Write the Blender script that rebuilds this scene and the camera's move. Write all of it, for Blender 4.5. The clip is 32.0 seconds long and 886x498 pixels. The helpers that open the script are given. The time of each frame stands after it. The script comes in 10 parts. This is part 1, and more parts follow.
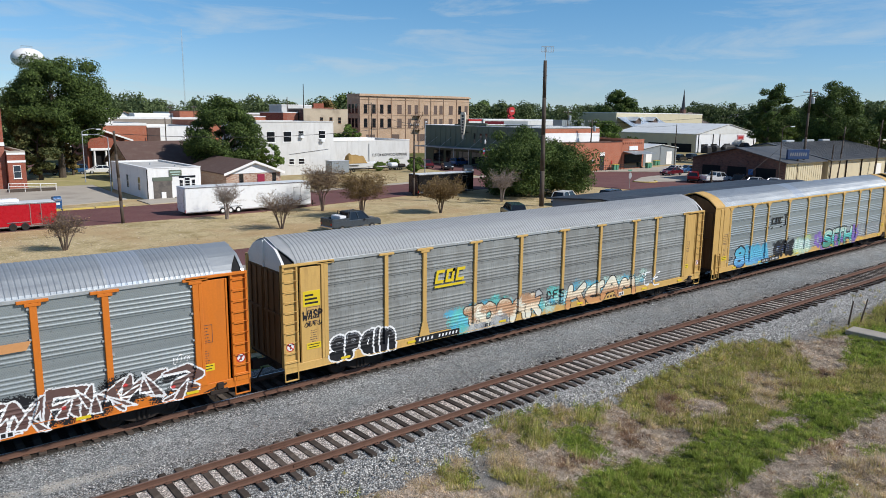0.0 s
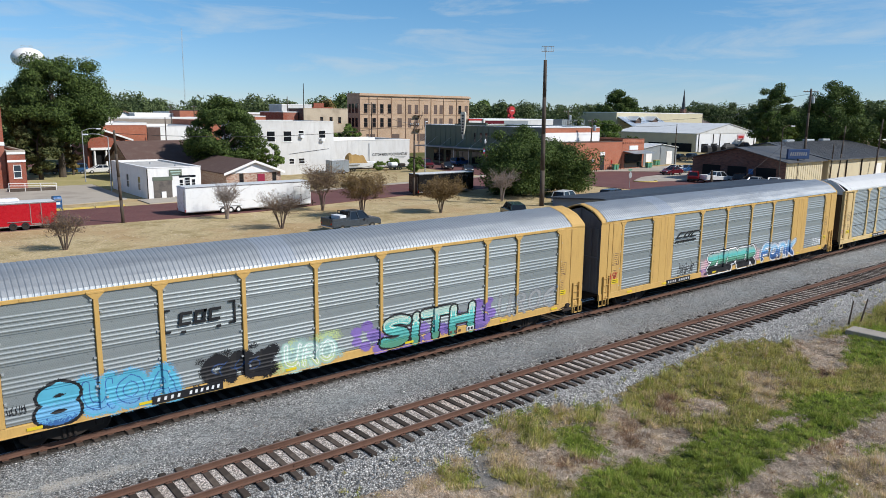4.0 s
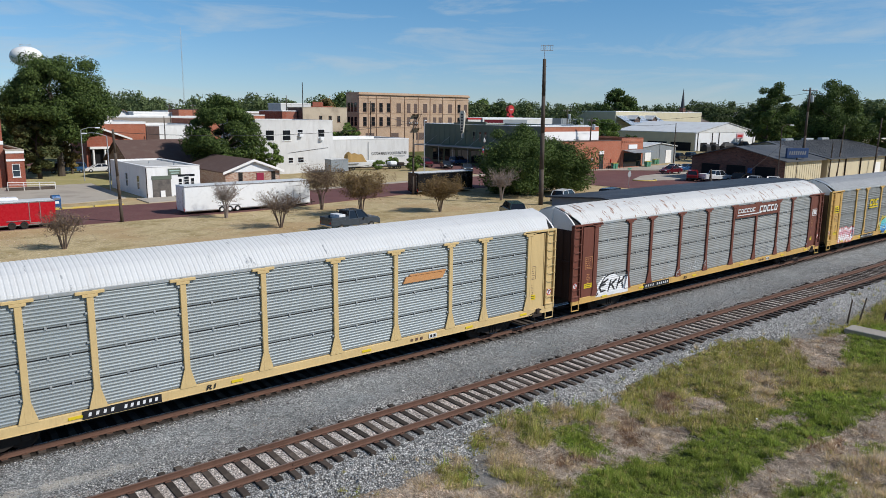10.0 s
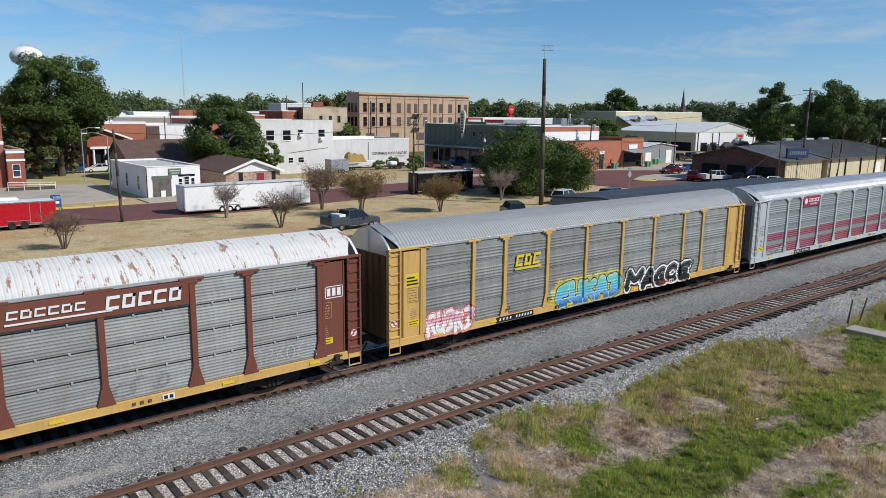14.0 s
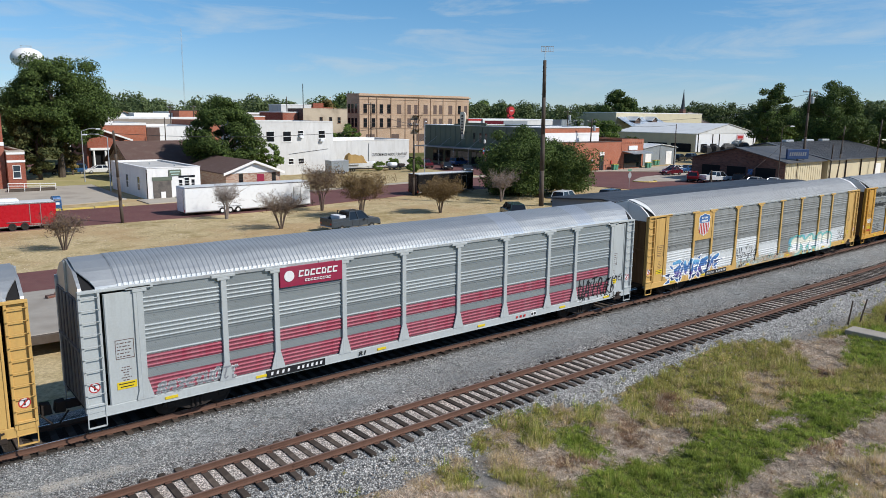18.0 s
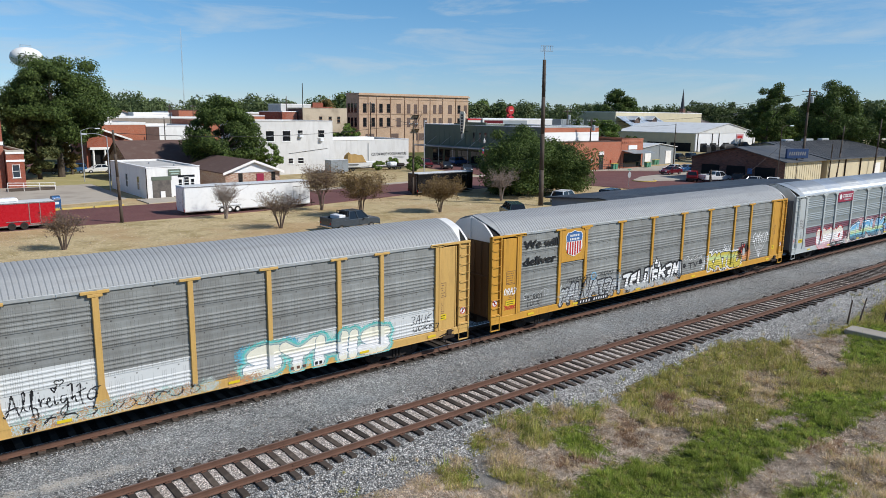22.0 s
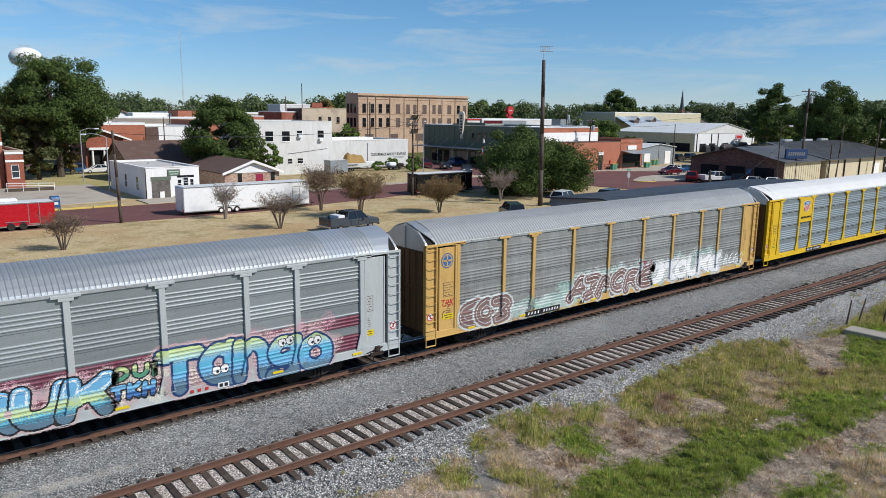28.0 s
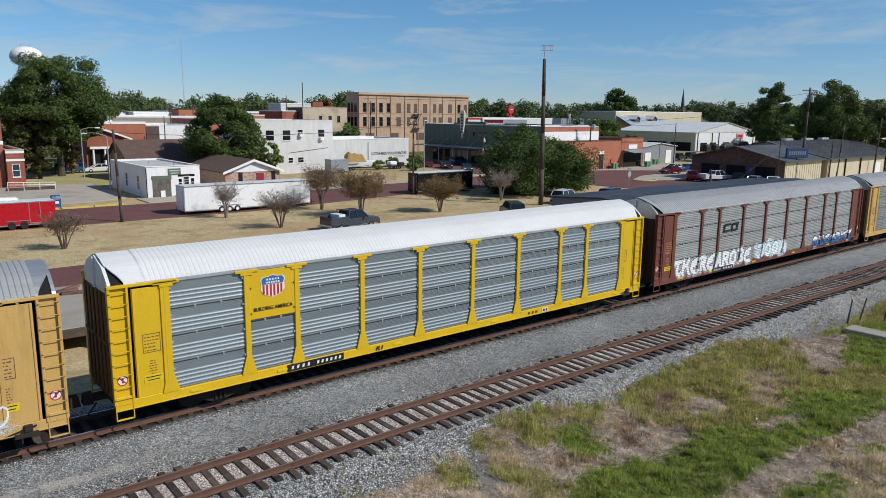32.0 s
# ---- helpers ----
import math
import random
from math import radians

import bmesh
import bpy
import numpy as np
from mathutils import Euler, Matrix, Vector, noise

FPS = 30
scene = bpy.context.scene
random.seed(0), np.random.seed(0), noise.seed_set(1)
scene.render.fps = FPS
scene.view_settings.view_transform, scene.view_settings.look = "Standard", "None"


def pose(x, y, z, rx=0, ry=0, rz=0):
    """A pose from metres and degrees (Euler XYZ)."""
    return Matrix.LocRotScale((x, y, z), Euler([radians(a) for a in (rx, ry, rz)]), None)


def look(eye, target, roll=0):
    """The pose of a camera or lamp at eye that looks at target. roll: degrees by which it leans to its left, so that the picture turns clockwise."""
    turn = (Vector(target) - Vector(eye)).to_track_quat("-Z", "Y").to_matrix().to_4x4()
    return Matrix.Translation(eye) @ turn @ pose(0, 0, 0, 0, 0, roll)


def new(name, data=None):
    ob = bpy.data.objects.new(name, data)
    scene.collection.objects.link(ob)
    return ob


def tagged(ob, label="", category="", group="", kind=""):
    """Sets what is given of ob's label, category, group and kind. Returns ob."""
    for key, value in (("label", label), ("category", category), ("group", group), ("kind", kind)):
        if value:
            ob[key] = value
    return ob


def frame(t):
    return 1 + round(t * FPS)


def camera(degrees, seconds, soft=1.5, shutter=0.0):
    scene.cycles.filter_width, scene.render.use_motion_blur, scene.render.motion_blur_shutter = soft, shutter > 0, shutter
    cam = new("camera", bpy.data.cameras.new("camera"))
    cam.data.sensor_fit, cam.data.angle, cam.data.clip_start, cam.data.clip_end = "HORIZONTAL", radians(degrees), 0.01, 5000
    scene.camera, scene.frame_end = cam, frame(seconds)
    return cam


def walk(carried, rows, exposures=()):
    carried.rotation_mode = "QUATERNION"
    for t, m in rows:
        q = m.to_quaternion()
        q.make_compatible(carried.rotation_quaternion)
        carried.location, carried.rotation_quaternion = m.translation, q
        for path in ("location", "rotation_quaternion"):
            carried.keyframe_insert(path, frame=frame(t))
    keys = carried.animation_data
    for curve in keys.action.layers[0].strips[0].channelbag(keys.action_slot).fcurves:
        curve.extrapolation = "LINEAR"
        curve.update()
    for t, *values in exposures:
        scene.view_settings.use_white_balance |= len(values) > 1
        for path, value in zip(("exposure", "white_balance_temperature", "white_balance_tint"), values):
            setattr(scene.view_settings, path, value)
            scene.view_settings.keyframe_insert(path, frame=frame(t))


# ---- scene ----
# camera: a drone hovering over the grass beside the line, x runs along the rails, y away over the town
LENS = 62.975
EYE = (0.0, 0.0, 10.213)
HEADING, DIP, LEAN = 39.0743, 10.5866, 0.6676
cam = camera(LENS, 32.0, soft=0.7)


def hover(yaw=0.0, tilt=0.0):
    a, b = radians(HEADING + yaw), radians(DIP + tilt)
    way = Vector((math.sin(a) * math.cos(b), math.cos(a) * math.cos(b), -math.sin(b)))
    return look(EYE, Vector(EYE) + way * 50, LEAN)


DRIFT = [(0, -0.03, -0.06), (1, -0.04, -0.02), (3, -0.04, -0.03), (6, -0.03, -0.02), (7.5, 0.0, 0.0), (9, 0.03, 0.05),
         (11, 0.02, 0.05), (12.5, -0.01, 0.05), (14.5, 0.02, 0.05), (16.5, 0.02, -0.01), (18, 0.0, -0.04), (19.5, 0.0, -0.04),
         (21, 0.02, 0.0), (23.5, 0.04, -0.01), (25.5, 0.04, -0.03), (28, 0.08, -0.02), (29.5, 0.09, 0.01), (30.5, 0.06, 0.04), (32, 0.03, 0.05)]
walk(cam, [(t, hover(a, b)) for t, a, b in DRIFT], exposures=[(0, 0.0), (2, 0.05), (6, 0.02), (7.5, -0.03), (9, -0.12), (12.5, -0.14), (14.5, -0.04), (17, 0.07), (19, -0.05), (22, 0.0), (24, 0.05), (28, -0.03), (30, -0.05), (31, -0.12), (32, -0.2)])

# world: clear early-autumn sky with thin high cloud, one sun over the camera's right shoulder
SUN_ELEV, SUN_AZ = 40.0, 146.0
world = bpy.data.worlds.new("sky")
scene.world = world
world.use_nodes = True
wn, wl = world.node_tree.nodes, world.node_tree.links
wn.clear()
sky = wn.new("ShaderNodeTexSky")
sky.sky_type = "NISHITA"
sky.sun_disc = False
sky.sun_elevation, sky.sun_rotation = radians(SUN_ELEV), radians(SUN_AZ)
sky.air_density, sky.dust_density, sky.ozone_density = 0.8, 0.0, 3.5
wgeo = wn.new("ShaderNodeTexCoord")
wmap = wn.new("ShaderNodeMapping")
wmap.inputs["Scale"].default_value = (2.2, 2.2, 13.0)
wmap.inputs["Rotation"].default_value = (0.0, 0.06, 0.5)
wmap.inputs["Location"].default_value = (0.9, 0.3, 1.7)
wnoise = wn.new("ShaderNodeTexNoise")
wnoise.inputs["Scale"].default_value = 1.9
wnoise.inputs["Detail"].default_value = 7.0
wnoise.inputs["Roughness"].default_value = 0.62
wnoise.inputs["Distortion"].default_value = 0.5
wramp = wn.new("ShaderNodeMapRange")
wramp.inputs["From Min"].default_value, wramp.inputs["From Max"].default_value = 0.49, 0.72
wramp.inputs["To Min"].default_value, wramp.inputs["To Max"].default_value = 0.0, 0.60
wmix = wn.new("ShaderNodeMix")
wmix.data_type = "RGBA"
wmix.inputs["B"].default_value = (6.4, 7.2, 7.7, 1)
wbg = wn.new("ShaderNodeBackground")
wbg.inputs["Strength"].default_value = 0.088
wout = wn.new("ShaderNodeOutputWorld")
wl.new(wgeo.outputs["Generated"], wmap.inputs["Vector"])
wl.new(wmap.outputs["Vector"], wnoise.inputs["Vector"])
wl.new(wnoise.outputs["Fac"], wramp.inputs["Value"])
wl.new(wramp.outputs["Result"], wmix.inputs["Factor"])
wtint = wn.new("ShaderNodeMix")
wtint.data_type, wtint.blend_type = "RGBA", "MULTIPLY"
wtint.inputs["Factor"].default_value = 1.0
# the haze near the horizon is greyer than the clear blue above it
wup = wn.new("ShaderNodeSeparateXYZ")
wl.new(wgeo.outputs["Generated"], wup.inputs[0])
wrise = wn.new("ShaderNodeMapRange")
wrise.inputs["From Min"].default_value, wrise.inputs["From Max"].default_value = 0.0, 0.15
wl.new(wup.outputs["Z"], wrise.inputs["Value"])
whaze = wn.new("ShaderNodeMix")
whaze.data_type = "RGBA"
whaze.inputs["A"].default_value = (0.83, 0.94, 1.18, 1)
whaze.inputs["B"].default_value = (0.77, 1.14, 1.30, 1)
wl.new(wrise.outputs["Result"], whaze.inputs["Factor"])
wl.new(whaze.outputs["Result"], wtint.inputs["B"])
wl.new(sky.outputs["Color"], wtint.inputs["A"])
wl.new(wtint.outputs["Result"], wmix.inputs["A"])
wl.new(wmix.outputs["Result"], wbg.inputs["Color"])
wl.new(wbg.outputs["Background"], wout.inputs["Surface"])

sun = new("sun", bpy.data.lights.new("sun", "SUN"))
sun.data.energy, sun.data.angle, sun.data.color = 4.7, radians(0.53), (1.0, 0.965, 0.91)
_a, _e = radians(SUN_AZ), radians(SUN_ELEV)
SUN_FROM = Vector((math.sin(_a) * math.cos(_e), math.cos(_a) * math.cos(_e), math.sin(_e)))
sun.matrix_world = look(SUN_FROM * 100, (0, 0, 0))


# ---- materials ----
MATS = {}


class Nodes:
    """A short hand for building one node material."""

    def __init__(self, name):
        m = self.m = bpy.data.materials.new(name)
        m.use_nodes = True
        self.n, self.l = m.node_tree.nodes, m.node_tree.links
        self.b = self.n["Principled BSDF"]
        self.co = self.n.new("ShaderNodeTexCoord").outputs["Object"]
        MATS[name] = m

    def add(self, kind, ins=()):
        node = self.n.new("ShaderNode" + kind)
        for k, v in dict(ins).items():
            self.set(node.inputs[k], v)
        return node

    def set(self, socket, v):
        if isinstance(v, bpy.types.NodeSocket):
            self.l.new(v, socket)
        elif isinstance(v, tuple) and len(v) == 3 and socket.type == "RGBA":
            socket.default_value = (*v, 1)
        else:
            socket.default_value = v

    def scaled(self, s):
        return self.add("Mapping", {"Vector": self.co, "Scale": s}).outputs[0]

    def noise(self, scale, detail=3.0, vec=None, rough=0.55):
        return self.add("TexNoise", {"Vector": vec or self.co, "Scale": scale, "Detail": detail, "Roughness": rough}).outputs["Fac"]

    def remap(self, v, a, b, c=0.0, d=1.0):
        return self.add("MapRange", {"Value": v, "From Min": a, "From Max": b, "To Min": c, "To Max": d}).outputs["Result"]

    def mix(self, f, a, b, blend="MIX"):
        node = self.add("Mix")
        node.data_type, node.blend_type = "RGBA", blend
        self.set(node.inputs["Factor"], f)
        for key, v in (("A", a), ("B", b)):
            self.set([i for i in node.inputs if i.name == key and i.type == "RGBA"][0], v)
        return [o for o in node.outputs if o.type == "RGBA"][0]

    def math(self, op, a, b=0.0):
        node = self.add("Math")
        node.operation = op
        self.set(node.inputs[0], a)
        self.set(node.inputs[1], b)
        return node.outputs[0]

    def axis(self, k):
        return self.add("SeparateXYZ", {"Vector": self.co}).outputs[k]

    def vary(self, col, v, amount):
        """col, made lighter or darker by v in 0..1."""
        g = self.remap(v, 0.0, 1.0, 1 - amount, 1 + amount)
        return self.mix(1.0, col, self.add("CombineColor", {"Red": g, "Green": g, "Blue": g}).outputs[0], "MULTIPLY")

    def bump(self, h, strength=0.3, dist=0.02):
        self.l.new(self.add("Bump", {"Height": h, "Strength": strength, "Distance": dist}).outputs[0], self.b.inputs["Normal"])

    def done(self, col, rough=0.7, metal=0.0, spec=0.4):
        self.set(self.b.inputs["Base Color"], col)
        self.set(self.b.inputs["Roughness"], rough)
        self.set(self.b.inputs["Metallic"], metal)
        self.set(self.b.inputs["Specular IOR Level"], spec)
        return self.m


def plain(name, col, rough=0.6, metal=0.0, grain=6.0, amount=0.16, dirt=None, dirt_amount=0.35, dirt_scale=0.7, bump=0.15, spec=0.4, per_object=0.0):
    """Paint, concrete, timber and the like: grain, large stains, fine relief."""
    k = Nodes(name)
    fine, broad = k.noise(grain, 5.0), k.noise(dirt_scale, 4.0)
    c = k.vary(col, fine, amount)
    if dirt:
        c = k.mix(k.remap(broad, 0.48, 0.72, 0.0, dirt_amount), c, dirt)
    if per_object:
        c = k.vary(c, k.add("ObjectInfo").outputs["Random"], per_object)
    if bump:
        k.bump(fine, bump, 0.01)
    return k.done(c, k.remap(fine, 0.3, 0.7, max(0.02, rough - 0.08), min(1.0, rough + 0.08)), metal, spec)


def streaked(name, col, rust, amount=0.5, rough=0.5, metal=0.0, stretch=(3.0, 3.0, 0.5), bump=0.12, spec=0.4):
    """Sheet metal with vertical runs of rust or dirt."""
    k = Nodes(name)
    run = k.noise(1.0, 6.0, k.scaled(stretch), 0.7)
    fine, broad = k.noise(14.0, 3.0), k.noise(0.5, 3.0)
    c = k.vary(col, fine, 0.1)
    c = k.vary(c, broad, 0.14)
    f = k.math("MULTIPLY", k.remap(run, 0.5, 0.75), k.remap(broad, 0.3, 0.7, 0.25, 1.0))
    c = k.mix(k.math("MULTIPLY", f, amount), c, rust)
    k.bump(fine, bump, 0.006)
    return k.done(c, k.remap(run, 0.3, 0.8, rough - 0.06, rough + 0.18), metal, spec)


# rolling stock
streaked("rack_yellow", (0.54, 0.335, 0.105), (0.19, 0.092, 0.034), 0.6, 0.5)
streaked("rack_pale", (0.60, 0.435, 0.205), (0.27, 0.16, 0.07), 0.4, 0.5)
# end doors: shade between the wagons put into the colour, with soot streaks
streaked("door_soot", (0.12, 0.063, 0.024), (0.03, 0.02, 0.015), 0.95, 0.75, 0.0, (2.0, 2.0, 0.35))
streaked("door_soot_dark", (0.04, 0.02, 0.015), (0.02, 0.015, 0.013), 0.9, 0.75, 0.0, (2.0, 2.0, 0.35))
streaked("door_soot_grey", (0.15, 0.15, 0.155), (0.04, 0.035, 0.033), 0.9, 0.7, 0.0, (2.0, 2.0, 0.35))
streaked("rack_bright_yellow", (0.638, 0.403, 0.0101), (0.277, 0.168, 0.0252), 0.2, 0.45)
streaked("rack_amber", (0.521, 0.269, 0.0378), (0.134, 0.0672, 0.0252), 0.55, 0.5)
streaked("rack_orange", (0.588, 0.16, 0.0126), (0.168, 0.0672, 0.0252), 0.3, 0.5)
streaked("rack_brown", (0.155, 0.049, 0.031), (0.0588, 0.0252, 0.0168), 0.5, 0.55)
streaked("rack_grey", (0.41, 0.435, 0.435), (0.185, 0.16, 0.134), 0.35, 0.45)
streaked("rack_white", (0.672, 0.672, 0.664), (0.286, 0.218, 0.168), 0.3, 0.5)


def zinc_roof():
    """Dull galvanised sheet with stains; here and there a newer, brighter panel."""
    k = Nodes("roof_zinc")
    panel = k.add("TexWhiteNoise")
    panel.noise_dimensions = "1D"
    k.set(panel.inputs["W"], k.math("ADD", k.math("FLOOR", k.math("MULTIPLY", k.axis(0), 0.79)), k.math("MULTIPLY", k.add("ObjectInfo").outputs["Random"], 90.0)))
    fresh = k.remap(panel.outputs["Value"], 0.90, 0.91)
    run, fine, broad = k.noise(1.0, 6.0, k.scaled((0.5, 3.0, 3.0)), 0.7), k.noise(14.0, 3.0), k.noise(0.5, 3.0)
    c = k.vary(k.vary((0.52, 0.535, 0.535), fine, 0.08), broad, 0.14)
    c = k.mix(k.math("MULTIPLY", k.remap(run, 0.48, 0.75), 0.4), c, (0.36, 0.36, 0.36))
    c = k.mix(k.math("MULTIPLY", fresh, 0.6), c, (0.70, 0.72, 0.74))
    k.bump(fine, 0.12, 0.006)
    return k.done(c, k.remap(k.math("ADD", run, k.math("MULTIPLY", fresh, 0.4)), 0.3, 0.8, 0.44, 0.32), 0.72, 0.4)


zinc_roof()
streaked("roof_dull", (0.31, 0.32, 0.33), (0.20, 0.19, 0.18), 0.5, 0.62, 0.15, (0.5, 3.0, 3.0))
streaked("roof_white", (0.62, 0.62, 0.615), (0.46, 0.42, 0.38), 0.25, 0.5, 0.0, (0.4, 3.0, 3.0))


def worn_roof(name, col, under, scale, lo):
    """White roof paint that flakes off in ragged patches, streaked along the slope."""
    k = Nodes(name)
    patch, fine, run = k.noise(scale, 7.0, k.scaled((2.6, 0.7, 0.7)), 0.72), k.noise(14.0, 3.0), k.noise(1.0, 6.0, k.scaled((4.0, 0.7, 0.7)), 0.7)
    c = k.vary(k.vary(col, fine, 0.06), k.noise(0.5, 3.0), 0.1)
    c = k.mix(k.remap(run, 0.55, 0.8, 0.0, 0.35), c, (0.42, 0.36, 0.31))
    c = k.mix(k.remap(k.math("ADD", patch, k.math("MULTIPLY", fine, 0.08)), lo, lo + 0.03, 0.0, 0.9), c, under)
    k.bump(fine, 0.12, 0.006)
    return k.done(c, 0.55)


worn_roof("roof_rusty_white", (0.59, 0.585, 0.57), (0.27, 0.15, 0.10), 1.5, 0.615)
worn_roof("roof_flaked", (0.58, 0.585, 0.585), (0.30, 0.31, 0.32), 0.55, 0.655)
streaked("rail_rust", (0.125, 0.064, 0.043), (0.06, 0.035, 0.025), 0.6, 0.75)
plain("rail_head", (0.66, 0.66, 0.67), 0.28, 0.8, 20, 0.1, (0.25, 0.17, 0.12), 0.25)
plain("rail_head_dull", (0.20, 0.135, 0.115), 0.42, 0.45, 20, 0.2, (0.09, 0.05, 0.04), 0.6, 0.8)
plain("steel_dark", (0.030, 0.024, 0.021), 0.85, 0.0, 8, 0.3, (0.07, 0.04, 0.025), 0.4, spec=0.2)
plain("galv_plain", (0.46, 0.48, 0.49), 0.45, 0.5, 9, 0.15, (0.3, 0.28, 0.26), 0.4)


def screen(name, col, soil, amount, metal, kind="", mark=(0, 0, 0)):
    """Perforated side screens: hole rows, soiling, painted bands by height on the screen."""
    k = Nodes(name)
    sx, sz = k.axis(0), k.axis(2)
    run = k.noise(1.0, 6.0, k.scaled((1.6, 1.6, 0.35)), 0.7)
    broad, fine = k.noise(0.55, 4.0), k.noise(16.0, 3.0)
    c = k.vary(k.vary(col, fine, 0.08), k.add("ObjectInfo").outputs["Random"], 0.10)
    f = k.math("MULTIPLY", k.remap(run, 0.42, 0.72), k.remap(broad, 0.3, 0.65, 0.35, 1.0))
    c = k.mix(k.math("MULTIPLY", f, amount), c, soil)
    # dust settled along the sheets in level streaks, and panels that were changed at some time
    level = k.noise(1.0, 5.0, k.scaled((0.22, 1.0, 5.5)), 0.65)
    c = k.vary(c, k.remap(level, 0.3, 0.7), 0.22 if amount > 0.5 else 0.10)
    if kind == "bands":
        low = k.math("MULTIPLY", k.math("GREATER_THAN", sz, 1.08), k.math("LESS_THAN", sz, 1.70))
        high = k.math("MULTIPLY", k.math("GREATER_THAN", sz, 2.02), k.math("LESS_THAN", sz, 2.46))
        on = k.math("MAXIMUM", low, high)
        c = k.mix(k.math("MULTIPLY", on, k.remap(run, 0.35, 0.75, 0.95, 0.65)), c, mark)
    if kind.startswith("patch"):
        on = k.math("LESS_THAN", k.math("ADD", sz, k.remap(fine, 0.0, 1.0, -0.01, 0.01)), 2.66 if kind == "patch_high" else 2.12)
        c = k.mix(k.math("MULTIPLY", on, 0.92), c, mark)
    # rows of small ventilation holes
    # in upright files of uneven spacing, with bolts along the flat band of each leaf
    col_no = k.math("MULTIPLY", sx, 17.0)
    file = k.add("TexWhiteNoise")
    file.noise_dimensions = "1D"
    k.set(file.inputs["W"], k.math("FLOOR", col_no))
    leaf = k.math("FRACT", k.math("DIVIDE", k.math("SUBTRACT", sz, 1.06), 0.92))
    hx = k.math("ABSOLUTE", k.math("SUBTRACT", k.math("FRACT", col_no), 0.5))
    hz = k.math("ABSOLUTE", k.math("SUBTRACT", k.math("FRACT", k.math("MULTIPLY", sz, 27.0)), 0.5))
    hole = k.math("MULTIPLY", k.math("LESS_THAN", hx, 0.17), k.math("LESS_THAN", hz, 0.3))
    hole = k.math("MULTIPLY", hole, k.math("MULTIPLY", k.math("GREATER_THAN", file.outputs["Value"], 0.5), k.math("LESS_THAN", leaf, 0.84)))
    bolt = k.math("MULTIPLY", k.math("LESS_THAN", k.math("ABSOLUTE", k.math("SUBTRACT", k.math("FRACT", k.math("MULTIPLY", sx, 1.5)), 0.5)), 0.036),
                  k.math("LESS_THAN", k.math("ABSOLUTE", k.math("SUBTRACT", leaf, 0.925)), 0.024))
    c = k.mix(k.math("MULTIPLY", hole, 0.42 if amount > 0.7 else 0.10), c, (0.05, 0.05, 0.05))
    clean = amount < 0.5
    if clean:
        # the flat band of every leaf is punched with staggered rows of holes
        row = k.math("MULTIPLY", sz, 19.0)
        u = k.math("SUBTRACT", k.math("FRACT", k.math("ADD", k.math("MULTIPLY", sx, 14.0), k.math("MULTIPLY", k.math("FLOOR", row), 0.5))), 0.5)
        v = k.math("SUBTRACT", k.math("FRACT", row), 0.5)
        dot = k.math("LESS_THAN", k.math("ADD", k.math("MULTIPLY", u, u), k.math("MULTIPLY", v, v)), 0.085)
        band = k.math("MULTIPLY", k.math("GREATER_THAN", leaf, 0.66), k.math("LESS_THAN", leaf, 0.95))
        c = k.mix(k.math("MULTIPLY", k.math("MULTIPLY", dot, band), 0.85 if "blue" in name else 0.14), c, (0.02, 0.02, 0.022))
    c = k.mix(k.math("MULTIPLY", bolt, 0.75 if amount > 0.7 else 0.3), c, (0.04, 0.035, 0.03))
    k.bump(fine, 0.1, 0.006)
    return k.done(c, k.remap(f, 0.0, 1.0, 0.40, 0.62) if clean else k.remap(f, 0.0, 1.0, 0.6, 0.85), 0.45 if clean else metal * 0.4, 0.3 if clean else 0.15)


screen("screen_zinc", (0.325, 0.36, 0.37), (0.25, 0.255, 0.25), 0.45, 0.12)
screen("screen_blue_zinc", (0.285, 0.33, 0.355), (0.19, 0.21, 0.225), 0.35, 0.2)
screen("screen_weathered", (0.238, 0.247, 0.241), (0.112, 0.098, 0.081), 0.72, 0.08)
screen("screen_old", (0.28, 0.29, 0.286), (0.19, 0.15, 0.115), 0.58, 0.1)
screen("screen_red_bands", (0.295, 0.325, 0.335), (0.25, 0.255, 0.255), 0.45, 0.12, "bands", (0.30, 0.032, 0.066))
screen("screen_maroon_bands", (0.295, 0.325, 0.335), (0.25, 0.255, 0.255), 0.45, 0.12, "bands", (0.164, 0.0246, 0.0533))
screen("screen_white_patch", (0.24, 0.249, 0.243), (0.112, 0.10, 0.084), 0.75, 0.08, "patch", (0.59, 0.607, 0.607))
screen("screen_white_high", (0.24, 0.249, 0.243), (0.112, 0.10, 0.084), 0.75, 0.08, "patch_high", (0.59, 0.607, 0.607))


def spray(name, col):
    """Spray paint on steel: a thin uneven coat with some chalking."""
    k = Nodes(name)
    fine, broad = k.noise(9.0, 4.0), k.noise(1.6, 3.0)
    run = k.noise(1.0, 5.0, k.scaled((2.5, 2.5, 0.5)), 0.7)
    c = k.vary(k.vary(col, fine, 0.12), broad, 0.18)
    c = k.mix(k.remap(run, 0.55, 0.8, 0.0, 0.28), c, (0.16, 0.14, 0.12))
    return k.done(c, 0.55, 0.0, 0.3)


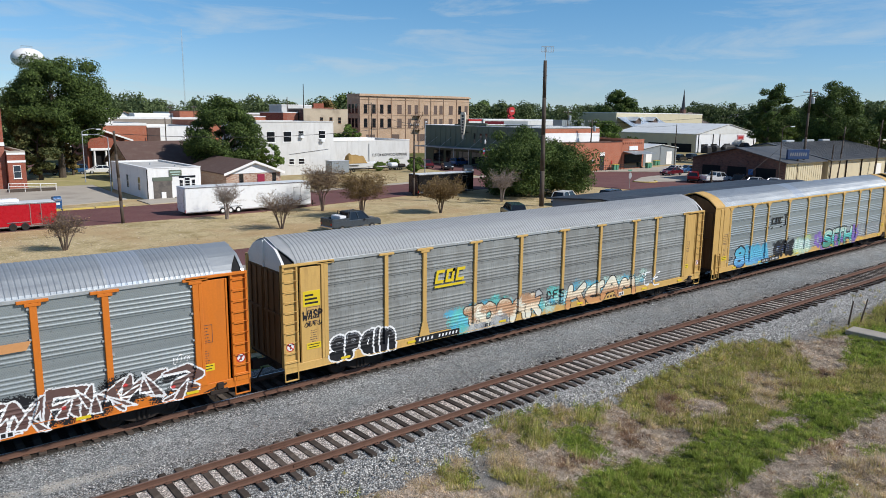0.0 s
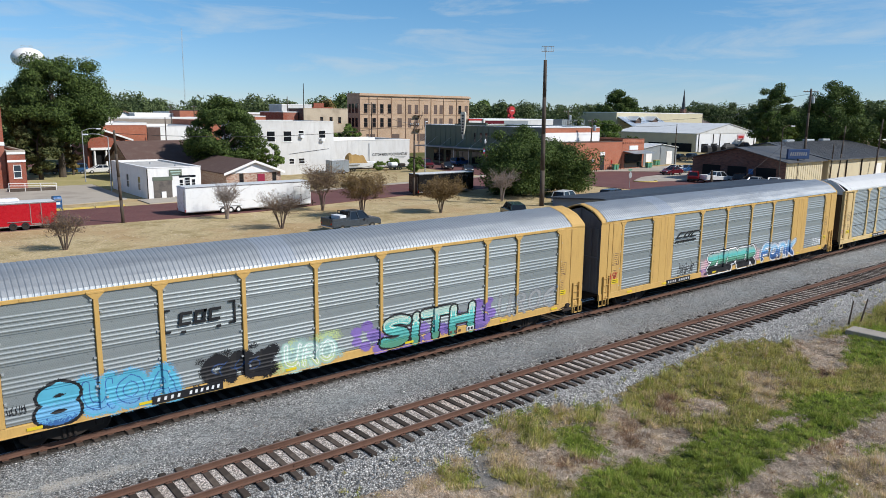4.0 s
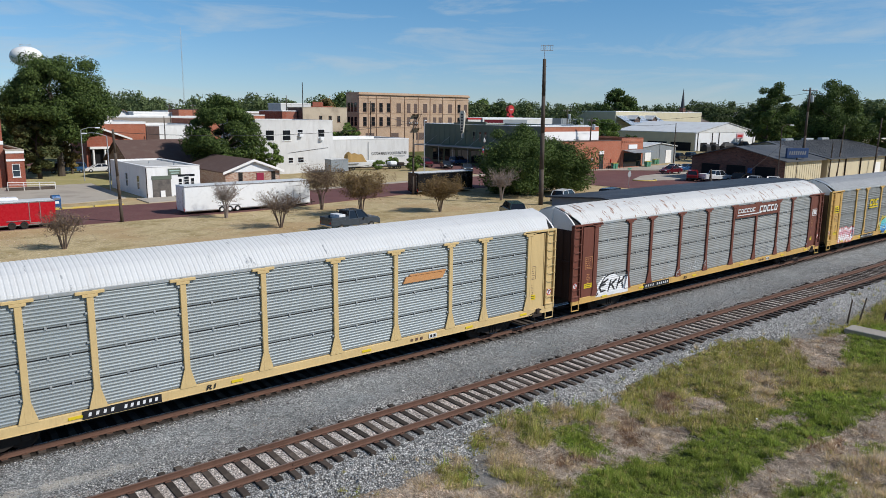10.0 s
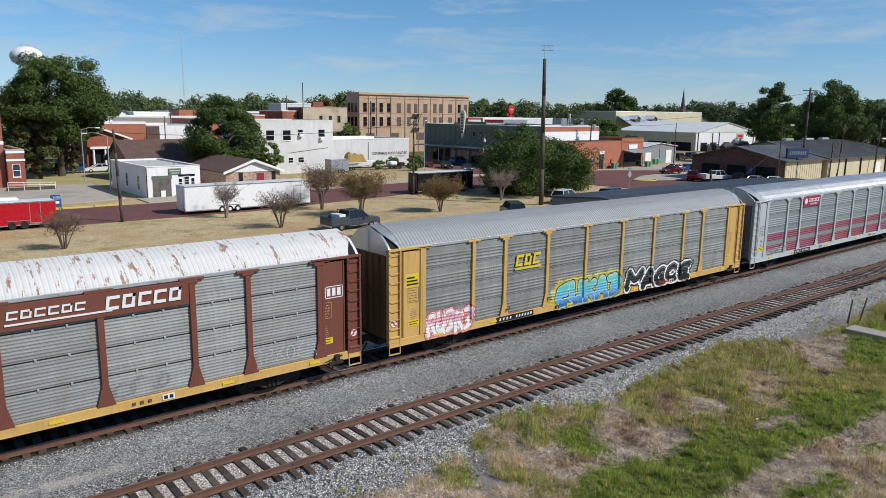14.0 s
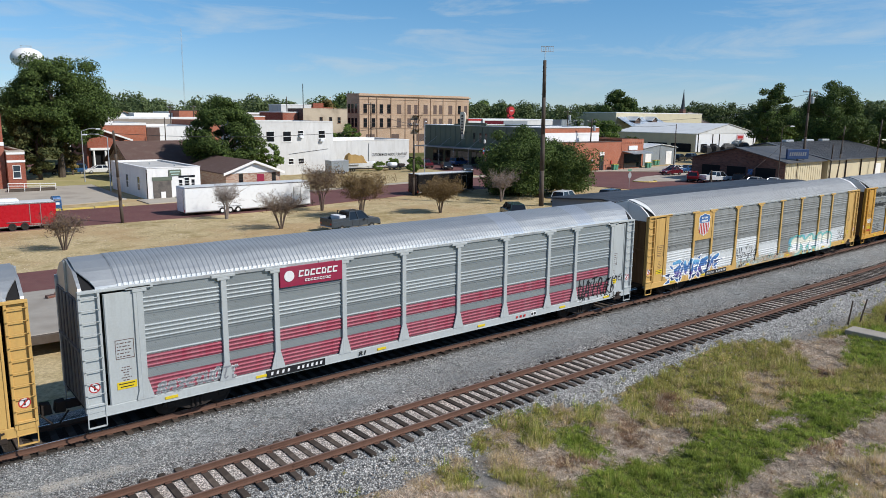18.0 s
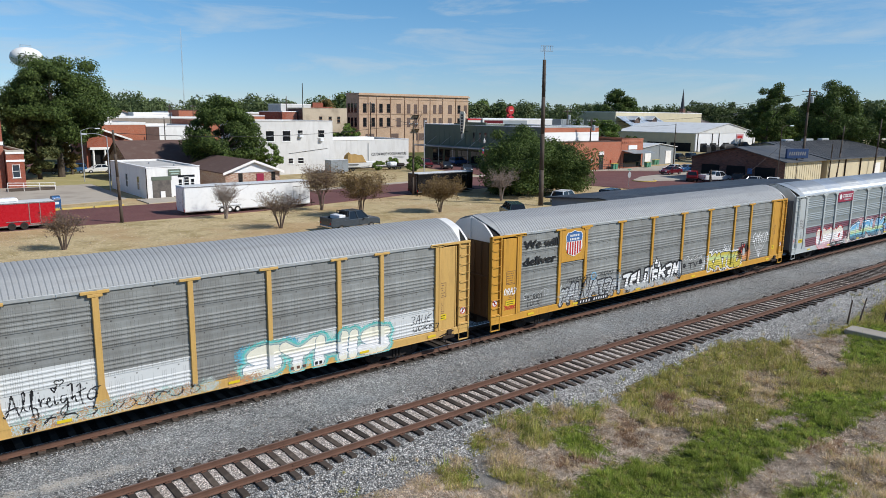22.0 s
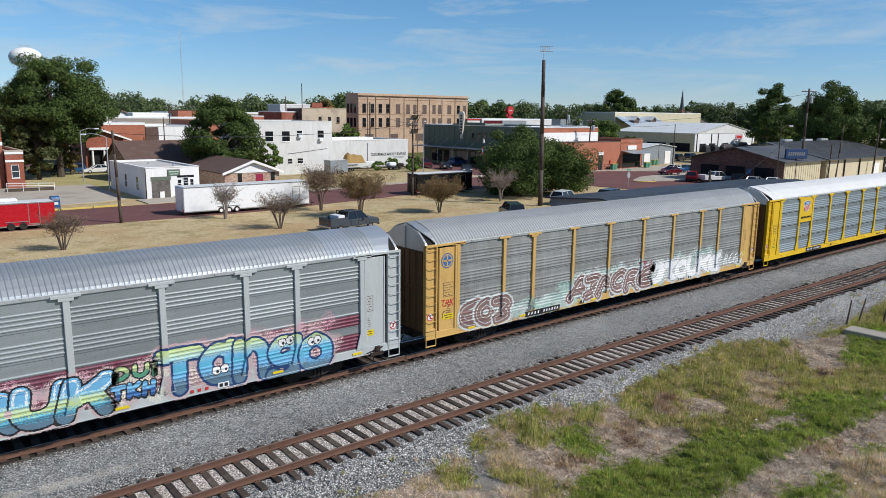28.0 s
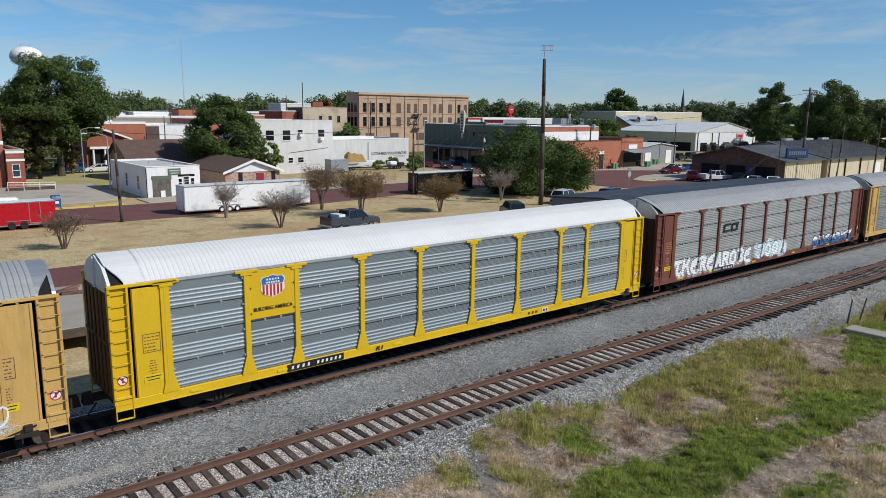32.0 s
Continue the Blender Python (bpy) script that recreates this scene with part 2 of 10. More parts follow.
for _n, _c in dict(black=(0.0132, 0.0132, 0.0158), white=(0.704, 0.704, 0.704), cyan=(0.088, 0.37, 0.51), teal=(0.0704, 0.334, 0.317), cream=(0.634, 0.528, 0.387), ivory=(0.66, 0.64, 0.53),
                   orange=(0.546, 0.264, 0.106), brown=(0.114, 0.066, 0.0572), purple=(0.123, 0.088, 0.282), green=(0.088, 0.264, 0.176), mint=(0.396, 0.546, 0.484),
                   blue=(0.0396, 0.123, 0.317), skyblue=(0.141, 0.37, 0.581), pink=(0.546, 0.317, 0.37), yellow=(0.493, 0.405, 0.0616), silver=(0.396, 0.405, 0.405),
                   grey=(0.194, 0.202, 0.22), navy=(0.016, 0.045, 0.13), red=(0.44, 0.0264, 0.0264), lime=(0.44, 0.528, 0.246), maroon=(0.264, 0.0176, 0.0528), signal=(0.66, 0.484, 0.0176), aqua=(0.11, 0.45, 0.42), violet=(0.20, 0.13, 0.38), dusk=(0.10, 0.17, 0.23), tan=(0.40, 0.23, 0.13), fawn=(0.20, 0.125, 0.115), rose=(0.50, 0.36, 0.36), chalk=(0.50, 0.53, 0.52), glaze=(0.30, 0.43, 0.40), ash=(0.30, 0.31, 0.315)).items():
    spray("spray_" + _n, _c)
    plain("enamel_" + _n, _c, 0.45, 0.0, 12, 0.08, (0.2, 0.17, 0.14), 0.12, bump=0.04)


# ground
def ballast(name, shade, brown, soil=(0.21, 0.165, 0.12)):
    k = Nodes(name)
    v = k.add("TexVoronoi", {"Vector": k.co, "Scale": 17.0})
    v2 = k.add("TexVoronoi", {"Vector": k.co, "Scale": 30.0})
    rnd = k.add("SeparateColor", {"Color": v.outputs["Color"]}).outputs[0]
    c = k.mix(rnd, (0.10 * shade, 0.10 * shade, 0.101 * shade), (0.50 * shade, 0.495 * shade, 0.48 * shade))
    c = k.mix(k.remap(k.add("SeparateColor", {"Color": v2.outputs["Color"]}).outputs[1], 0.78, 1.0, 0.0, 0.7), c, (0.72 * shade, 0.705 * shade, 0.68 * shade))
    broad = k.noise(0.35, 4.0)
    c = k.mix(k.remap(broad, 0.45, 0.7, brown * (0.55 if brown > 0.5 else 0.3), brown), c, soil)
    # stones darken towards their edges: contact shade put into the colour
    crevice_shade = k.remap(v.outputs["Distance"], 0.22, 0.66, 1.1, 0.3)
    c = k.mix(1.0, c, k.add("CombineColor", {"Red": crevice_shade, "Green": crevice_shade, "Blue": crevice_shade}).outputs[0], "MULTIPLY")
    # patches of darker and lighter stone
    c = k.vary(c, k.remap(k.noise(1.1, 5.0, None, 0.7), 0.3, 0.7), 0.2)
    if name == "ballast":
        # a pale powdery spill between the tracks
        sx, sy = k.axis(0), k.axis(1)
        off = k.math("ABSOLUTE", k.math("ADD", k.math("SUBTRACT", sy, 22.05), k.math("MULTIPLY", sx, 0.10)))
        spill = k.math("MULTIPLY", k.remap(k.math("ADD", off, k.remap(k.noise(1.6, 4.0), 0.3, 0.7, -0.35, 0.35)), 0.08, 0.34, 0.75, 0.0), k.remap(sx, 4.8, 6.2, 1.0, 0.0))
        c = k.mix(spill, c, k.vary((0.62, 0.55, 0.46), k.noise(24.0, 4.0), 0.7))
        # finer, bluish grey stone in the six-foot between the tracks
        fines = k.math("MULTIPLY", k.remap(k.math("ABSOLUTE", k.math("SUBTRACT", sy, 22.1)), 0.7, 1.3, 0.62, 0.0), k.remap(k.noise(0.8, 5.0), 0.35, 0.6, 0.4, 1.0))
        c = k.mix(fines, c, k.vary(k.vary(k.vary((0.225, 0.243, 0.248), k.remap(k.noise(2.2, 5.0, None, 0.7), 0.3, 0.7), 0.25), k.add("SeparateColor", {"Color": v2.outputs["Color"]}).outputs[0], 0.75), k.noise(30.0, 5.0, None, 0.75), 0.6))
        # between the rails in use: oil, brake dust and under-train shade in the colour
        grime_shade = k.remap(k.math("ABSOLUTE", k.math("SUBTRACT", sy, 24.9)), 1.05, 1.5, 0.96, 0.0)
        c = k.mix(grime_shade, c, (0.03, 0.023, 0.018))
    k.bump(k.math("ADD", v.outputs["Distance"], k.math("MULTIPLY", k.noise(40.0, 3.0), 0.8)), 0.7, -0.035)
    return k.done(c, 0.9, 0.0, 0.15)


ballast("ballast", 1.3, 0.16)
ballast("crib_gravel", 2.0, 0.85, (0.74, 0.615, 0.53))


def stones():
    k = Nodes("ballast_stone")
    r = k.add("NewGeometry").outputs["Random Per Island"]
    c = k.mix(r, (0.11, 0.113, 0.116), (0.49, 0.495, 0.49))
    c = k.mix(k.remap(r, 0.40, 0.41, 0.0, k.remap(r, 0.46, 0.47, 1.0, 0.0)), c, (0.34, 0.285, 0.245))
    c = k.mix(k.remap(r, 0.93, 0.94), c, (0.70, 0.68, 0.65))
    bed = k.math("LESS_THAN", k.math("ABSOLUTE", k.math("SUBTRACT", k.axis(1), 18.975)), 0.7)
    c = k.mix(k.math("MULTIPLY", bed, 0.8), c, k.mix(r, (0.42, 0.345, 0.29), (0.80, 0.71, 0.62)))
    return k.done(k.vary(c, k.noise(30.0), 0.2), 0.9)


stones()


def earth():
    """The open ground: dry tan turf over the town side, greener mown grass and bare straw by the line, fields far off."""
    k = Nodes("turf")
    y = k.axis(1)
    fine, mid, broad = k.noise(6.0, 6.0, None, 0.7), k.noise(0.55, 5.0, None, 0.65), k.noise(0.12, 4.0)
    dry = k.mix(k.remap(fine, 0.3, 0.7), (0.30, 0.235, 0.13), (0.66, 0.53, 0.31))
    dry = k.mix(k.remap(mid, 0.46, 0.66, 0.0, 0.8), dry, (0.27, 0.21, 0.085))
    dry = k.mix(k.remap(broad, 0.46, 0.62, 0.0, 0.72), dry, (0.42, 0.285, 0.15))
    lush = k.mix(k.remap(fine, 0.3, 0.7), (0.09, 0.115, 0.03), (0.22, 0.25, 0.075))
    near = k.mix(k.remap(k.math("ADD", mid, k.math("MULTIPLY", fine, 0.25)), 0.55, 0.68), lush, (0.36, 0.29, 0.19))
    far = k.mix(k.remap(broad, 0.4, 0.6), (0.16, 0.14, 0.06), (0.09, 0.10, 0.03))
    c = k.mix(k.math("LESS_THAN", y, 30.0), dry, near)
    c = k.mix(k.remap(y, 105.0, 150.0), c, far)
    k.bump(fine, 0.8, 0.05)
    return k.done(c, 0.95, 0.0, 0.2)


earth()


def soil(name, lo, hi, spot):
    """Ground under the rough growth by the line: matted roots and litter."""
    k = Nodes(name)
    fine, mid = k.noise(22.0, 5.0, None, 0.75), k.noise(1.7, 4.0, None, 0.65)
    c = k.mix(k.remap(fine, 0.35, 0.65), lo, hi)
    c = k.mix(k.remap(mid, 0.45, 0.7, 0.0, 0.6), c, spot)
    k.bump(k.math("ADD", fine, k.math("MULTIPLY", mid, 2.0)), 1.0, 0.06)
    return k.done(c, 0.95, 0.0, 0.2)


soil("turf_green", (0.04, 0.055, 0.014), (0.17, 0.20, 0.05), (0.12, 0.12, 0.045))
soil("turf_olive", (0.07, 0.06, 0.028), (0.27, 0.225, 0.11), (0.20, 0.155, 0.09))
soil("turf_thatch", (0.10, 0.078, 0.058), (0.45, 0.37, 0.295), (0.25, 0.195, 0.15))
soil("turf_russet", (0.08, 0.05, 0.035), (0.24, 0.15, 0.095), (0.15, 0.10, 0.07))
soil("turf_grit", (0.13, 0.12, 0.11), (0.42, 0.39, 0.35), (0.28, 0.24, 0.20))


def blades(name, lo, hi):
    k = Nodes(name)
    r = k.add("NewGeometry").outputs["Random Per Island"]
    c = k.vary(k.vary(k.mix(r, lo, hi), k.noise(2.2, 5.0, None, 0.7), 0.8), k.noise(0.28, 2.0), 0.35)
    # thin leaves let part of the light through
    thin = k.add("BsdfTranslucent", {"Color": c})
    both = k.add("MixShader", {0: 0.25})
    k.l.new(k.b.outputs[0], both.inputs[1])
    k.l.new(thin.outputs[0], both.inputs[2])
    k.l.new(both.outputs[0], k.n["Material Output"].inputs["Surface"])
    return k.done(c, 0.75, 0.0, 0.25)


blades("grass_green", (0.10, 0.155, 0.024), (0.50, 0.58, 0.12))
blades("grass_olive", (0.17, 0.17, 0.045), (0.70, 0.63, 0.22))
blades("grass_straw", (0.24, 0.19, 0.15), (0.92, 0.79, 0.65))
blades("grass_tan", (0.38, 0.28, 0.16), (0.90, 0.72, 0.46))
blades("grass_dull", (0.26, 0.20, 0.10), (0.44, 0.34, 0.18))
blades("grass_russet", (0.20, 0.115, 0.07), (0.50, 0.33, 0.21))
blades("leaf_dark", (0.030, 0.054, 0.014), (0.120, 0.172, 0.040))
blades("leaf_mid", (0.05, 0.09, 0.02), (0.19, 0.27, 0.055))
blades("leaf_cedar", (0.04, 0.056, 0.02), (0.14, 0.15, 0.055))
# paler, bluer green for the far woods: distance haze put into the colour
blades("leaf_far", (0.055, 0.085, 0.033), (0.155, 0.195, 0.075))
blades("leaf_dry", (0.15, 0.10, 0.055), (0.34, 0.23, 0.13))
blades("leaf_olive", (0.12, 0.10, 0.035), (0.32, 0.24, 0.09))
blades("leaf_gold", (0.13, 0.085, 0.035), (0.36, 0.24, 0.10))
plain("bark", (0.085, 0.066, 0.05), 0.9, 0, 9, 0.35, (0.03, 0.025, 0.02), 0.5, 2.0, 0.6)
plain("twig", (0.16, 0.12, 0.095), 0.9, 0, 9, 0.3, bump=0)
plain("pale_twig", (0.27, 0.22, 0.19), 0.9, 0, 9, 0.3, bump=0)
plain("tie_timber", (0.052, 0.039, 0.031), 0.88, 0, 7, 0.45, (0.135, 0.11, 0.09), 0.6, 1.8, 0.7, per_object=0.5)
plain("pole_timber", (0.075, 0.056, 0.043), 0.9, 0, 12, 0.35, (0.14, 0.12, 0.10), 0.5, 1.2, 0.5)
plain("concrete", (0.41, 0.365, 0.305), 0.85, 0, 5, 0.16, (0.21, 0.18, 0.15), 0.65, 0.22, 0.3)
plain("old_concrete", (0.33, 0.30, 0.26), 0.9, 0, 4, 0.2, (0.19, 0.16, 0.13), 0.6, 0.5, 0.4)
plain("lawn", (0.34, 0.30, 0.125), 0.95, 0, 7, 0.3, (0.52, 0.42, 0.23), 0.95, 0.16, 0.5)
plain("shingle_pale", (0.36, 0.22, 0.15), 0.9, 0, 9, 0.2, (0.25, 0.17, 0.13), 0.4, 1.0)
plain("weathered_board", (0.14, 0.122, 0.108), 0.9, 0, 7, 0.4, (0.07, 0.065, 0.06), 0.8, 1.6, 0.5)
plain("window_board", (0.125, 0.085, 0.07), 0.8, 0, 9, 0.25, (0.07, 0.05, 0.045), 0.4, 1.2)
plain("curb_yellow", (0.58, 0.43, 0.10), 0.8, 0, 8, 0.2, (0.4, 0.36, 0.3), 0.5, 1.0)
plain("white_paint", (0.80, 0.79, 0.77), 0.6, 0, 5, 0.05, (0.55, 0.52, 0.48), 0.3, 0.5, 0.1)
streaked("white_stucco", (0.79, 0.785, 0.765), (0.30, 0.27, 0.245), 0.42, 0.8, 0.0, (1.1, 1.1, 0.28), 0.3)
streaked("white_masonry", (0.62, 0.615, 0.60), (0.36, 0.34, 0.31), 0.6, 0.8, 0.0, (1.2, 1.2, 0.25), 0.25)
plain("cream_stucco", (0.66, 0.61, 0.50), 0.85, 0, 5, 0.08, (0.42, 0.37, 0.3), 0.35, 0.4, 0.3)
plain("trailer_white", (0.77, 0.785, 0.80), 0.3, 0, 3, 0.03, (0.6, 0.58, 0.55), 0.08, bump=0)
plain("trailer_red", (0.42, 0.008, 0.018), 0.28, 0, 3, 0.05, bump=0)
plain("roof_membrane", (0.50, 0.49, 0.47), 0.85, 0, 3, 0.10, (0.33, 0.31, 0.29), 0.55, 0.4)
plain("roof_dark_metal", (0.045, 0.048, 0.054), 0.5, 0.3, 5, 0.15, (0.2, 0.19, 0.18), 0.3, 0.4)
plain("roof_grey_metal", (0.085, 0.088, 0.092), 0.55, 0.2, 5, 0.2, (0.19, 0.18, 0.17), 0.5, 0.5)
plain("roof_light_metal", (0.70, 0.71, 0.70), 0.5, 0.15, 5, 0.08, (0.4, 0.38, 0.36), 0.3, 0.4)
plain("shingle_brown", (0.112, 0.068, 0.057), 0.95, 0, 14, 0.35, (0.16, 0.12, 0.1), 0.4, 1.0, 0.5)
plain("metal_sheet_white", (0.77, 0.79, 0.81), 0.5, 0.1, 5, 0.06, (0.5, 0.46, 0.42), 0.2, 0.4)
plain("metal_sheet_cream", (0.60, 0.53, 0.37), 0.55, 0.1, 5, 0.07, (0.42, 0.36, 0.26), 0.3, 0.4)
plain("metal_sheet_grey", (0.27, 0.30, 0.32), 0.5, 0.2, 5, 0.08, (0.18, 0.18, 0.18), 0.3, 0.4)
plain("metal_sheet_blue", (0.42, 0.50, 0.60), 0.4, 0.3, 5, 0.08, (0.3, 0.33, 0.38), 0.3, 0.4)
plain("tan_stucco", (0.50, 0.41, 0.30), 0.9, 0, 3, 0.12, (0.27, 0.21, 0.15), 0.75, 0.35, 0.3)
plain("roof_brown_grey", (0.13, 0.105, 0.095), 0.9, 0, 5, 0.15, (0.2, 0.17, 0.15), 0.4, 0.5)
plain("green_clad", (0.12, 0.145, 0.105), 0.7, 0, 5, 0.12, (0.10, 0.12, 0.105), 0.5, 0.4)
plain("black_plain", (0.018, 0.018, 0.02), 0.6, 0, 6, 0.2, bump=0.05)
# near-black: the shade inside joints, gaps and open bays, put into the colour
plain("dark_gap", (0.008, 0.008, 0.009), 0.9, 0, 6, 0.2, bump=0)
plain("rubber", (0.018, 0.018, 0.018), 0.85, 0, 12, 0.2, (0.06, 0.055, 0.05), 0.3, 2.0)
plain("alloy", (0.5, 0.5, 0.52), 0.3, 0.85, 12, 0.1, bump=0)
plain("chrome", (0.6, 0.6, 0.62), 0.15, 1.0, 12, 0.05, bump=0)
plain("canvas_tan", (0.33, 0.21, 0.075), 0.9, 0, 7, 0.2, (0.2, 0.13, 0.05), 0.4, 0.8, 0.4)
plain("lamp_red", (0.4, 0.01, 0.01), 0.25, 0, 9, 0.1, bump=0)
plain("lamp_clear", (0.75, 0.75, 0.72), 0.12, 0, 9, 0.05, bump=0)
for _n, _c in dict(maroon=(0.12, 0.012, 0.02), red=(0.28, 0.012, 0.015), blue=(0.03, 0.10, 0.24), white=(0.78, 0.78, 0.78), black=(0.012, 0.012, 0.014), silver=(0.42, 0.43, 0.44), charcoal=(0.035, 0.042, 0.05), slate=(0.06, 0.075, 0.09), green=(0.025, 0.055, 0.055)).items():
    plain("car_" + _n, _c, 0.22, 0.15, 5, 0.04, (0.2, 0.18, 0.16), 0.06, 1.0, 0.0, 0.5)


def glass(name, col):
    k = Nodes(name)
    return k.done(k.vary(col, k.noise(0.8), 0.25), 0.06, 0.0, 0.6)


glass("pane_dark", (0.012, 0.014, 0.017))
glass("pane_blue", (0.03, 0.045, 0.06))


def brickwork(name, a, b, mortar, size=1.0, flat=False):
    """Courses of brick, 215 x 65 mm with a 10 mm joint, laid along walls or flat on a street."""
    k = Nodes(name)
    p = k.add("SeparateXYZ", {"Vector": k.co}).outputs
    v = k.add("CombineXYZ", {"X": p[0] if flat else k.math("ADD", p[0], p[1]), "Y": p[1] if flat else p[2]}).outputs[0]
    t = k.add("TexBrick", {"Vector": v, "Color1": a, "Color2": b, "Mortar": mortar, "Scale": 1.0, "Mortar Size": 0.006 * size, "Mortar Smooth": 0.2,
                           "Brick Width": 0.225 * size, "Row Height": 0.075 * size * (1.6 if flat else 1.0)})
    fine, broad = k.noise(4.0, 5.0), k.noise(0.28, 5.0, None, 0.65)
    c = k.vary(k.vary(t.outputs["Color"], fine, 0.14), broad, 0.3)
    c = k.mix(k.remap(broad, 0.52, 0.75, 0.0, 0.35), c, mortar)
    k.bump(t.outputs["Fac"], 0.4, -0.01)
    return k.done(c, 0.9)


brickwork("brick_orange", (0.44, 0.142, 0.078), (0.35, 0.108, 0.058), (0.40, 0.24, 0.17))
brickwork("brick_tan", (0.53, 0.365, 0.245), (0.38, 0.25, 0.16), (0.46, 0.37, 0.29))
brickwork("brick_shade", (0.30, 0.18, 0.11), (0.24, 0.14, 0.085), (0.28, 0.21, 0.16))
brickwork("brick_red", (0.33, 0.085, 0.045), (0.25, 0.06, 0.032), (0.3, 0.2, 0.16))
brickwork("brick_dark", (0.19, 0.082, 0.06), (0.075, 0.04, 0.035), (0.21, 0.15, 0.125), 1.7)
brickwork("brick_mixed", (0.30, 0.13, 0.085), (0.52, 0.42, 0.34), (0.42, 0.36, 0.3), 1.3)
brickwork("brick_grey", (0.34, 0.29, 0.24), (0.28, 0.24, 0.2), (0.35, 0.3, 0.26))
brickwork("street_brick", (0.155, 0.060, 0.055), (0.115, 0.045, 0.043), (0.17, 0.10, 0.085), 1.1, True)


# ---- mesh building ----
class Form:
    """Collects vertices and faces of one mesh."""

    def __init__(self):
        self.v, self.f, self.k = [], [], []

    def face(self, pts, mat=0):
        i = len(self.v)
        self.v += [tuple(p) for p in pts]
        self.f.append(tuple(range(i, i + len(pts))))
        self.k.append(mat)
        return self

    def raw(self, verts, faces, mat=0):
        i = len(self.v)
        self.v += [tuple(p) for p in verts]
        self.f += [tuple(a + i for a in f) for f in faces]
        self.k += [mat] * len(faces)
        return self

    def box(self, x0, x1, y0, y1, z0, z1, c=0.0, mat=0):
        """A box; c > 0 chamfers its edges."""
        if c <= 0:
            return self.raw([(x, y, z) for z in (z0, z1) for y in (y0, y1) for x in (x0, x1)],
                            [(0, 2, 3, 1), (4, 5, 7, 6), (0, 1, 5, 4), (2, 6, 7, 3), (0, 4, 6, 2), (1, 3, 7, 5)], mat)
        c = min(c, 0.45 * min(x1 - x0, y1 - y0, z1 - z0))
        rings = []
        for z, d in ((z0, c), (z0 + c, 0), (z1 - c, 0), (z1, c)):
            a, b, e, g = x0 + d, x1 - d, y0 + d, y1 - d
            k = c if d == 0 else c * 0.4
            rings.append([(a + k, e, z), (b - k, e, z), (b, e + k, z), (b, g - k, z), (b - k, g, z), (a + k, g, z), (a, g - k, z), (a, e + k, z)])
        return self.loft(rings, mat)

    def loft(self, rings, mat=0, caps=True, closed=True):
        n = len(rings[0])
        faces = []
        for r in range(len(rings) - 1):
            for j in range(n if closed else n - 1):
                a, b = r * n + j, r * n + (j + 1) % n
                faces.append((a, b, b + n, a + n))
        if caps:
            faces.append(tuple(range(n - 1, -1, -1)))
            faces.append(tuple(range((len(rings) - 1) * n, len(rings) * n)))
        return self.raw([p for r in rings for p in r], faces, mat)

    def tube(self, p0, p1, r0, r1=None, n=8, mat=0, caps=True):
        p0, p1 = Vector(p0), Vector(p1)
        r1 = r0 if r1 is None else r1
        d = (p1 - p0).normalized()
        a = d.orthogonal().normalized()
        b = d.cross(a)
        rings = [[p + (a * math.cos(t) + b * math.sin(t)) * r for t in [2 * math.pi * j / n for j in range(n)]] for p, r in ((p0, r0), (p1, r1))]
        return self.loft(rings, mat, caps)

    def prism(self, poly, y0, y1, mat=0):
        """A polygon in x and z, drawn out along y."""
        return self.loft([[(x, y0, z) for x, z in poly], [(x, y1, z) for x, z in poly]], mat)

    def prism_x(self, poly, x0, x1, mat=0):
        return self.loft([[(x0, y, z) for y, z in poly], [(x1, y, z) for y, z in poly]], mat)

    def turned(self, prof, n=14, at=(0, 0, 0), mat=0):
        """A profile of (radius, height) turned about the vertical."""
        return self.loft([[(at[0] + r * math.cos(2 * math.pi * j / n), at[1] + r * math.sin(2 * math.pi * j / n), at[2] + z) for j in range(n)] for r, z in prof], mat)

    def mesh(self, name, smooth=False):
        me = bpy.data.meshes.new(name)
        me.from_pydata(self.v, [], self.f)
        if any(self.k):
            me.polygons.foreach_set("material_index", self.k)
        bm = bmesh.new()
        bm.from_mesh(me)
        bmesh.ops.recalc_face_normals(bm, faces=bm.faces)
        bm.to_mesh(me)
        bm.free()
        if smooth:
            me.polygons.foreach_set("use_smooth", [True] * len(me.polygons))
        return me


def put(name, me, mats, parent=None, m=None, label=""):
    """Links a mesh (shared or not) as one object, with materials of its own."""
    mats = mats if isinstance(mats, (list, tuple)) else [mats]
    while len(me.materials) < len(mats):
        me.materials.append(None)
    ob = new(name, me)
    for slot, mat in zip(ob.material_slots, mats):
        slot.link = "OBJECT"
        slot.material = MATS[mat]
    if parent:
        ob.parent = parent
    if m is not None:
        ob.matrix_basis = m
    if label:
        ob["label"] = label
    return ob


def part(name, form, mats, parent, label="", m=None, smooth=False):
    return put(name, form.mesh(name, smooth), mats, parent, m, label)


def thing(name, m, label, category, group="", kind=""):
    ob = new(name)
    ob.empty_display_size = 0.2
    ob.matrix_basis = m
    return tagged(ob, label, category, group, kind)


def single(name, form, mats, label, category="", group="", kind="", m=None, smooth=False):
    return tagged(put(name, form.mesh(name, smooth), mats, None, m), label, category, group, kind)


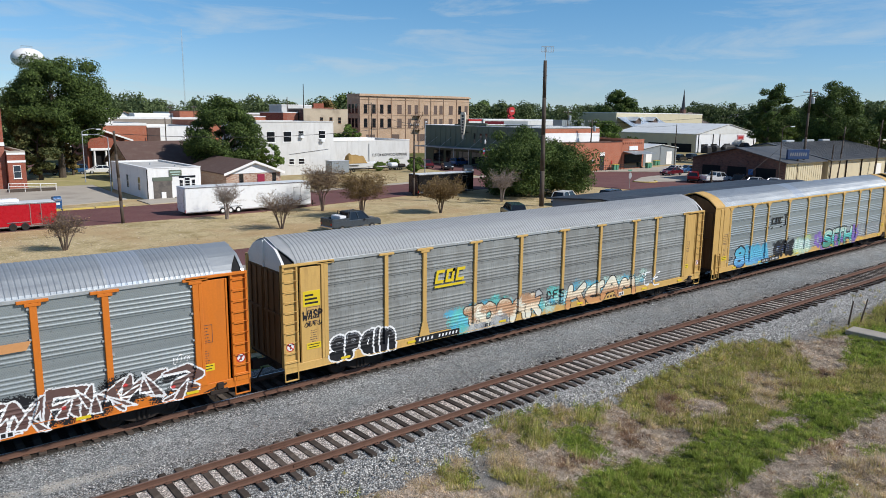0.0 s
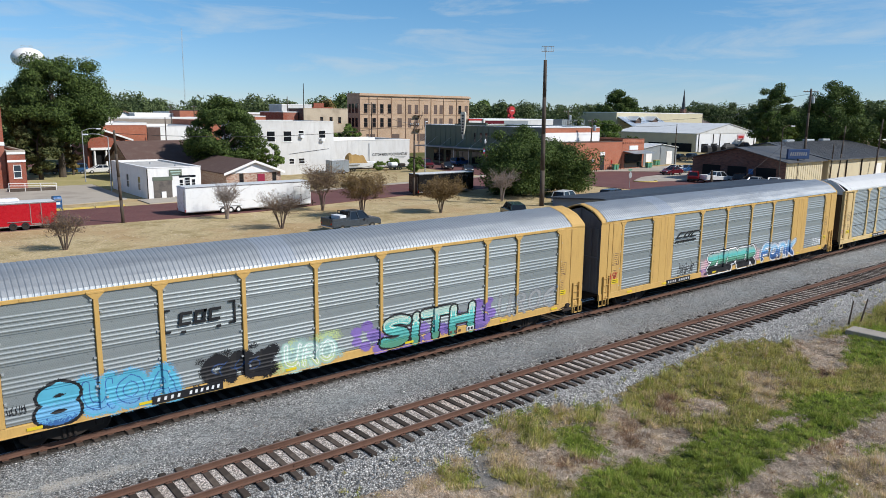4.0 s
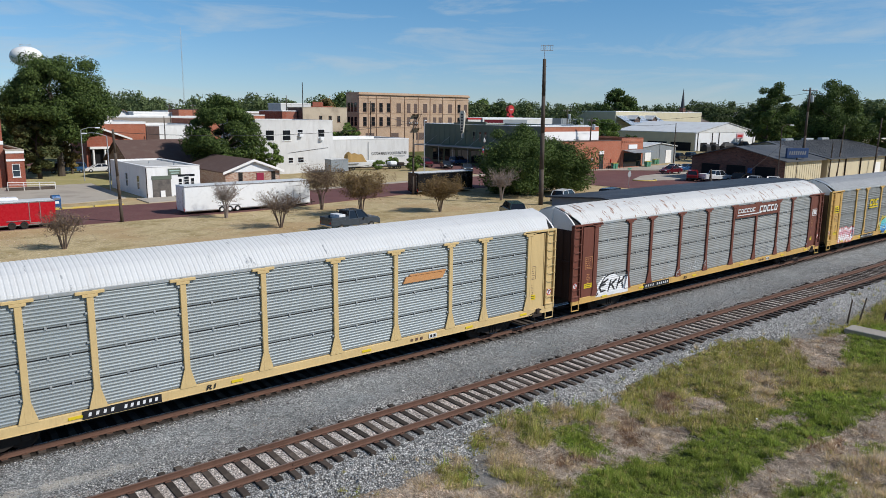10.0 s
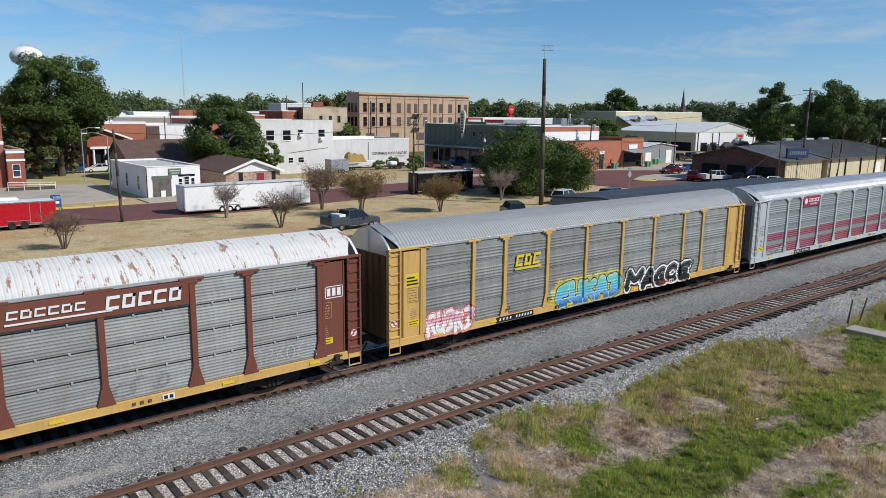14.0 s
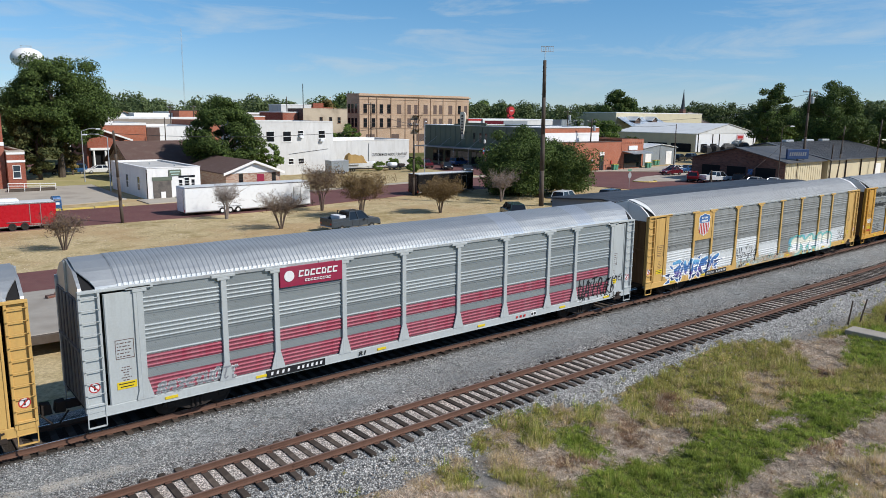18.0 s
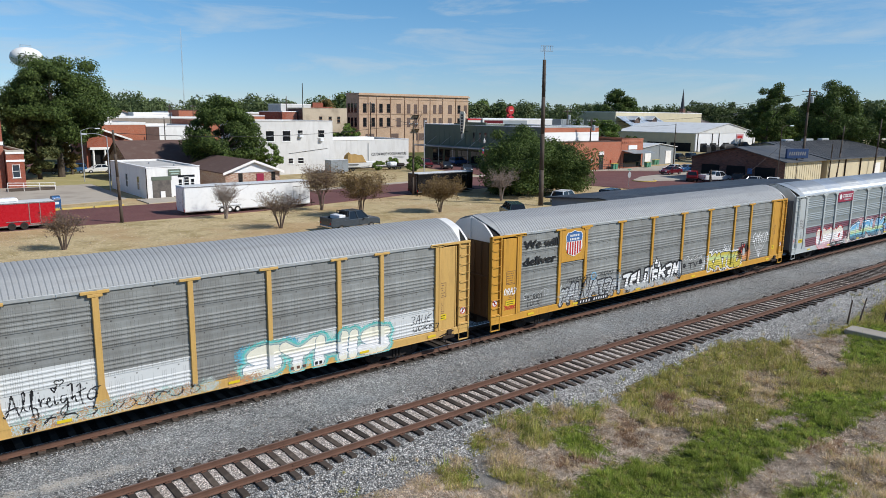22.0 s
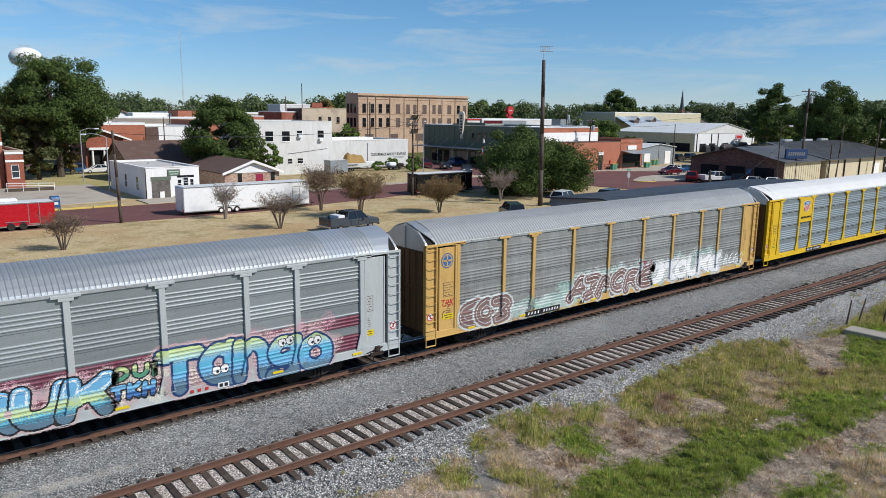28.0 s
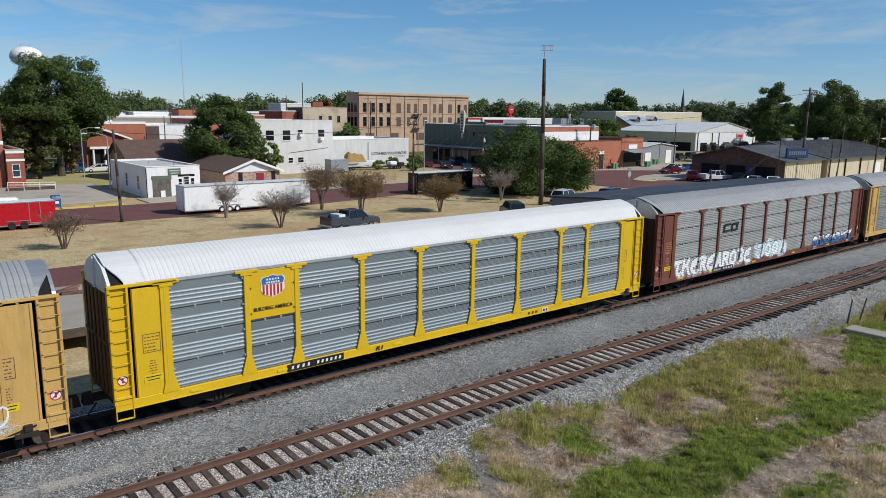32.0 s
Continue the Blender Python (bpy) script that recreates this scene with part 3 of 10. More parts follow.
def bulk(name, verts, faces, mats, label, category="", kind="stuff", parent=None):
    """One large mesh from arrays: verts (n, 3), faces (m, 3) or (m, 4)."""
    me = bpy.data.meshes.new(name)
    verts, faces = np.asarray(verts, np.float32), np.asarray(faces, np.int32)
    k = faces.shape[1]
    me.vertices.add(len(verts))
    me.vertices.foreach_set("co", verts.ravel())
    me.loops.add(faces.size)
    me.loops.foreach_set("vertex_index", faces.ravel())
    me.polygons.add(len(faces))
    me.polygons.foreach_set("loop_start", np.arange(0, faces.size, k, dtype=np.int32))
    me.update(calc_edges=True)
    ob = put(name, me, mats, parent)
    return tagged(ob, label, category, "", kind)


GROUND = -0.8
G = GROUND


def swell(x, y):
    """Gentle unevenness of the open ground, stronger in the rough strip by the line."""
    k = max(0.0, min(1.0, (16.5 - y) / 2.0)) * max(0.0, min(1.0, (y + 40) / 30.0))
    n = noise.noise((x * 0.35, y * 0.35, 0.0)) * 0.18 + noise.noise((x * 0.8, y * 0.8, 14.0)) * 0.14 + noise.noise((x * 2.2, y * 2.2, 4.0)) * 0.08
    return n * k


# ---- the train: fourteen closed car carriers on the far track, rolling towards the picture's left ----
TRACK_Y = 24.80
PITCH, RACK = 28.6, 27.3
POSTS = [1.80, 4.55, 6.48, 9.30, 12.13, 15.05, 17.85, 20.72, 22.68, 25.48]


def lettering():
    """Text shapes from the built-in font, as flat meshes one metre tall that start at x = 0 in the x-z plane."""
    made, temp = {}, []
    for key, body, off, shear in (("nore", "R1", 0.02, 0.2), ("we", "We will", 0.035, 0.0), ("deliver", "deliver", 0.035, 0.0), ("build", "BUILDING AMERICA", 0.01, 0.0),
                                  ("wood", "CUSTOM MADE WOOD FURNITURE", 0.004, 0.12), ("tower_g", "G", 0.02, 0.0), ("tower_r", "R", 0.01, 0.0), ("tower_o", "O", 0.01, 0.0), ("tower_e", "E", 0.01, 0.0)):
        cu = bpy.data.curves.new(key, "FONT")
        cu.body, cu.size, cu.offset, cu.shear, cu.resolution_u, cu.extrude = body, 1.39, off, shear, 3, 0.004
        ob = new(key, cu)
        temp.append((key, ob, cu))
    bpy.context.view_layer.update()
    deps = bpy.context.evaluated_depsgraph_get()
    for key, ob, cu in temp:
        me = bpy.data.meshes.new_from_object(ob.evaluated_get(deps))
        me.transform(Matrix(((1, 0, 0, 0), (0, 0, -1, 0), (0, 1, 0, 0), (0, 0, 0, 1))))
        xs = [v.co.x for v in me.vertices]
        me.transform(Matrix.Translation((-min(xs), 0, 0)))
        made[key] = (me, max(xs) - min(xs))
        bpy.data.objects.remove(ob)
        bpy.data.curves.remove(cu)
    return made


TEXT = lettering()


def text_part(name, key, mat, parent, x0, x1, z0, z1, y, label=""):
    me, w = TEXT[key]
    return put(name, me, mat, parent, Matrix.LocRotScale((x0, y, z0), None, ((x1 - x0) / w, 1, z1 - z0)), label)


def leaf_profile(bold):
    """Depth and height down one bay of side screening: four leaves of ribbed sheet; bold: few deep round ribs over a flat hole band."""
    z0, z1 = 1.06, 4.74
    prof, leaf = [], (z1 - z0) / 4
    n, band, deep, gap = (4, 0.33, 0.025, -1.435) if bold else (8, 0.03, 0.017, -1.445)
    for q in range(4):
        a = z0 + q * leaf
        prof += [(gap, a), (gap, a + 0.012), (-1.462, a + 0.014), (-1.462, a + 0.02)]
        step = (leaf - band - 0.03) / n
        for r in range(n):
            e = a + 0.02 + r * step
            prof += [(-1.462, e + step * 0.34), (-1.462 - deep * 0.7, e + step * 0.46), (-1.462 - deep, e + step * 0.60), (-1.462 - deep, e + step * 0.74), (-1.462 - deep * 0.7, e + step * 0.88), (-1.462, e + step)]
        prof += [(-1.462, a + leaf - 0.012), (gap, a + leaf - 0.010)]
    return prof


def screen_mesh(width, bold, joints=False):
    """One bay of side screening with dark joints between its leaves."""
    prof, leaf = leaf_profile(bold), 0.92
    f = Form()
    f.loft([[(0.0, y, z) for y, z in prof], [(width, y, z) for y, z in prof]], 0, False, False)
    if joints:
        # near-black strips for the shadow gaps where the leaves meet, bridged by small clips
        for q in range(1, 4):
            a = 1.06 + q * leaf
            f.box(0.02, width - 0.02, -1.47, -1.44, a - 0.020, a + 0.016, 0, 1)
            for x in (width * 0.33, width * 0.68):
                f.box(x - 0.035, x + 0.035, -1.50, -1.46, a - 0.05, a + 0.05, 0.008, 2)
    return f.mesh("screen")


def roof_mesh(length, inset=0.0, rise=0.020, lift=0.0):
    """Ribbed arched roof: steep shoulders and a nearly flat crown, ribs across it every 16 cm."""
    prof = [(1.50, 4.83), (1.47, 4.93), (1.30, 5.09), (1.00, 5.33), (0.86, 5.41), (0.45, 5.56), (0, 5.66)]
    prof = [(-y, z) for y, z in prof] + [(y, z) for y, z in prof[-2::-1]]
    rings = []
    n = int(length / 0.165)
    for j in range(n):
        x = inset + length * j / n
        w = length / n
        for dx, h in ((0.0, 0.0), (w * 0.12, 0.0), (w * 0.30, rise), (w * 0.86, rise)):
            rings.append([(x + dx, y * (1 + h * 0.35 + lift), z + h + lift) for y, z in prof])
    rings.append([(inset + length, y * (1 + lift), z + lift) for y, z in prof])
    return Form().loft(rings, 0, False, False).mesh("roof")


def end_profile():
    prof = [(-1.46, 1.06), (1.46, 1.06), (1.46, 4.84), (1.42, 4.91), (1.26, 5.06), (0.97, 5.29), (0.84, 5.37), (0, 5.61), (-0.84, 5.37), (-0.97, 5.29), (-1.26, 5.06), (-1.42, 4.91), (-1.46, 4.84)]
    return prof


def post_mesh():
    f = Form()
    f.box(-0.10, 0.10, -1.555, -1.44, 1.06, 4.80, 0.012)
    f.prism([(-0.28, 1.03), (0.28, 1.03), (0.105, 1.68), (-0.105, 1.68)], -1.552, -1.50)
    f.box(-0.42, 0.42, -1.575, -1.47, 4.70, 4.80, 0.012)
    f.box(-0.22, 0.22, -1.57, -1.49, 4.60, 4.70, 0.01)
    return f.mesh("post")


def plain_post_mesh():
    f = Form()
    f.box(-0.09, 0.09, -1.555, -1.44, 1.06, 4.80, 0.012)
    f.box(-0.36, 0.36, -1.575, -1.47, 4.71, 4.80, 0.012)
    return f.mesh("post")


def slim_post_mesh():
    """The newer pattern's post: slim, flared at its head, straight at its foot."""
    f = Form()
    f.box(-0.075, 0.075, -1.545, -1.44, 1.06, 4.62, 0.012)
    f.prism([(-0.075, 4.55), (0.075, 4.55), (0.24, 4.72), (-0.24, 4.72)], -1.55, -1.47)
    f.box(-0.26, 0.26, -1.56, -1.47, 4.72, 4.80, 0.012)
    return f.mesh("post")


MESH = {"latch": Form().box(-0.035, 0.035, -1.53, -1.46, 0, 0.06).mesh("latch"), "slim_post": slim_post_mesh(), "plain_post": plain_post_mesh(), "post": post_mesh(), "roof": roof_mesh(RACK - 1.2, 0.6), "roof_long": roof_mesh(RACK - 1.5, 0.75, 0.016), "roof_full": roof_mesh(RACK - 0.7, 0.35, 0.016, 0.034)}
for _key, _rise in (("roof_zinc", 0.013), ("roof_white", 0.009), ("roof_rusty_white", 0.009), ("roof_flaked", 0.012)):
    MESH[_key] = roof_mesh(RACK - 2.3, 1.15, _rise)


def bay_mesh(w, bold, joints=False):
    key = "bay%.2f%d%d" % (w, bold, joints)
    if key not in MESH:
        MESH[key] = screen_mesh(w, bold, joints)
    return MESH[key]


def rack_meshes():
    f = Form()
    f.box(0.25, RACK - 0.25, -0.35, 0.35, 0.55, 1.0, 0.02)
    f.box(0.05, RACK - 0.05, -1.44, 1.44, 0.96, 1.05, 0.01)
    for x in np.arange(1.5, RACK, 1.7):
        f.box(x - 0.06, x + 0.06, -1.42, 1.42, 0.70, 0.96)
    MESH["deck"] = f.mesh("deck")
    f = Form()
    f.box(0.05, RACK - 0.05, -1.53, -1.42, 0.755, 1.05, 0.015)
    f.box(0.05, RACK - 0.05, -1.55, -1.42, 0.74, 0.77, 0.005)
    MESH["sill"] = f.mesh("sill")
    f = Form()
    f.box(0.9, RACK - 0.9, -1.52, -1.42, 4.73, 4.86, 0.015)
    for x in np.arange(2.6, RACK - 1.5, 2.85):
        f.box(x - 0.08, x + 0.08, -1.535, -1.5, 4.76, 4.84, 0.005)
    MESH["chord"] = f.mesh("top_chord")
    # flat sheet bay beside the ladder, with its jamb
    f = Form()
    f.box(0.72, 1.80, -1.505, -1.46, 1.05, 4.66, 0.01)
    f.box(1.60, 1.72, -1.55, -1.47, 1.05, 4.70, 0.012)
    f.box(0.74, 0.80, -1.53, -1.47, 1.05, 4.66, 0.01)
    f.box(0.0, 2.15, -1.575, -1.44, 4.74, 4.84, 0.012)
    f.box(0.05, 0.55, -1.545, -1.47, 0.92, 1.2, 0.015)
    MESH["end_sheet"] = f.mesh("end_sheet")
    f = Form()
    f.box(0.0, 0.09, -1.56, -1.36, 0.95, 4.80, 0.01)
    f.box(0.0, 0.60, -1.47, -1.43, 0.95, 4.80, 0.01)
    f.box(0.55, 0.63, -1.56, -1.42, 0.95, 4.80, 0.01)
    MESH["ladder"] = f.mesh("ladder")
    f = Form()
    f.box(0.02, 0.60, -1.60, -1.575, -0.012, 0.012, 0.006)
    for x in (0.03, 0.56):
        f.box(x, x + 0.03, -1.60, -1.55, -0.012, 0.012)
    MESH["rung"] = f.mesh("rung")
    f = Form()
    for x in (0.03, 0.56):
        f.box(x, x + 0.03, -1.55, -1.51, 0.42, 0.95)
    f.box(0.03, 0.59, -1.55, -1.47, 0.42, 0.46, 0.008)
    MESH["stirrup"] = f.mesh("stirrup")
    f = Form()
    disc = lambda q, y, m: f.face([(0.31 + q * math.cos(2 * math.pi * j / 20), y, 1.72 + q * math.sin(2 * math.pi * j / 20)) for j in range(20)], m)
    disc(0.17, -1.4705, 1), disc(0.135, -1.4725, 0)
    f.face([(0.31 + a, -1.4745, 1.72 + b) for a, b in ((-0.12, 0.09), (-0.09, 0.12), (0.12, -0.09), (0.09, -0.12))], 1)
    f.face([(0.31 + a, -1.4735, 1.72 + b) for a, b in ((-0.025, -0.08), (0.025, -0.08), (0.025, 0.08), (-0.025, 0.08))], 2)
    MESH["prohibition"] = f.mesh("prohibition_sign")
    # end doors: two leaves with folds and bars
    for k, (ya, yb) in enumerate(((-1.40, -0.02), (0.02, 1.40))):
        f = Form()
        f.box(0.03, 0.09, ya, yb, 1.06, 4.55, 0.01)
        for q in range(3):
            y = ya + (yb - ya) * (q + 0.5) / 3
            f.box(-0.02, 0.03, y - 0.13, y + 0.13, 1.15, 4.5, 0.02)
        for z in (2.9,):
            f.box(-0.05, 0.03, ya + 0.08, yb - 0.08, z, z + 0.1, 0.01)
        MESH["door%d" % k] = f.mesh("end_door")
    f = Form()
    cap = [(y * 0.985, z - 0.01) for y, z in end_profile() if z > 4.5]
    cap = [(-1.42, 4.5), (1.42, 4.5)] + cap
    f.prism_x(cap, 0.06, 0.16)
    f.box(-0.01, 0.06, -0.06, 0.06, 4.55, 5.55, 0.01)
    MESH["end_cap"] = f.mesh("end_cap")
    f = Form()
    prof = [(1.53, 4.84), (1.50, 4.95), (1.33, 5.11), (1.02, 5.355), (0.87, 5.435), (0.45, 5.585), (0, 5.685)]
    prof = [(-y, z) for y, z in prof] + [(y, z) for y, z in prof[-2::-1]]
    # the last roof sheet is cut back at its shoulders, over a shade-black lining
    back = lambda y: 0.13 + 0.40 * min(1.0, max(0.0, (abs(y) - 0.85) / 0.6)) ** 1.3
    f.loft([[(back(y), y * 0.98, z - 0.07) for y, z in prof], [(back(y), y * 0.985, z - 0.035) for y, z in prof], [(1.17, y * 0.985, z - 0.04) for y, z in prof]], 0, False, False)
    MESH["hood"] = f.mesh("roof_end")
    f = Form()
    f.loft([[(0.10, y * 0.95, z - 0.12) for y, z in prof], [(1.16, y * 0.95, z - 0.12) for y, z in prof]], 0, False, False)
    MESH["under_roof"] = f.mesh("under_roof")
    # rounded end of the newer pattern: one formed shell from floor to crown
    f = Form()
    rings = []
    for x, dz in ((0.0, -0.075), (0.03, -0.03), (0.09, -0.012), (0.3, -0.008), (1.0, -0.008)):
        ring = [(x, -1.50, 1.05), (x, -1.50, 4.74 + dz * 0.5)]
        ring += [(x, y * (1 + dz * 0.12), z + 0.012 + dz) for y, z in prof]
        ring += [(x, 1.50, 4.74 + dz * 0.5), (x, 1.50, 1.05)]
        rings.append(ring)
    back = [(0.14, y * 0.965, z - 0.03 if z > 2 else z) for _, y, z in rings[0]]
    f.loft([back] + rings, 0, False, False)
    MESH["round_end"] = f.mesh("end_shell")
    f = Form()
    f.box(0.62, 1.80, -1.525, -1.47, 1.05, 4.74, 0.01)
    for x in (0.95, 1.68):
        f.box(x, x + 0.05, -1.545, -1.5, 1.05, 4.74, 0.008)
    MESH["round_sheet"] = f.mesh("end_sheet")
    f = Form()
    for z in (0.85, 1.2, 1.55, 1.9):
        f.box(0.30, 0.78, -1.60, -1.575, z - 0.012, z + 0.012, 0.006)
    for x in (0.30, 0.75):
        f.box(x, x + 0.03, -1.6, -1.50, 0.45, 2.0, 0.006)
    MESH["grab"] = f.mesh("end_ladder")
    # running gear
    f = Form()
    f.turned([(0.08, -0.07), (0.44, -0.07), (0.46, -0.055), (0.455, -0.02), (0.42, 0.0), (0.42, 0.07), (0.36, 0.07), (0.33, 0.03), (0.17, 0.02), (0.14, 0.08), (0.05, 0.08)], 20)
    wheel = f.mesh("wheel", True)
    wheel.transform(Matrix.Rotation(radians(90), 4, "X"))
    MESH["wheel"] = wheel
    f = Form()
    f.prism([(-1.15, 0.42), (-1.05, 0.62), (-0.45, 0.68), (0.45, 0.68), (1.05, 0.62), (1.15, 0.42), (0.85, 0.36), (0.55, 0.26), (0.3, 0.16), (-0.3, 0.16), (-0.55, 0.26), (-0.85, 0.36)], -0.07, 0.07)
    for x in (-0.89, 0.89):
        f.box(x - 0.13, x + 0.13, -0.11, 0.11, 0.34, 0.54, 0.03)
    for x in (-0.16, 0.0, 0.16):
        f.tube((x, -0.09, 0.24), (x, -0.09, 0.5), 0.055, None, 8)
    MESH["side_frame"] = f.mesh("side_frame")
    f = Form()
    f.box(-0.3, 0.3, -1.05, 1.05, 0.44, 0.66, 0.04)
    for x in (-0.89, 0.89):
        f.tube((x, -0.72, 0.42), (x, 0.72, 0.42), 0.08, None, 10)
    MESH["bolster"] = f.mesh("bolster")
    f = Form()
    f.box(-0.35, 0.35, -0.11, 0.11, 0.72, 0.98, 0.03)
    f.prism([(-0.66, 0.68), (-0.35, 0.66), (-0.35, 1.02), (-0.62, 1.0)], -0.16, 0.2)
    f.tube((-0.3, -0.3, 0.75), (-0.62, -0.42, 0.42), 0.03, None, 6)
    MESH["coupler"] = f.mesh("coupler")


rack_meshes()
FLIP = Matrix.Rotation(math.pi, 4, "Z")
FAR_END = Matrix.Translation((RACK, 0, 0)) @ Matrix.Diagonal((-1, 1, 1, 1))
OTHER = Matrix.Diagonal((1, -1, 1, 1))


def truck(car, x):
    f = put("truck", MESH["bolster"], "steel_dark", car, pose(x, 0, 0))
    for y in (-1.0, 1.0):
        put("side_frame", MESH["side_frame"], "steel_dark", f, pose(0, y, 0))
        for dx in (-0.89, 0.89):
            put("wheel", MESH["wheel"], "steel_dark", f, pose(dx, y * 0.75, 0.42, 0, 0, 0 if y < 0 else 180))


def carrier(spec):
    """One closed car carrier; its origin is at rail level under the corner of its leading end."""
    body, scr, roof, sill = spec["body"], spec["screen"], spec["roof"], spec.get("sill", spec["body"])
    car = thing("car_carrier", pose(0, TRACK_Y, 0), spec["label"], "railway wagon", "car carriers of the train")
    put("deck", MESH["deck"], "steel_dark", car)
    for side in (Matrix.Identity(4), OTHER):
        near = side is not OTHER
        put("side_sill", MESH["sill"], sill, car, side)
        put("top_chord", MESH["chord"], spec.get("chord", "galv_plain"), car, side)
        for j in range(9):
            a, b = POSTS[j] + 0.09, POSTS[j + 1] - 0.09
            mat = spec.get("bays", {}).get(j, scr)
            if mat == "solid":
                put("side_sheet", solid_mesh(b - a + 0.16), body, car, side @ pose(a - 0.08, 0, 0))
            else:
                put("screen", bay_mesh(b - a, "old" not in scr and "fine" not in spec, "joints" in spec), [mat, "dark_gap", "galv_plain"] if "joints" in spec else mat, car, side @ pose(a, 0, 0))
        for j, x in enumerate(POSTS):
            if spec.get("kind") != "slab" or j not in (2, 8):
                put("post", MESH["slim_post" if spec.get("kind") else "plain_post" if "weathered" in scr and j not in spec.get("gussets", (2,)) else "post"], body, car, side @ pose(x, 0, 0))
                if near and scr in ("screen_zinc", "screen_blue_zinc"):
                    for q in range(8):
                        put("latch", MESH["latch"], "galv_plain", car, pose(x + (0.135 if (q + j) % 2 else -0.135), 0, 1.32 + 0.42 * (q % 2) + 0.92 * (q // 2)))
        for end in (Matrix.Identity(4), FAR_END):
            if spec.get("kind"):
                put("end_sheet", MESH["round_sheet"], body, car, side @ end)
                put("end_ladder", MESH["grab"], body, car, side @ end)
            else:
                put("end_sheet", MESH["end_sheet"], body, car, side @ end)
                ladder = put("ladder", MESH["ladder"], body, car, side @ end)
                if near:
                    put("prohibition_sign", MESH["prohibition"], ["enamel_white", "enamel_red", "enamel_black"], car, side @ end, "round white sign with a red ring and slash")
                    for q in range(10):
                        put("rung", MESH["rung"], body, ladder, pose(0, 0, 1.15 + q * 0.385))
            put("stirrup", MESH["stirrup"], sill, car, side @ end)
    round_end = bool(spec.get("kind"))
    for k, end in enumerate((Matrix.Identity(4), FAR_END)):
        if round_end:
            put("end_shell", MESH["round_end"], body, car, end)
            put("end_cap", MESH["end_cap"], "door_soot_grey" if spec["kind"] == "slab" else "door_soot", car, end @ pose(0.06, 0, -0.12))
        else:
            put("roof_end", MESH["hood"], spec.get("hood", roof), car, end)
            put("end_cap", MESH["end_cap"], spec.get("cap", roof), car, end)
            put("under_roof", MESH["under_roof"], "dark_gap", car, end, "near-black lining, the shade under the cut-back roof sheet")
        for q in (0, 1):
            put("end_door", MESH["door%d" % q], "door_soot_grey" if spec.get("kind") == "slab" else {"rack_brown": "door_soot_dark", "rack_grey": "door_soot_grey"}.get(body, "door_soot"), car, end @ pose(0.08 if round_end else 0, 0, 0), "end door with soot and end shade in its colour")
        put("coupler", MESH["coupler"], "steel_dark", car, end @ pose(0.05, 0, 0))
        truck(car, 3.6 if k == 0 else RACK - 3.6)
    put("roof", MESH["roof_full" if spec.get("kind") == "slab" else "roof_long" if round_end else roof if roof in MESH else "roof"], roof, car)
    gear = Form().box(RACK - 1.5, RACK - 0.85, -1.58, -1.40, 0.62, 0.78, 0.02).box(RACK - 1.25, RACK - 1.0, -1.60, -1.50, 0.78, 1.02, 0.03)
    gear.tube((RACK - 0.9, -1.56, 0.95), (RACK - 1.9, -1.5, 0.72), 0.03, None, 6).tube((RACK - 1.3, -1.56, 0.9), (RACK - 1.3, -1.5, 0.45), 0.025, None, 6)
    part("hand_brake", gear, "steel_dark", car, "rusty hand brake gear")
    # reflector strips and small stencils along the sill
    rng = random.Random(spec["seed"])
    for x in (2.4, 5.6, 10.8, 16.2, 21.6, 25.0):
        f = Form().box(x, x + 0.42, -1.556, -1.53, 0.84, 0.93)
        part("reflector", f, "enamel_signal", car, "yellow reflective strip")
    # a boxed block of small lines, a centred block under it and a yellow label at both ends
    for x in (0.98, RACK - 1.86):
        f = Form()
        for lo, hi in ((3.11, 3.128), (2.50, 2.518)):
            f.box(x, x + 0.56, -1.512, -1.50, lo, hi)
        for q in (x, x + 0.545):
            f.box(q, q + 0.015, -1.512, -1.50, 2.5, 3.12)
        for q in range(5):
            z, e = 3.0 - q * 0.11, x + 0.05
            while e < x + 0.42:
                w = rng.uniform(0.03, 0.12)
                f.box(e, e + w, -1.512, -1.50, z, z + 0.03)
                e += w + 0.04
        for q in range(6):
            z, e = 2.2 - q * 0.085, x + 0.12 + rng.uniform(0, 0.1)
            end = x + 0.56 - (e - x)
            while e < end:
                w = rng.uniform(0.03, 0.09)
                f.box(e, min(e + w, end), -1.512, -1.50, z, z + 0.026)
                e += w + 0.03
        part("stencil", f, "enamel_orange" if body == "rack_brown" else "enamel_brown", car, "small illegible stencilled lines", pose(0, 0 if not round_end else -0.02, 0))
        f = Form().box(x - 0.02, x + 0.58, -1.515, -1.50, 1.50, 1.74).box(x + 0.04, x + 0.52, -1.518, -1.51, 1.66, 1.69, 0, 1).box(x + 0.08, x + 0.48, -1.518, -1.51, 1.56, 1.59, 0, 1)
        part("warning_label", f, ["enamel_signal", "enamel_black"], car, "yellow warning label", pose(0, 0 if not round_end else -0.02, 0))
    text_part("sill_mark", "nore", "enamel_white" if sill in ("rack_brown", "rack_orange") else "enamel_black", car, 9.9, 10.25, 0.80, 0.98, -1.56, "short stencilled mark")
    # running number: a dark plate with pale bars
    f = Form().box(6.0, 8.4, -1.556, -1.53, 0.76, 1.03)
    for x in [6.16 + 0.22 * q for q in range(4)] + [7.22 + 0.19 * q for q in range(6)]:
        f.prism([(x, 0.84), (x + 0.085, 0.84), (x + 0.11, 0.96), (x + 0.025, 0.96)], -1.562, -1.55, 1)
    part("number_plate", f, ["enamel_black", "enamel_white"], car, "dark plate with a row of pale bars")
    f = Form()
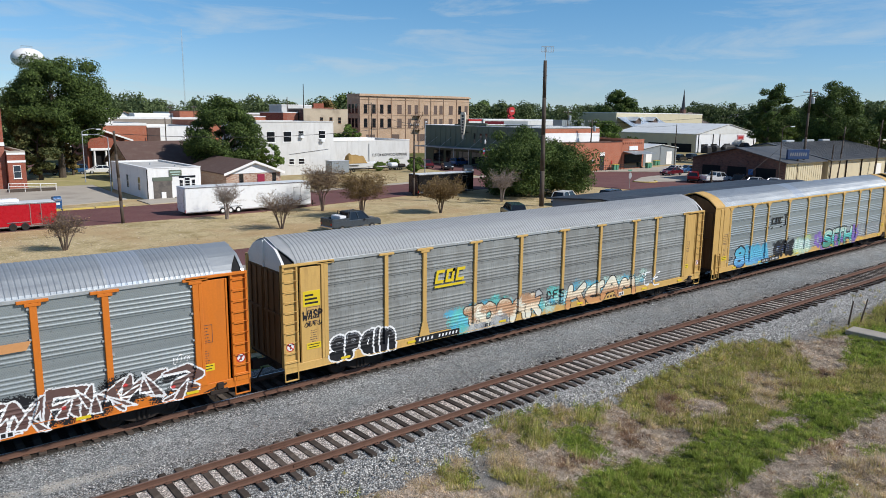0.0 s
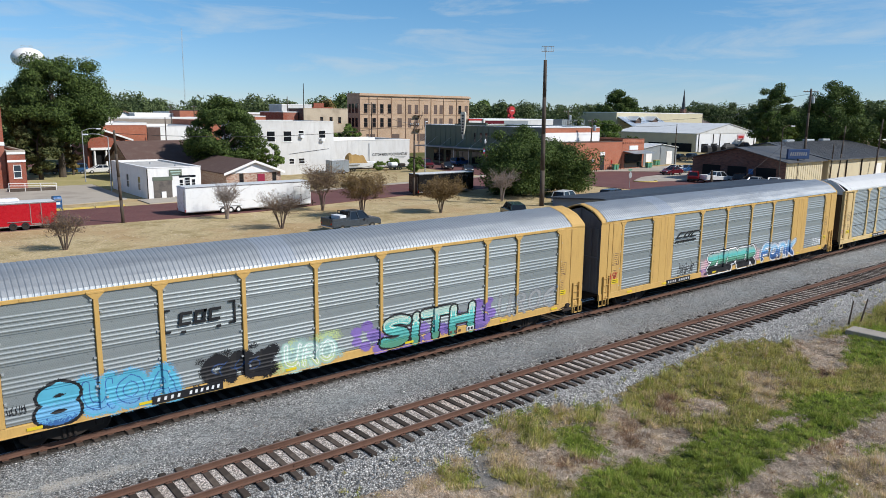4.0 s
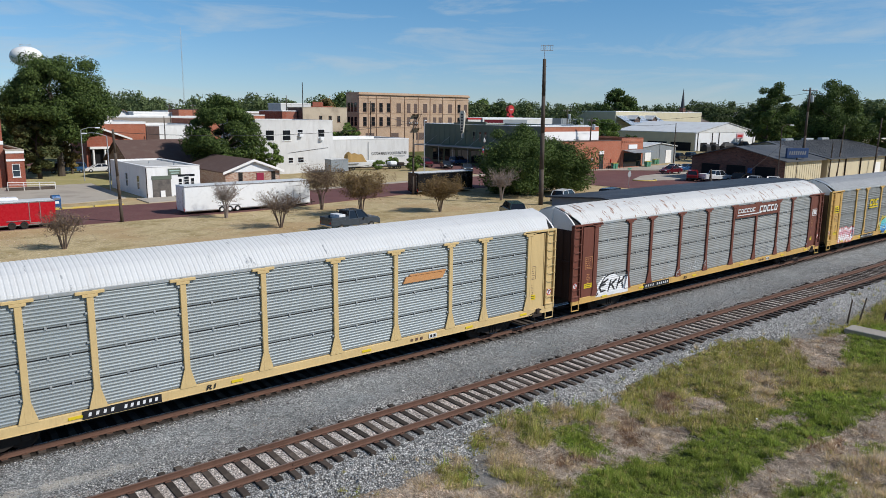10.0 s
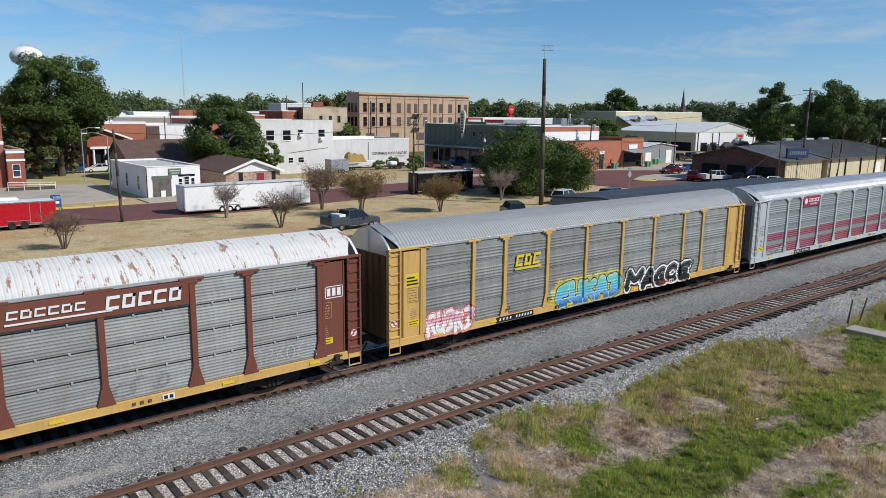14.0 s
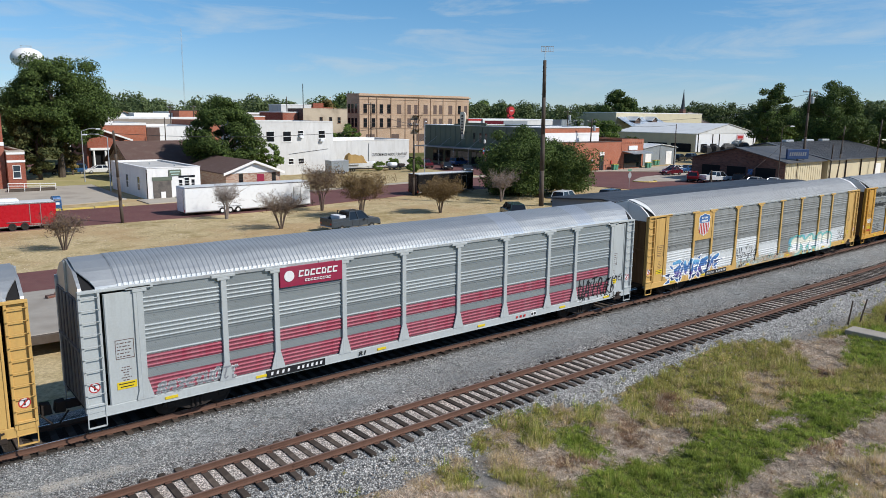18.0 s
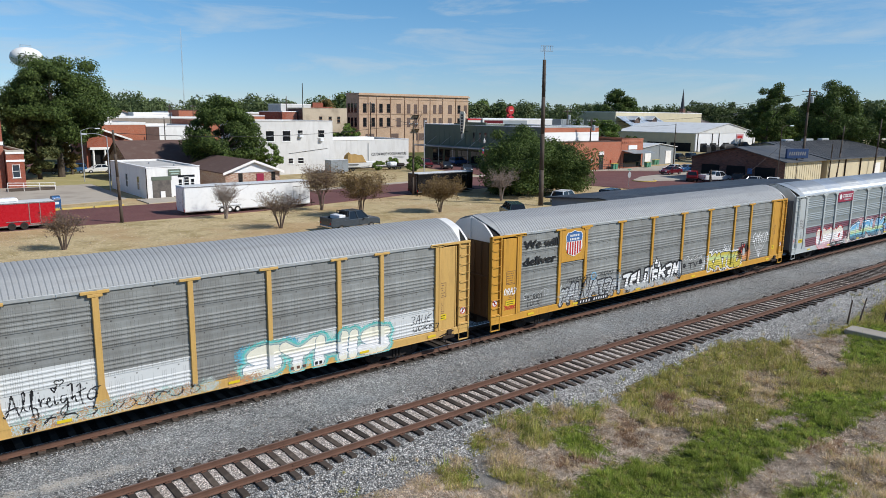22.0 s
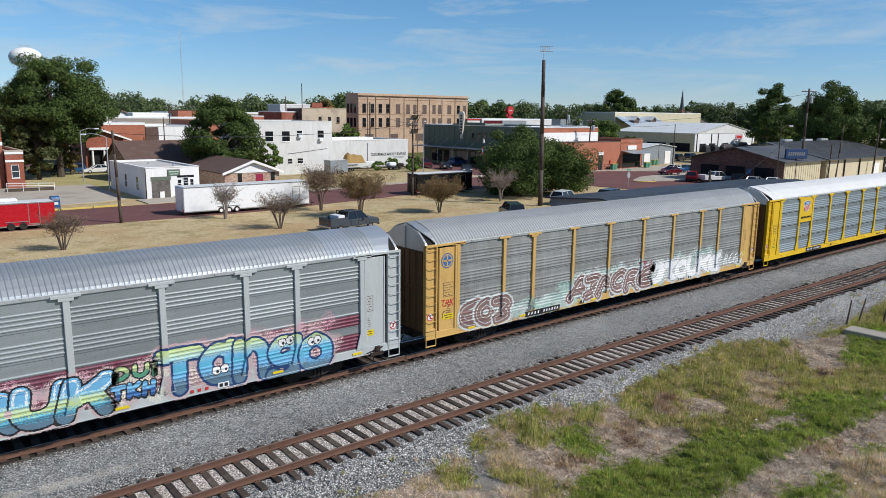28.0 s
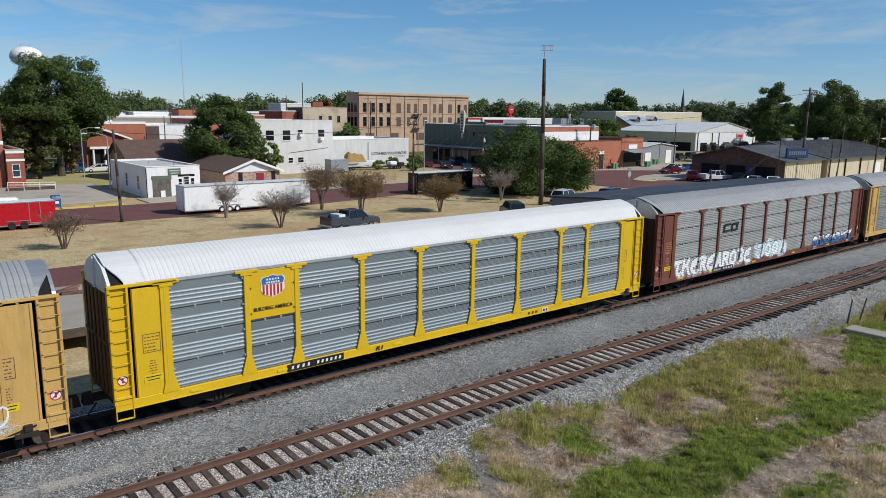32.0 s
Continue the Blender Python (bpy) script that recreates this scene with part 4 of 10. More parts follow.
    for x in (18.6, 18.85, 19.1):
        f.box(x, x + 0.11, -1.558, -1.53, 0.84, 0.94)
    part("owner_mark", f, "enamel_red" if sill == "rack_grey" else "rail_rust", car, "faded red-brown mark")
    part("data_plate", Form().box(19.55, 19.95, -1.558, -1.53, 0.80, 0.98).box(19.6, 19.72, -1.563, -1.55, 0.83, 0.95, 0, 1).box(19.78, 19.9, -1.563, -1.55, 0.83, 0.95, 0, 1), ["enamel_white", "enamel_black"], car, "small white plate with dark squares")
    return car


def solid_mesh(w):
    key = "solid%.2f" % w
    if key not in MESH:
        f = Form().box(0, w, -1.53, -1.45, 1.05, 4.74, 0.012)
        for x in (w * 0.33, w * 0.66):
            f.box(x - 0.015, x + 0.015, -1.537, -1.52, 1.05, 4.72)
        MESH[key] = f.mesh("side_sheet")
    return MESH[key]


# ---- paint on the wagons: sprayed strokes laid on the ribbed sides in small cells ----
GLYPH = {"S": "90,85 50,100 8,80 28,55 75,45 95,20 50,0 6,12", "P": "15,0 15,100|15,97 70,100 95,74 65,47 15,50", "E": "92,96 14,96 12,50 14,4 94,4|12,50 76,52",
         "A": "2,0 40,100 60,100 98,0|18,34 82,34", "I": "50,0 50,100", "N": "10,0 10,100|10,100 88,0|88,0 88,100", "n": "10,0 10,96|12,68 48,100 88,76 90,0",
         "a": "86,80 45,100 6,52 40,0 86,28|88,100 90,0", "D": "12,0 12,100 60,96 96,50 60,4 12,0", "F": "15,0 15,98 95,98|15,52 76,52", "O": "50,100 6,76 6,24 50,0 94,24 94,76 50,100",
         "L": "14,100 14,4 92,4", "G": "90,80 50,100 6,60 14,14 55,0 93,20 90,48 54,46", "U": "10,100 10,24 50,0 90,24 90,100", "Y": "4,100 50,50 96,100|50,50 45,0",
         "T": "3,96 97,98|50,96 50,0", "H": "12,0 12,100|88,0 88,100|12,50 88,52", "Z": "6,96 94,96 8,4 96,4", "R": "15,0 15,100|15,97 70,100 95,74 62,50 15,50|52,48 96,0",
         "K": "12,0 12,100|92,100 15,45 96,0", "M": "4,0 12,100|12,100 50,34 88,100|88,100 96,0", "W": "2,100 25,0|25,0 50,70 75,0|75,0 98,100", "V": "3,100 50,0 97,100",
         "J": "20,96 88,96|60,96 58,20 25,0 6,24", "C": "92,82 50,100 6,74 6,26 50,0 94,18", "B": "12,0 12,100 66,98 84,76 60,52 14,52|60,52 96,28 66,2 12,0", "X": "5,0 95,100|5,100 95,0",
         "i": "45,0 45,70|45,97 47,100", "o": "50,92 8,70 8,22 50,0 92,22 92,70 50,92", "e": "12,48 90,52 80,88 40,96 6,48 40,0 90,16", "g": "84,90 30,96 8,56 40,30 84,52|86,96 88,0 45,-22 8,-6",
         "k": "12,0 12,110|86,72 14,36 92,0", "8": "50,100 10,80 30,56 80,44 92,16 50,0 8,18 24,44 76,58 88,82 50,100"}
# forms that are no letters, for what cannot be read
GLYPH.update({"<": "92,95 22,72 12,30 40,2 92,6|22,52 74,58", ">": "8,92 60,100 92,70 40,45 88,22 20,0", "^": "5,0 26,96 54,40 80,100 96,4", "~": "8,0 14,100|14,48 55,62 86,100|60,62 92,0", "*": "4,2 44,100 62,96 96,0|20,38 84,46",
              "+": "6,92 96,98|52,94 44,22 70,2 96,16", "=": "16,0 14,98 84,88 78,56 20,50|52,50 94,2", "%": "50,98 8,70 14,20 56,0 92,30 84,80 50,98", "(": "10,100 12,26 46,0 88,20 90,98|88,40 98,0", "/": "12,4 14,96|92,92 20,50|36,58 96,8"})
WIDE = {"I": 0.42, "i": 0.42, "M": 1.3, "W": 1.35, "T": 1.05, "L": 0.85, "J": 0.85}


def glyph(ch):
    return [[tuple(float(v) / 100 for v in p.split(",")) for p in s.split()] for s in GLYPH[ch].split("|")]


def smooth_line(pts, times=2):
    for _ in range(times):
        out = [pts[0]]
        for a, b in zip(pts, pts[1:]):
            out += [(a[0] * 0.75 + b[0] * 0.25, a[1] * 0.75 + b[1] * 0.25), (a[0] * 0.25 + b[0] * 0.75, a[1] * 0.25 + b[1] * 0.75)]
        pts = out + [pts[-1]]
    return pts


def stroke_field(cx, cz, pts, taper=0.0, w=0.3):
    """Distance of every cell from a line; a tapered line counts as thinner towards its ends."""
    best = np.full((len(cz), len(cx)), 9.0)
    run = [0.0]
    for a, b in zip(pts, pts[1:]):
        run.append(run[-1] + math.hypot(b[0] - a[0], b[1] - a[1]))
    for k, (a, b) in enumerate(zip(pts, pts[1:])):
        dx, dz = b[0] - a[0], b[1] - a[1]
        n = dx * dx + dz * dz or 1e-9
        u = np.clip(((cx[None, :] - a[0]) * dx + (cz[:, None] - a[1]) * dz) / n, 0, 1)
        d = np.hypot(cx[None, :] - a[0] - u * dx, cz[:, None] - a[1] - u * dz)
        if taper:
            s = (run[k] + u * (run[k + 1] - run[k])) / max(run[-1], 1e-6)
            d = d + taper * w / 2 * np.abs(2 * s - 1) ** 2
        best = np.minimum(best, d)
    return best


class Canvas:
    """A stretch of a wagon's near side, from x0 to x1 and z0 to z1, that takes spray paint cell by cell."""

    def __init__(self, car, spec, x0, x1, z0, z1, seed):
        self.car, self.rng = car, np.random.default_rng(seed)
        scr, kind = spec["screen"], spec.get("kind")
        prof = leaf_profile("old" not in scr and "fine" not in spec)
        lines = sorted(z for z in [z0, z1, 0.717, 0.745, 1.05, 1.06] + [p[1] for p in prof] if z0 <= z <= z1)
        zs = [lines[0]]
        for z in lines[1:]:
            n = int((z - zs[-1]) / 0.026) + 1
            if z - zs[-1] > 0.0015:
                zs += [zs[-1] + (z - zs[-1]) * (q + 1) / n for q in range(n)]
        self.zs, self.xs = np.array(zs), np.arange(x0, x1 + 0.026, 0.026)
        self.cx, self.cz = (self.xs[1:] + self.xs[:-1]) / 2, (self.zs[1:] + self.zs[:-1]) / 2
        self.shape = (len(self.cz), len(self.cx))
        self.col, self.own = np.full(self.shape, -1), np.zeros(self.shape, int)
        self.mats, self.count = [], 0
        self.grain = self.rng.random(self.shape)
        # how far out the steel stands at each grid line
        X, Z = self.xs[None, :], self.zs[:, None]
        y = np.repeat(np.interp(self.zs, [p[1] for p in prof], [p[0] for p in prof])[:, None], len(self.xs), 1)
        for j, sheet in spec.get("bays", {}).items():
            if sheet == "solid":
                y = np.where((X > POSTS[j]) & (X < POSTS[j + 1]), -1.539, y)
        e = np.minimum(X, RACK - X)
        y = np.where(e < 1.8, np.where((e > 1.58) & (e < 1.74), -1.551, -1.527 if kind else -1.508), y)
        for j, x in enumerate(POSTS):
            slim = "weathered" in scr and j not in spec.get("gussets", (2,))
            half = 0.075 if kind else 0.09 if slim else 0.10
            if kind == "slab" and j in (2, 8):
                continue
            foot = 0.0 if kind or slim else np.clip((1.68 - Z) / 0.65, 0, 1) * 0.175
            y = np.where(np.abs(X - x) < half + foot + 0.014, -1.556 if not kind else -1.546, y)
        y = np.where(Z < 1.056, -1.531, y)
        self.y = np.where(Z < 0.748, -1.551, y) - 0.005

    def cloudy(self, size):
        """Smooth random patches in 0..1."""
        gx, gz = np.arange(self.xs[0], self.xs[-1] + size, size), np.arange(self.zs[0], self.zs[-1] + size, size)
        g = self.rng.random((len(gz) + 1, len(gx) + 1))
        rows = np.stack([np.interp(self.cx, self.xs[0] + size * np.arange(g.shape[1]), r) for r in g])
        return np.stack([np.interp(self.cz, self.zs[0] + size * np.arange(g.shape[0]), rows[:, k]) for k in range(len(self.cx))], 1)

    def tin(self, mat):
        mat = "spray_" + mat
        if mat not in self.mats:
            self.mats.append(mat)
        return self.mats.index(mat)

    def paint(self, mask, mat, owner=0, z0=0.0, h=1.0):
        """mat: a colour, or a fade [(share of the height, colour), ...] from below."""
        if isinstance(mat, str):
            mat = [(0, mat)]
        u = (self.cz[:, None] - z0) / h + (self.grain - 0.5) * 0.16
        for share, name in mat:
            on = mask & (u >= share) if share > 0 else mask
            self.col[on] = self.tin(name)
        self.own[mask] = owner

    def line(self, pts, w, mat, taper=0.0, times=2, owner=0, worn=0.0):
        d = stroke_field(self.cx, self.cz, smooth_line(pts, times), taper, w)
        self.paint((d < w / 2) & (self.grain > worn), mat, owner)

    def spot(self, x, z, rx, rz, mat, soft=0.25, cover=1.0):
        r = np.hypot((self.cx[None, :] - x) / rx, (self.cz[:, None] - z) / rz)
        self.paint((r + (self.grain - 0.5) * soft * 2 < 1.0) & (self.rng.random(self.shape) < cover), mat)

    def cloud(self, x0, x1, z0, z1, mats, count, cover=1.0):
        for j in range(count):
            u = (j + 0.5) / count
            self.spot(x0 + (x1 - x0) * u + self.rng.normal(0, 0.1), self.rng.uniform(z0, z1), self.rng.uniform(0.22, 0.5), self.rng.uniform(0.16, 0.34), mats[j % len(mats)], 0.3, cover)

    def shard(self, ring, edge, fill, w=0.05):
        """A pointed filled shape with a bright edge."""
        inside = np.zeros(self.shape, bool)
        for (xa, za), (xb, zb) in zip(ring, ring[1:] + ring[:1]):
            if abs(zb - za) < 1e-6:
                continue
            hit = (self.cz[:, None] >= min(za, zb)) & (self.cz[:, None] < max(za, zb))
            inside ^= hit & (self.cx[None, :] < xa + (self.cz[:, None] - za) * (xb - xa) / (zb - za))
        d = stroke_field(self.cx, self.cz, ring + ring[:1])
        self.paint(inside | (d < w / 2), fill)
        self.paint(d < w / 2, edge)

    def word(self, text, x0, x1, z0, z1, w, fill, coats=(), lean=0.0, slope=0.0, bounce=0.05, hard=False, taper=0.0, shine=None, worn=0.0, inner=None, overlap=0.0):
        """Sprayed letters. coats: (colour, extra width, soft edge), the outermost first; the last two coats are laid letter by letter."""
        h = z1 - z0 - w
        share = [WIDE.get(ch, 1.0) for ch in text]
        unit = (x1 - x0) / sum(share)
        at, fields = x0, []
        for ch, k in zip(text, share):
            wide, up = unit * k, self.rng.uniform(-bounce, bounce) * h
            best = np.full(self.shape, 9.0)
            if ch in GLYPH:
                for s in glyph(ch):
                    pts = []
                    for a, b in s:
                        x = at + w * 0.42 - overlap / 2 + a * max(0.05, wide - w * 0.84 + overlap) + lean * b * h
                        pts.append((x, z0 + w / 2 + b * h + up + slope * (x - x0)))
                    best = np.minimum(best, stroke_field(self.cx, self.cz, pts if hard else smooth_line(pts, 2), taper, w))
            fields.append((best, z0 + up + slope * (at + wide / 2 - x0)))
            at += wide
        rub = self.cloudy(0.35) * 0.7 + self.grain * 0.3 if worn else None
        ok = rub > worn if worn else np.ones(self.shape, bool)
        for mat, extra, soft in coats[:-1]:
            for d, base in fields:
                self.paint((d + (self.grain - 0.5) * soft < w / 2 + extra) & ok, mat, 0, base, z1 - z0)
        for d, base in fields:
            self.count += 1
            for mat, extra, soft in coats[-1:]:
                self.paint((d + (self.grain - 0.5) * soft < w / 2 + extra) & ok, mat, 0, base, z1 - z0)
            self.paint((d < w / 2) & ok, fill, self.count, base, z1 - z0)
            if inner:
                self.paint((np.abs(d - w * 0.22) < 0.016) & ok, inner, self.count)
            if shine:
                lit = (d > w * 0.26) & (d < w * 0.40) & (self.cz[:, None] > base + (z1 - z0) * 0.6) & (self.grain > 0.25)
                self.paint(lit & ok, shine, self.count)

    def scribble(self, x0, x1, z0, z1, n, mat, w, worn=0.0):
        """A fast looping scrawl."""
        r, step = self.rng, (x1 - x0) / n
        for j in range(n):
            cx, cz, q = x0 + step * (j + 0.5), z0 + (z1 - z0) * r.uniform(0.35, 0.65), r.uniform(0.3, 0.5)
            a, sweep = r.uniform(0, 6.28), r.uniform(2.6, 5.0) * r.choice((-1, 1))
            self.line([(cx + step * q * 1.2 * math.cos(a + sweep * i / 5), cz + (z1 - z0) * q * math.sin(a + sweep * i / 5)) for i in range(6)], w, mat, 0.4, 1, 0, worn)
            x = cx + r.uniform(-0.5, 0.3) * step
            self.line([(x, z0 + r.uniform(0, 0.2) * (z1 - z0)), (x + r.uniform(-0.2, 0.4) * step, (z0 + z1) / 2), (x + r.uniform(0, 0.7) * step, z1 - r.uniform(0, 0.2) * (z1 - z0))], w, mat, 0.4, 1, 0, worn)

    def made(self, label):
        """Turns the painted cells into thin sheets of paint: one for the ground colours, one for each letter."""
        first = None
        label_of = np.where(self.own > 0, np.arange(1, self.own.size + 1).reshape(self.shape), 0)
        for _ in range(400):
            old = label_of.copy()
            for axis in (0, 1):
                a, b = [slice(None)] * 2, [slice(None)] * 2
                a[axis], b[axis] = slice(1, None), slice(None, -1)
                a, b = tuple(a), tuple(b)
                same = self.own[a] == self.own[b]
                top = np.where(same, np.maximum(label_of[a], label_of[b]), 0)
                label_of[a] = np.maximum(label_of[a], top)
                label_of[b] = np.maximum(label_of[b], top)
            if (old == label_of).all():
                break
        for owner in range(1, self.count + 1):
            ids, sizes = np.unique(label_of[self.own == owner], return_counts=True)
            if len(ids) > 1:
                self.own[(self.own == owner) & (label_of != ids[sizes.argmax()])] = 0
        for owner in range(self.count + 1):
            rows, first_col, last_col = [], [], []
            on = (self.col >= 0) & (self.own == owner)
            key = np.where(on, self.col, -1)
            level = np.isclose(self.y[:-1, :-1], self.y[:-1, 1:]) & np.isclose(self.y[1:, :-1], self.y[1:, 1:])
            for r in np.nonzero(on.any(1))[0]:
                same = (key[r, 1:] == key[r, :-1]) & level[r, 1:] & level[r, :-1]
                starts = np.concatenate([[0], np.nonzero(~same)[0] + 1])
                ends = np.concatenate([starts[1:] - 1, [len(key[r]) - 1]])
                good = key[r, starts] >= 0
                rows += [r] * int(good.sum())
                first_col += starts[good].tolist()
                last_col += ends[good].tolist()
            if not rows:
                continue
            rows, cols, ends = np.array(rows), np.array(first_col), np.array(last_col) + 1
            x0, x1, za, zb = self.xs[cols], self.xs[ends], self.zs[rows], self.zs[rows + 1]
            y = self.y
            verts = np.stack([np.stack([x0, y[rows, cols], za], 1), np.stack([x1, y[rows, ends], za], 1), np.stack([x1, y[rows + 1, ends], zb], 1), np.stack([x0, y[rows + 1, cols], zb], 1)], 1).reshape(-1, 3)
            used = sorted(set(self.col[rows, cols].tolist()))
            me = array_mesh("graffiti", verts, np.arange(4 * len(rows)).reshape(-1, 4))
            index = np.array([used.index(c) for c in self.col[rows, cols]], np.int32)
            mats = [self.mats[c] for c in used]
            ob = put("letter" if first else "graffiti", me, mats, first or self.car, None, "" if first else label)
            me.polygons.foreach_set("material_index", index)
            first = first or ob
        return first


def array_mesh(name, verts, faces):
    me = bpy.data.meshes.new(name)
    me.vertices.add(len(verts))
    me.vertices.foreach_set("co", np.asarray(verts, np.float32).ravel())
    me.loops.add(faces.size)
    me.loops.foreach_set("vertex_index", np.asarray(faces, np.int32).ravel())
    me.polygons.add(len(faces))
    me.polygons.foreach_set("loop_start", np.arange(0, faces.size, faces.shape[1], dtype=np.int32))
    me.update(calc_edges=True)
    return me


# strokes of a looping hand, each letter in a box one wide and one high
PEN = {"A": (((-0.15, 0.1), (0.05, -0.05), (0.35, 0.5), (0.5, 1.15), (0.7, 0.4), (1.05, -0.25)), ((0.0, 0.2), (0.45, 0.38), (0.9, 0.4))),
       "l": (((0.0, 0.15), (0.5, 0.6), (0.6, 1.1), (0.25, 1.05), (0.3, 0.2), (0.8, 0.1)),),
       "f": (((-0.1, 0.2), (0.4, 0.6), (0.5, 1.1), (0.2, 1.0), (0.25, 0.0), (0.5, -0.5), (1.0, -0.3), (0.8, 0.15), (0.4, 0.2)),),
       "r": (((0.1, 0.6), (0.3, 0.1), (0.4, 0.5), (0.95, 0.55)),)}
PEN.update({"e": (((0.0, 0.3), (0.8, 0.4), (0.5, 0.62), (0.15, 0.3), (0.5, 0.02), (1.0, 0.2)),),
            "i": (((0.3, 0.55), (0.4, 0.08), (0.9, 0.2)), ((0.4, 0.75), (-0.2, 1.0), (0.25, 1.02), (0.5, 0.92), (1.0, 1.08), (0.4, 0.75))),
            "g": (((0.8, 0.5), (0.2, 0.5), (0.2, 0.15), (0.75, 0.2), (0.85, 0.5), (0.9, -0.3), (0.2, -0.55), (0.0, -0.2), (1.0, 0.1)),),
            "h": (((-0.1, 0.95), (0.6, 1.1), (0.3, 0.1), (0.7, 0.5), (0.85, 0.05), (1.1, 0.05)),),
            "t": (((-0.1, 0.5), (1.1, 0.65)), ((0.0, 0.85), (0.6, 1.0), (0.3, 0.4), (0.6, -0.1))),
            "o": (((0.5, 0.55), (0.05, 0.25), (0.4, -0.05), (1.0, 0.15), (0.95, 0.5), (0.5, 0.55), (1.35, 0.68)),)})


def written(cv, word, x0, x1, z0, h, mat, w):
    """Thin sprayed handwriting."""
    word = [ch for ch in word if ch in PEN]
    wide = [{"A": 1.7, "g": 1.2, "o": 1.4, "r": 0.8, "e": 0.8, "i": 0.7}.get(ch, 1.0) for ch in word]
    step, at = (x1 - x0) / sum(wide), x0
    for ch, k in zip(word, wide):
        for line in PEN[ch]:
            cv.line([(at + step * k * 0.95 * a, z0 + h * b) for a, b in line], w, mat, 0.2)
        at += step * k


def shield(car, x0, x1, z0, z1, y=-1.545):
    """Road-sign shaped emblem: blue head over red and white pales."""
    w, h, cx = x1 - x0, z1 - z0, (x0 + x1) / 2
    out = [(-0.5, 0.80), (-0.40, 0.93), (-0.2, 0.94), (0, 1.0), (0.2, 0.94), (0.40, 0.93), (0.5, 0.80), (0.46, 0.62), (0.48, 0.35), (0.36, 0.14), (0, 0.0), (-0.36, 0.14), (-0.48, 0.35), (-0.46, 0.62)]
    f = Form()
    f.prism([(cx + a * w * 1.06, z0 + h * (b * 1.04 - 0.02)) for a, b in out], y, y + 0.03, 0)
    head = [(-0.5, 0.80), (-0.40, 0.93), (-0.2, 0.94), (0, 1.0), (0.2, 0.94), (0.40, 0.93), (0.5, 0.80), (0.46, 0.60), (-0.46, 0.60)]
    f.prism([(cx + a * w * 0.97, z0 + h * b) for a, b in head], y - 0.006, y, 1)
    for q in range(6):
        a0, a1 = -0.44 + q * 0.152, -0.44 + q * 0.152 + 0.085
        low = lambda a: 0.03 + 0.30 * max(0.0, abs(a) - 0.05) ** 1.2 * 1.5
        f.prism([(cx + a0 * w, z0 + h * low(a0)), (cx + a1 * w, z0 + h * low(a1)), (cx + a1 * w, z0 + h * 0.58), (cx + a0 * w, z0 + h * 0.58)], y - 0.006, y, 2)
    for r, (z, k) in enumerate(((0.82, 5), (0.68, 6))):
        for q in range(k):
            a = -0.3 + 0.6 * (q + 0.5) / k
            f.prism([(cx + (a - 0.035) * w, z0 + h * (z - 0.04)), (cx + (a + 0.035) * w, z0 + h * (z - 0.04)), (cx + (a + 0.035) * w, z0 + h * (z + 0.04)), (cx + (a - 0.035) * w, z0 + h * (z + 0.04))], y - 0.010, y - 0.006, 0)
    return part("emblem", f, ["enamel_white", "enamel_blue", "enamel_red"], car, "shield emblem, blue head over red and white stripes")


def plate(car, name, x0, x1, z0, z1, mat, y=-1.53, label=""):
    return part(name, Form().box(x0, x1, y, -1.46, z0, z1, 0.01), mat, car, label)


def logo_bars(car, x0, x1, z0, z1, mat, n=3, under=True, label="", y=-1.55, slant=0.15):
    """A maker's mark reduced to plain slanted blocks."""
    f = Form()
    w, s = (x1 - x0) / n, slant * (z1 - z0)
    base = z0 + (0.25 * (z1 - z0) if under else 0)
    t = min(0.26 * w, 0.22 * (z1 - base))
    for j in range(n):
        a, b, k = x0 + j * w, x0 + (j + 0.8) * w, s / max(0.01, z1 - base)
        bars = [((a, base), (a + t, base), (a + t + s, z1), (a + s, z1)), ((a + t, base), (b, base), (b + t * k, base + t), (a + t + t * k, base + t)), ((a + t + s - t * k, z1 - t), (b + s - t * k, z1 - t), (b + s, z1), (a + t + s, z1))]
        if j % 3 == 1:
            bars.append(((b - t, base + t), (b, base + t), (b + s, z1), (b - t + s, z1)))
        for bar in bars:
            f.prism(bar, y, y + 0.03)
    if under:
        f.box(x0, x1, y, y + 0.03, z0, z0 + 0.13 * (z1 - z0))
    return part("logo", f, mat, car, label)


def round_logo(car, x, z, r):
    f = Form()
    ring = lambda q, m, y: f.face([(x + q * math.cos(2 * math.pi * j / 24), y, z + q * math.sin(2 * math.pi * j / 24)) for j in range(24)], m)
    ring(r, 0, -1.512), ring(r * 0.86, 1, -1.515), ring(r * 0.72, 0, -1.518)
    f.box(x - r * 0.68, x + r * 0.68, -1.523, -1.519, z - r * 0.1, z + r * 0.1, 0, 1)
    f.box(x - r * 0.1, x + r * 0.1, -1.523, -1.519, z - r * 0.68, z + r * 0.68, 0, 1)
    return part("emblem", f, ["enamel_blue", "rack_yellow"], car, "round blue emblem with a cross")


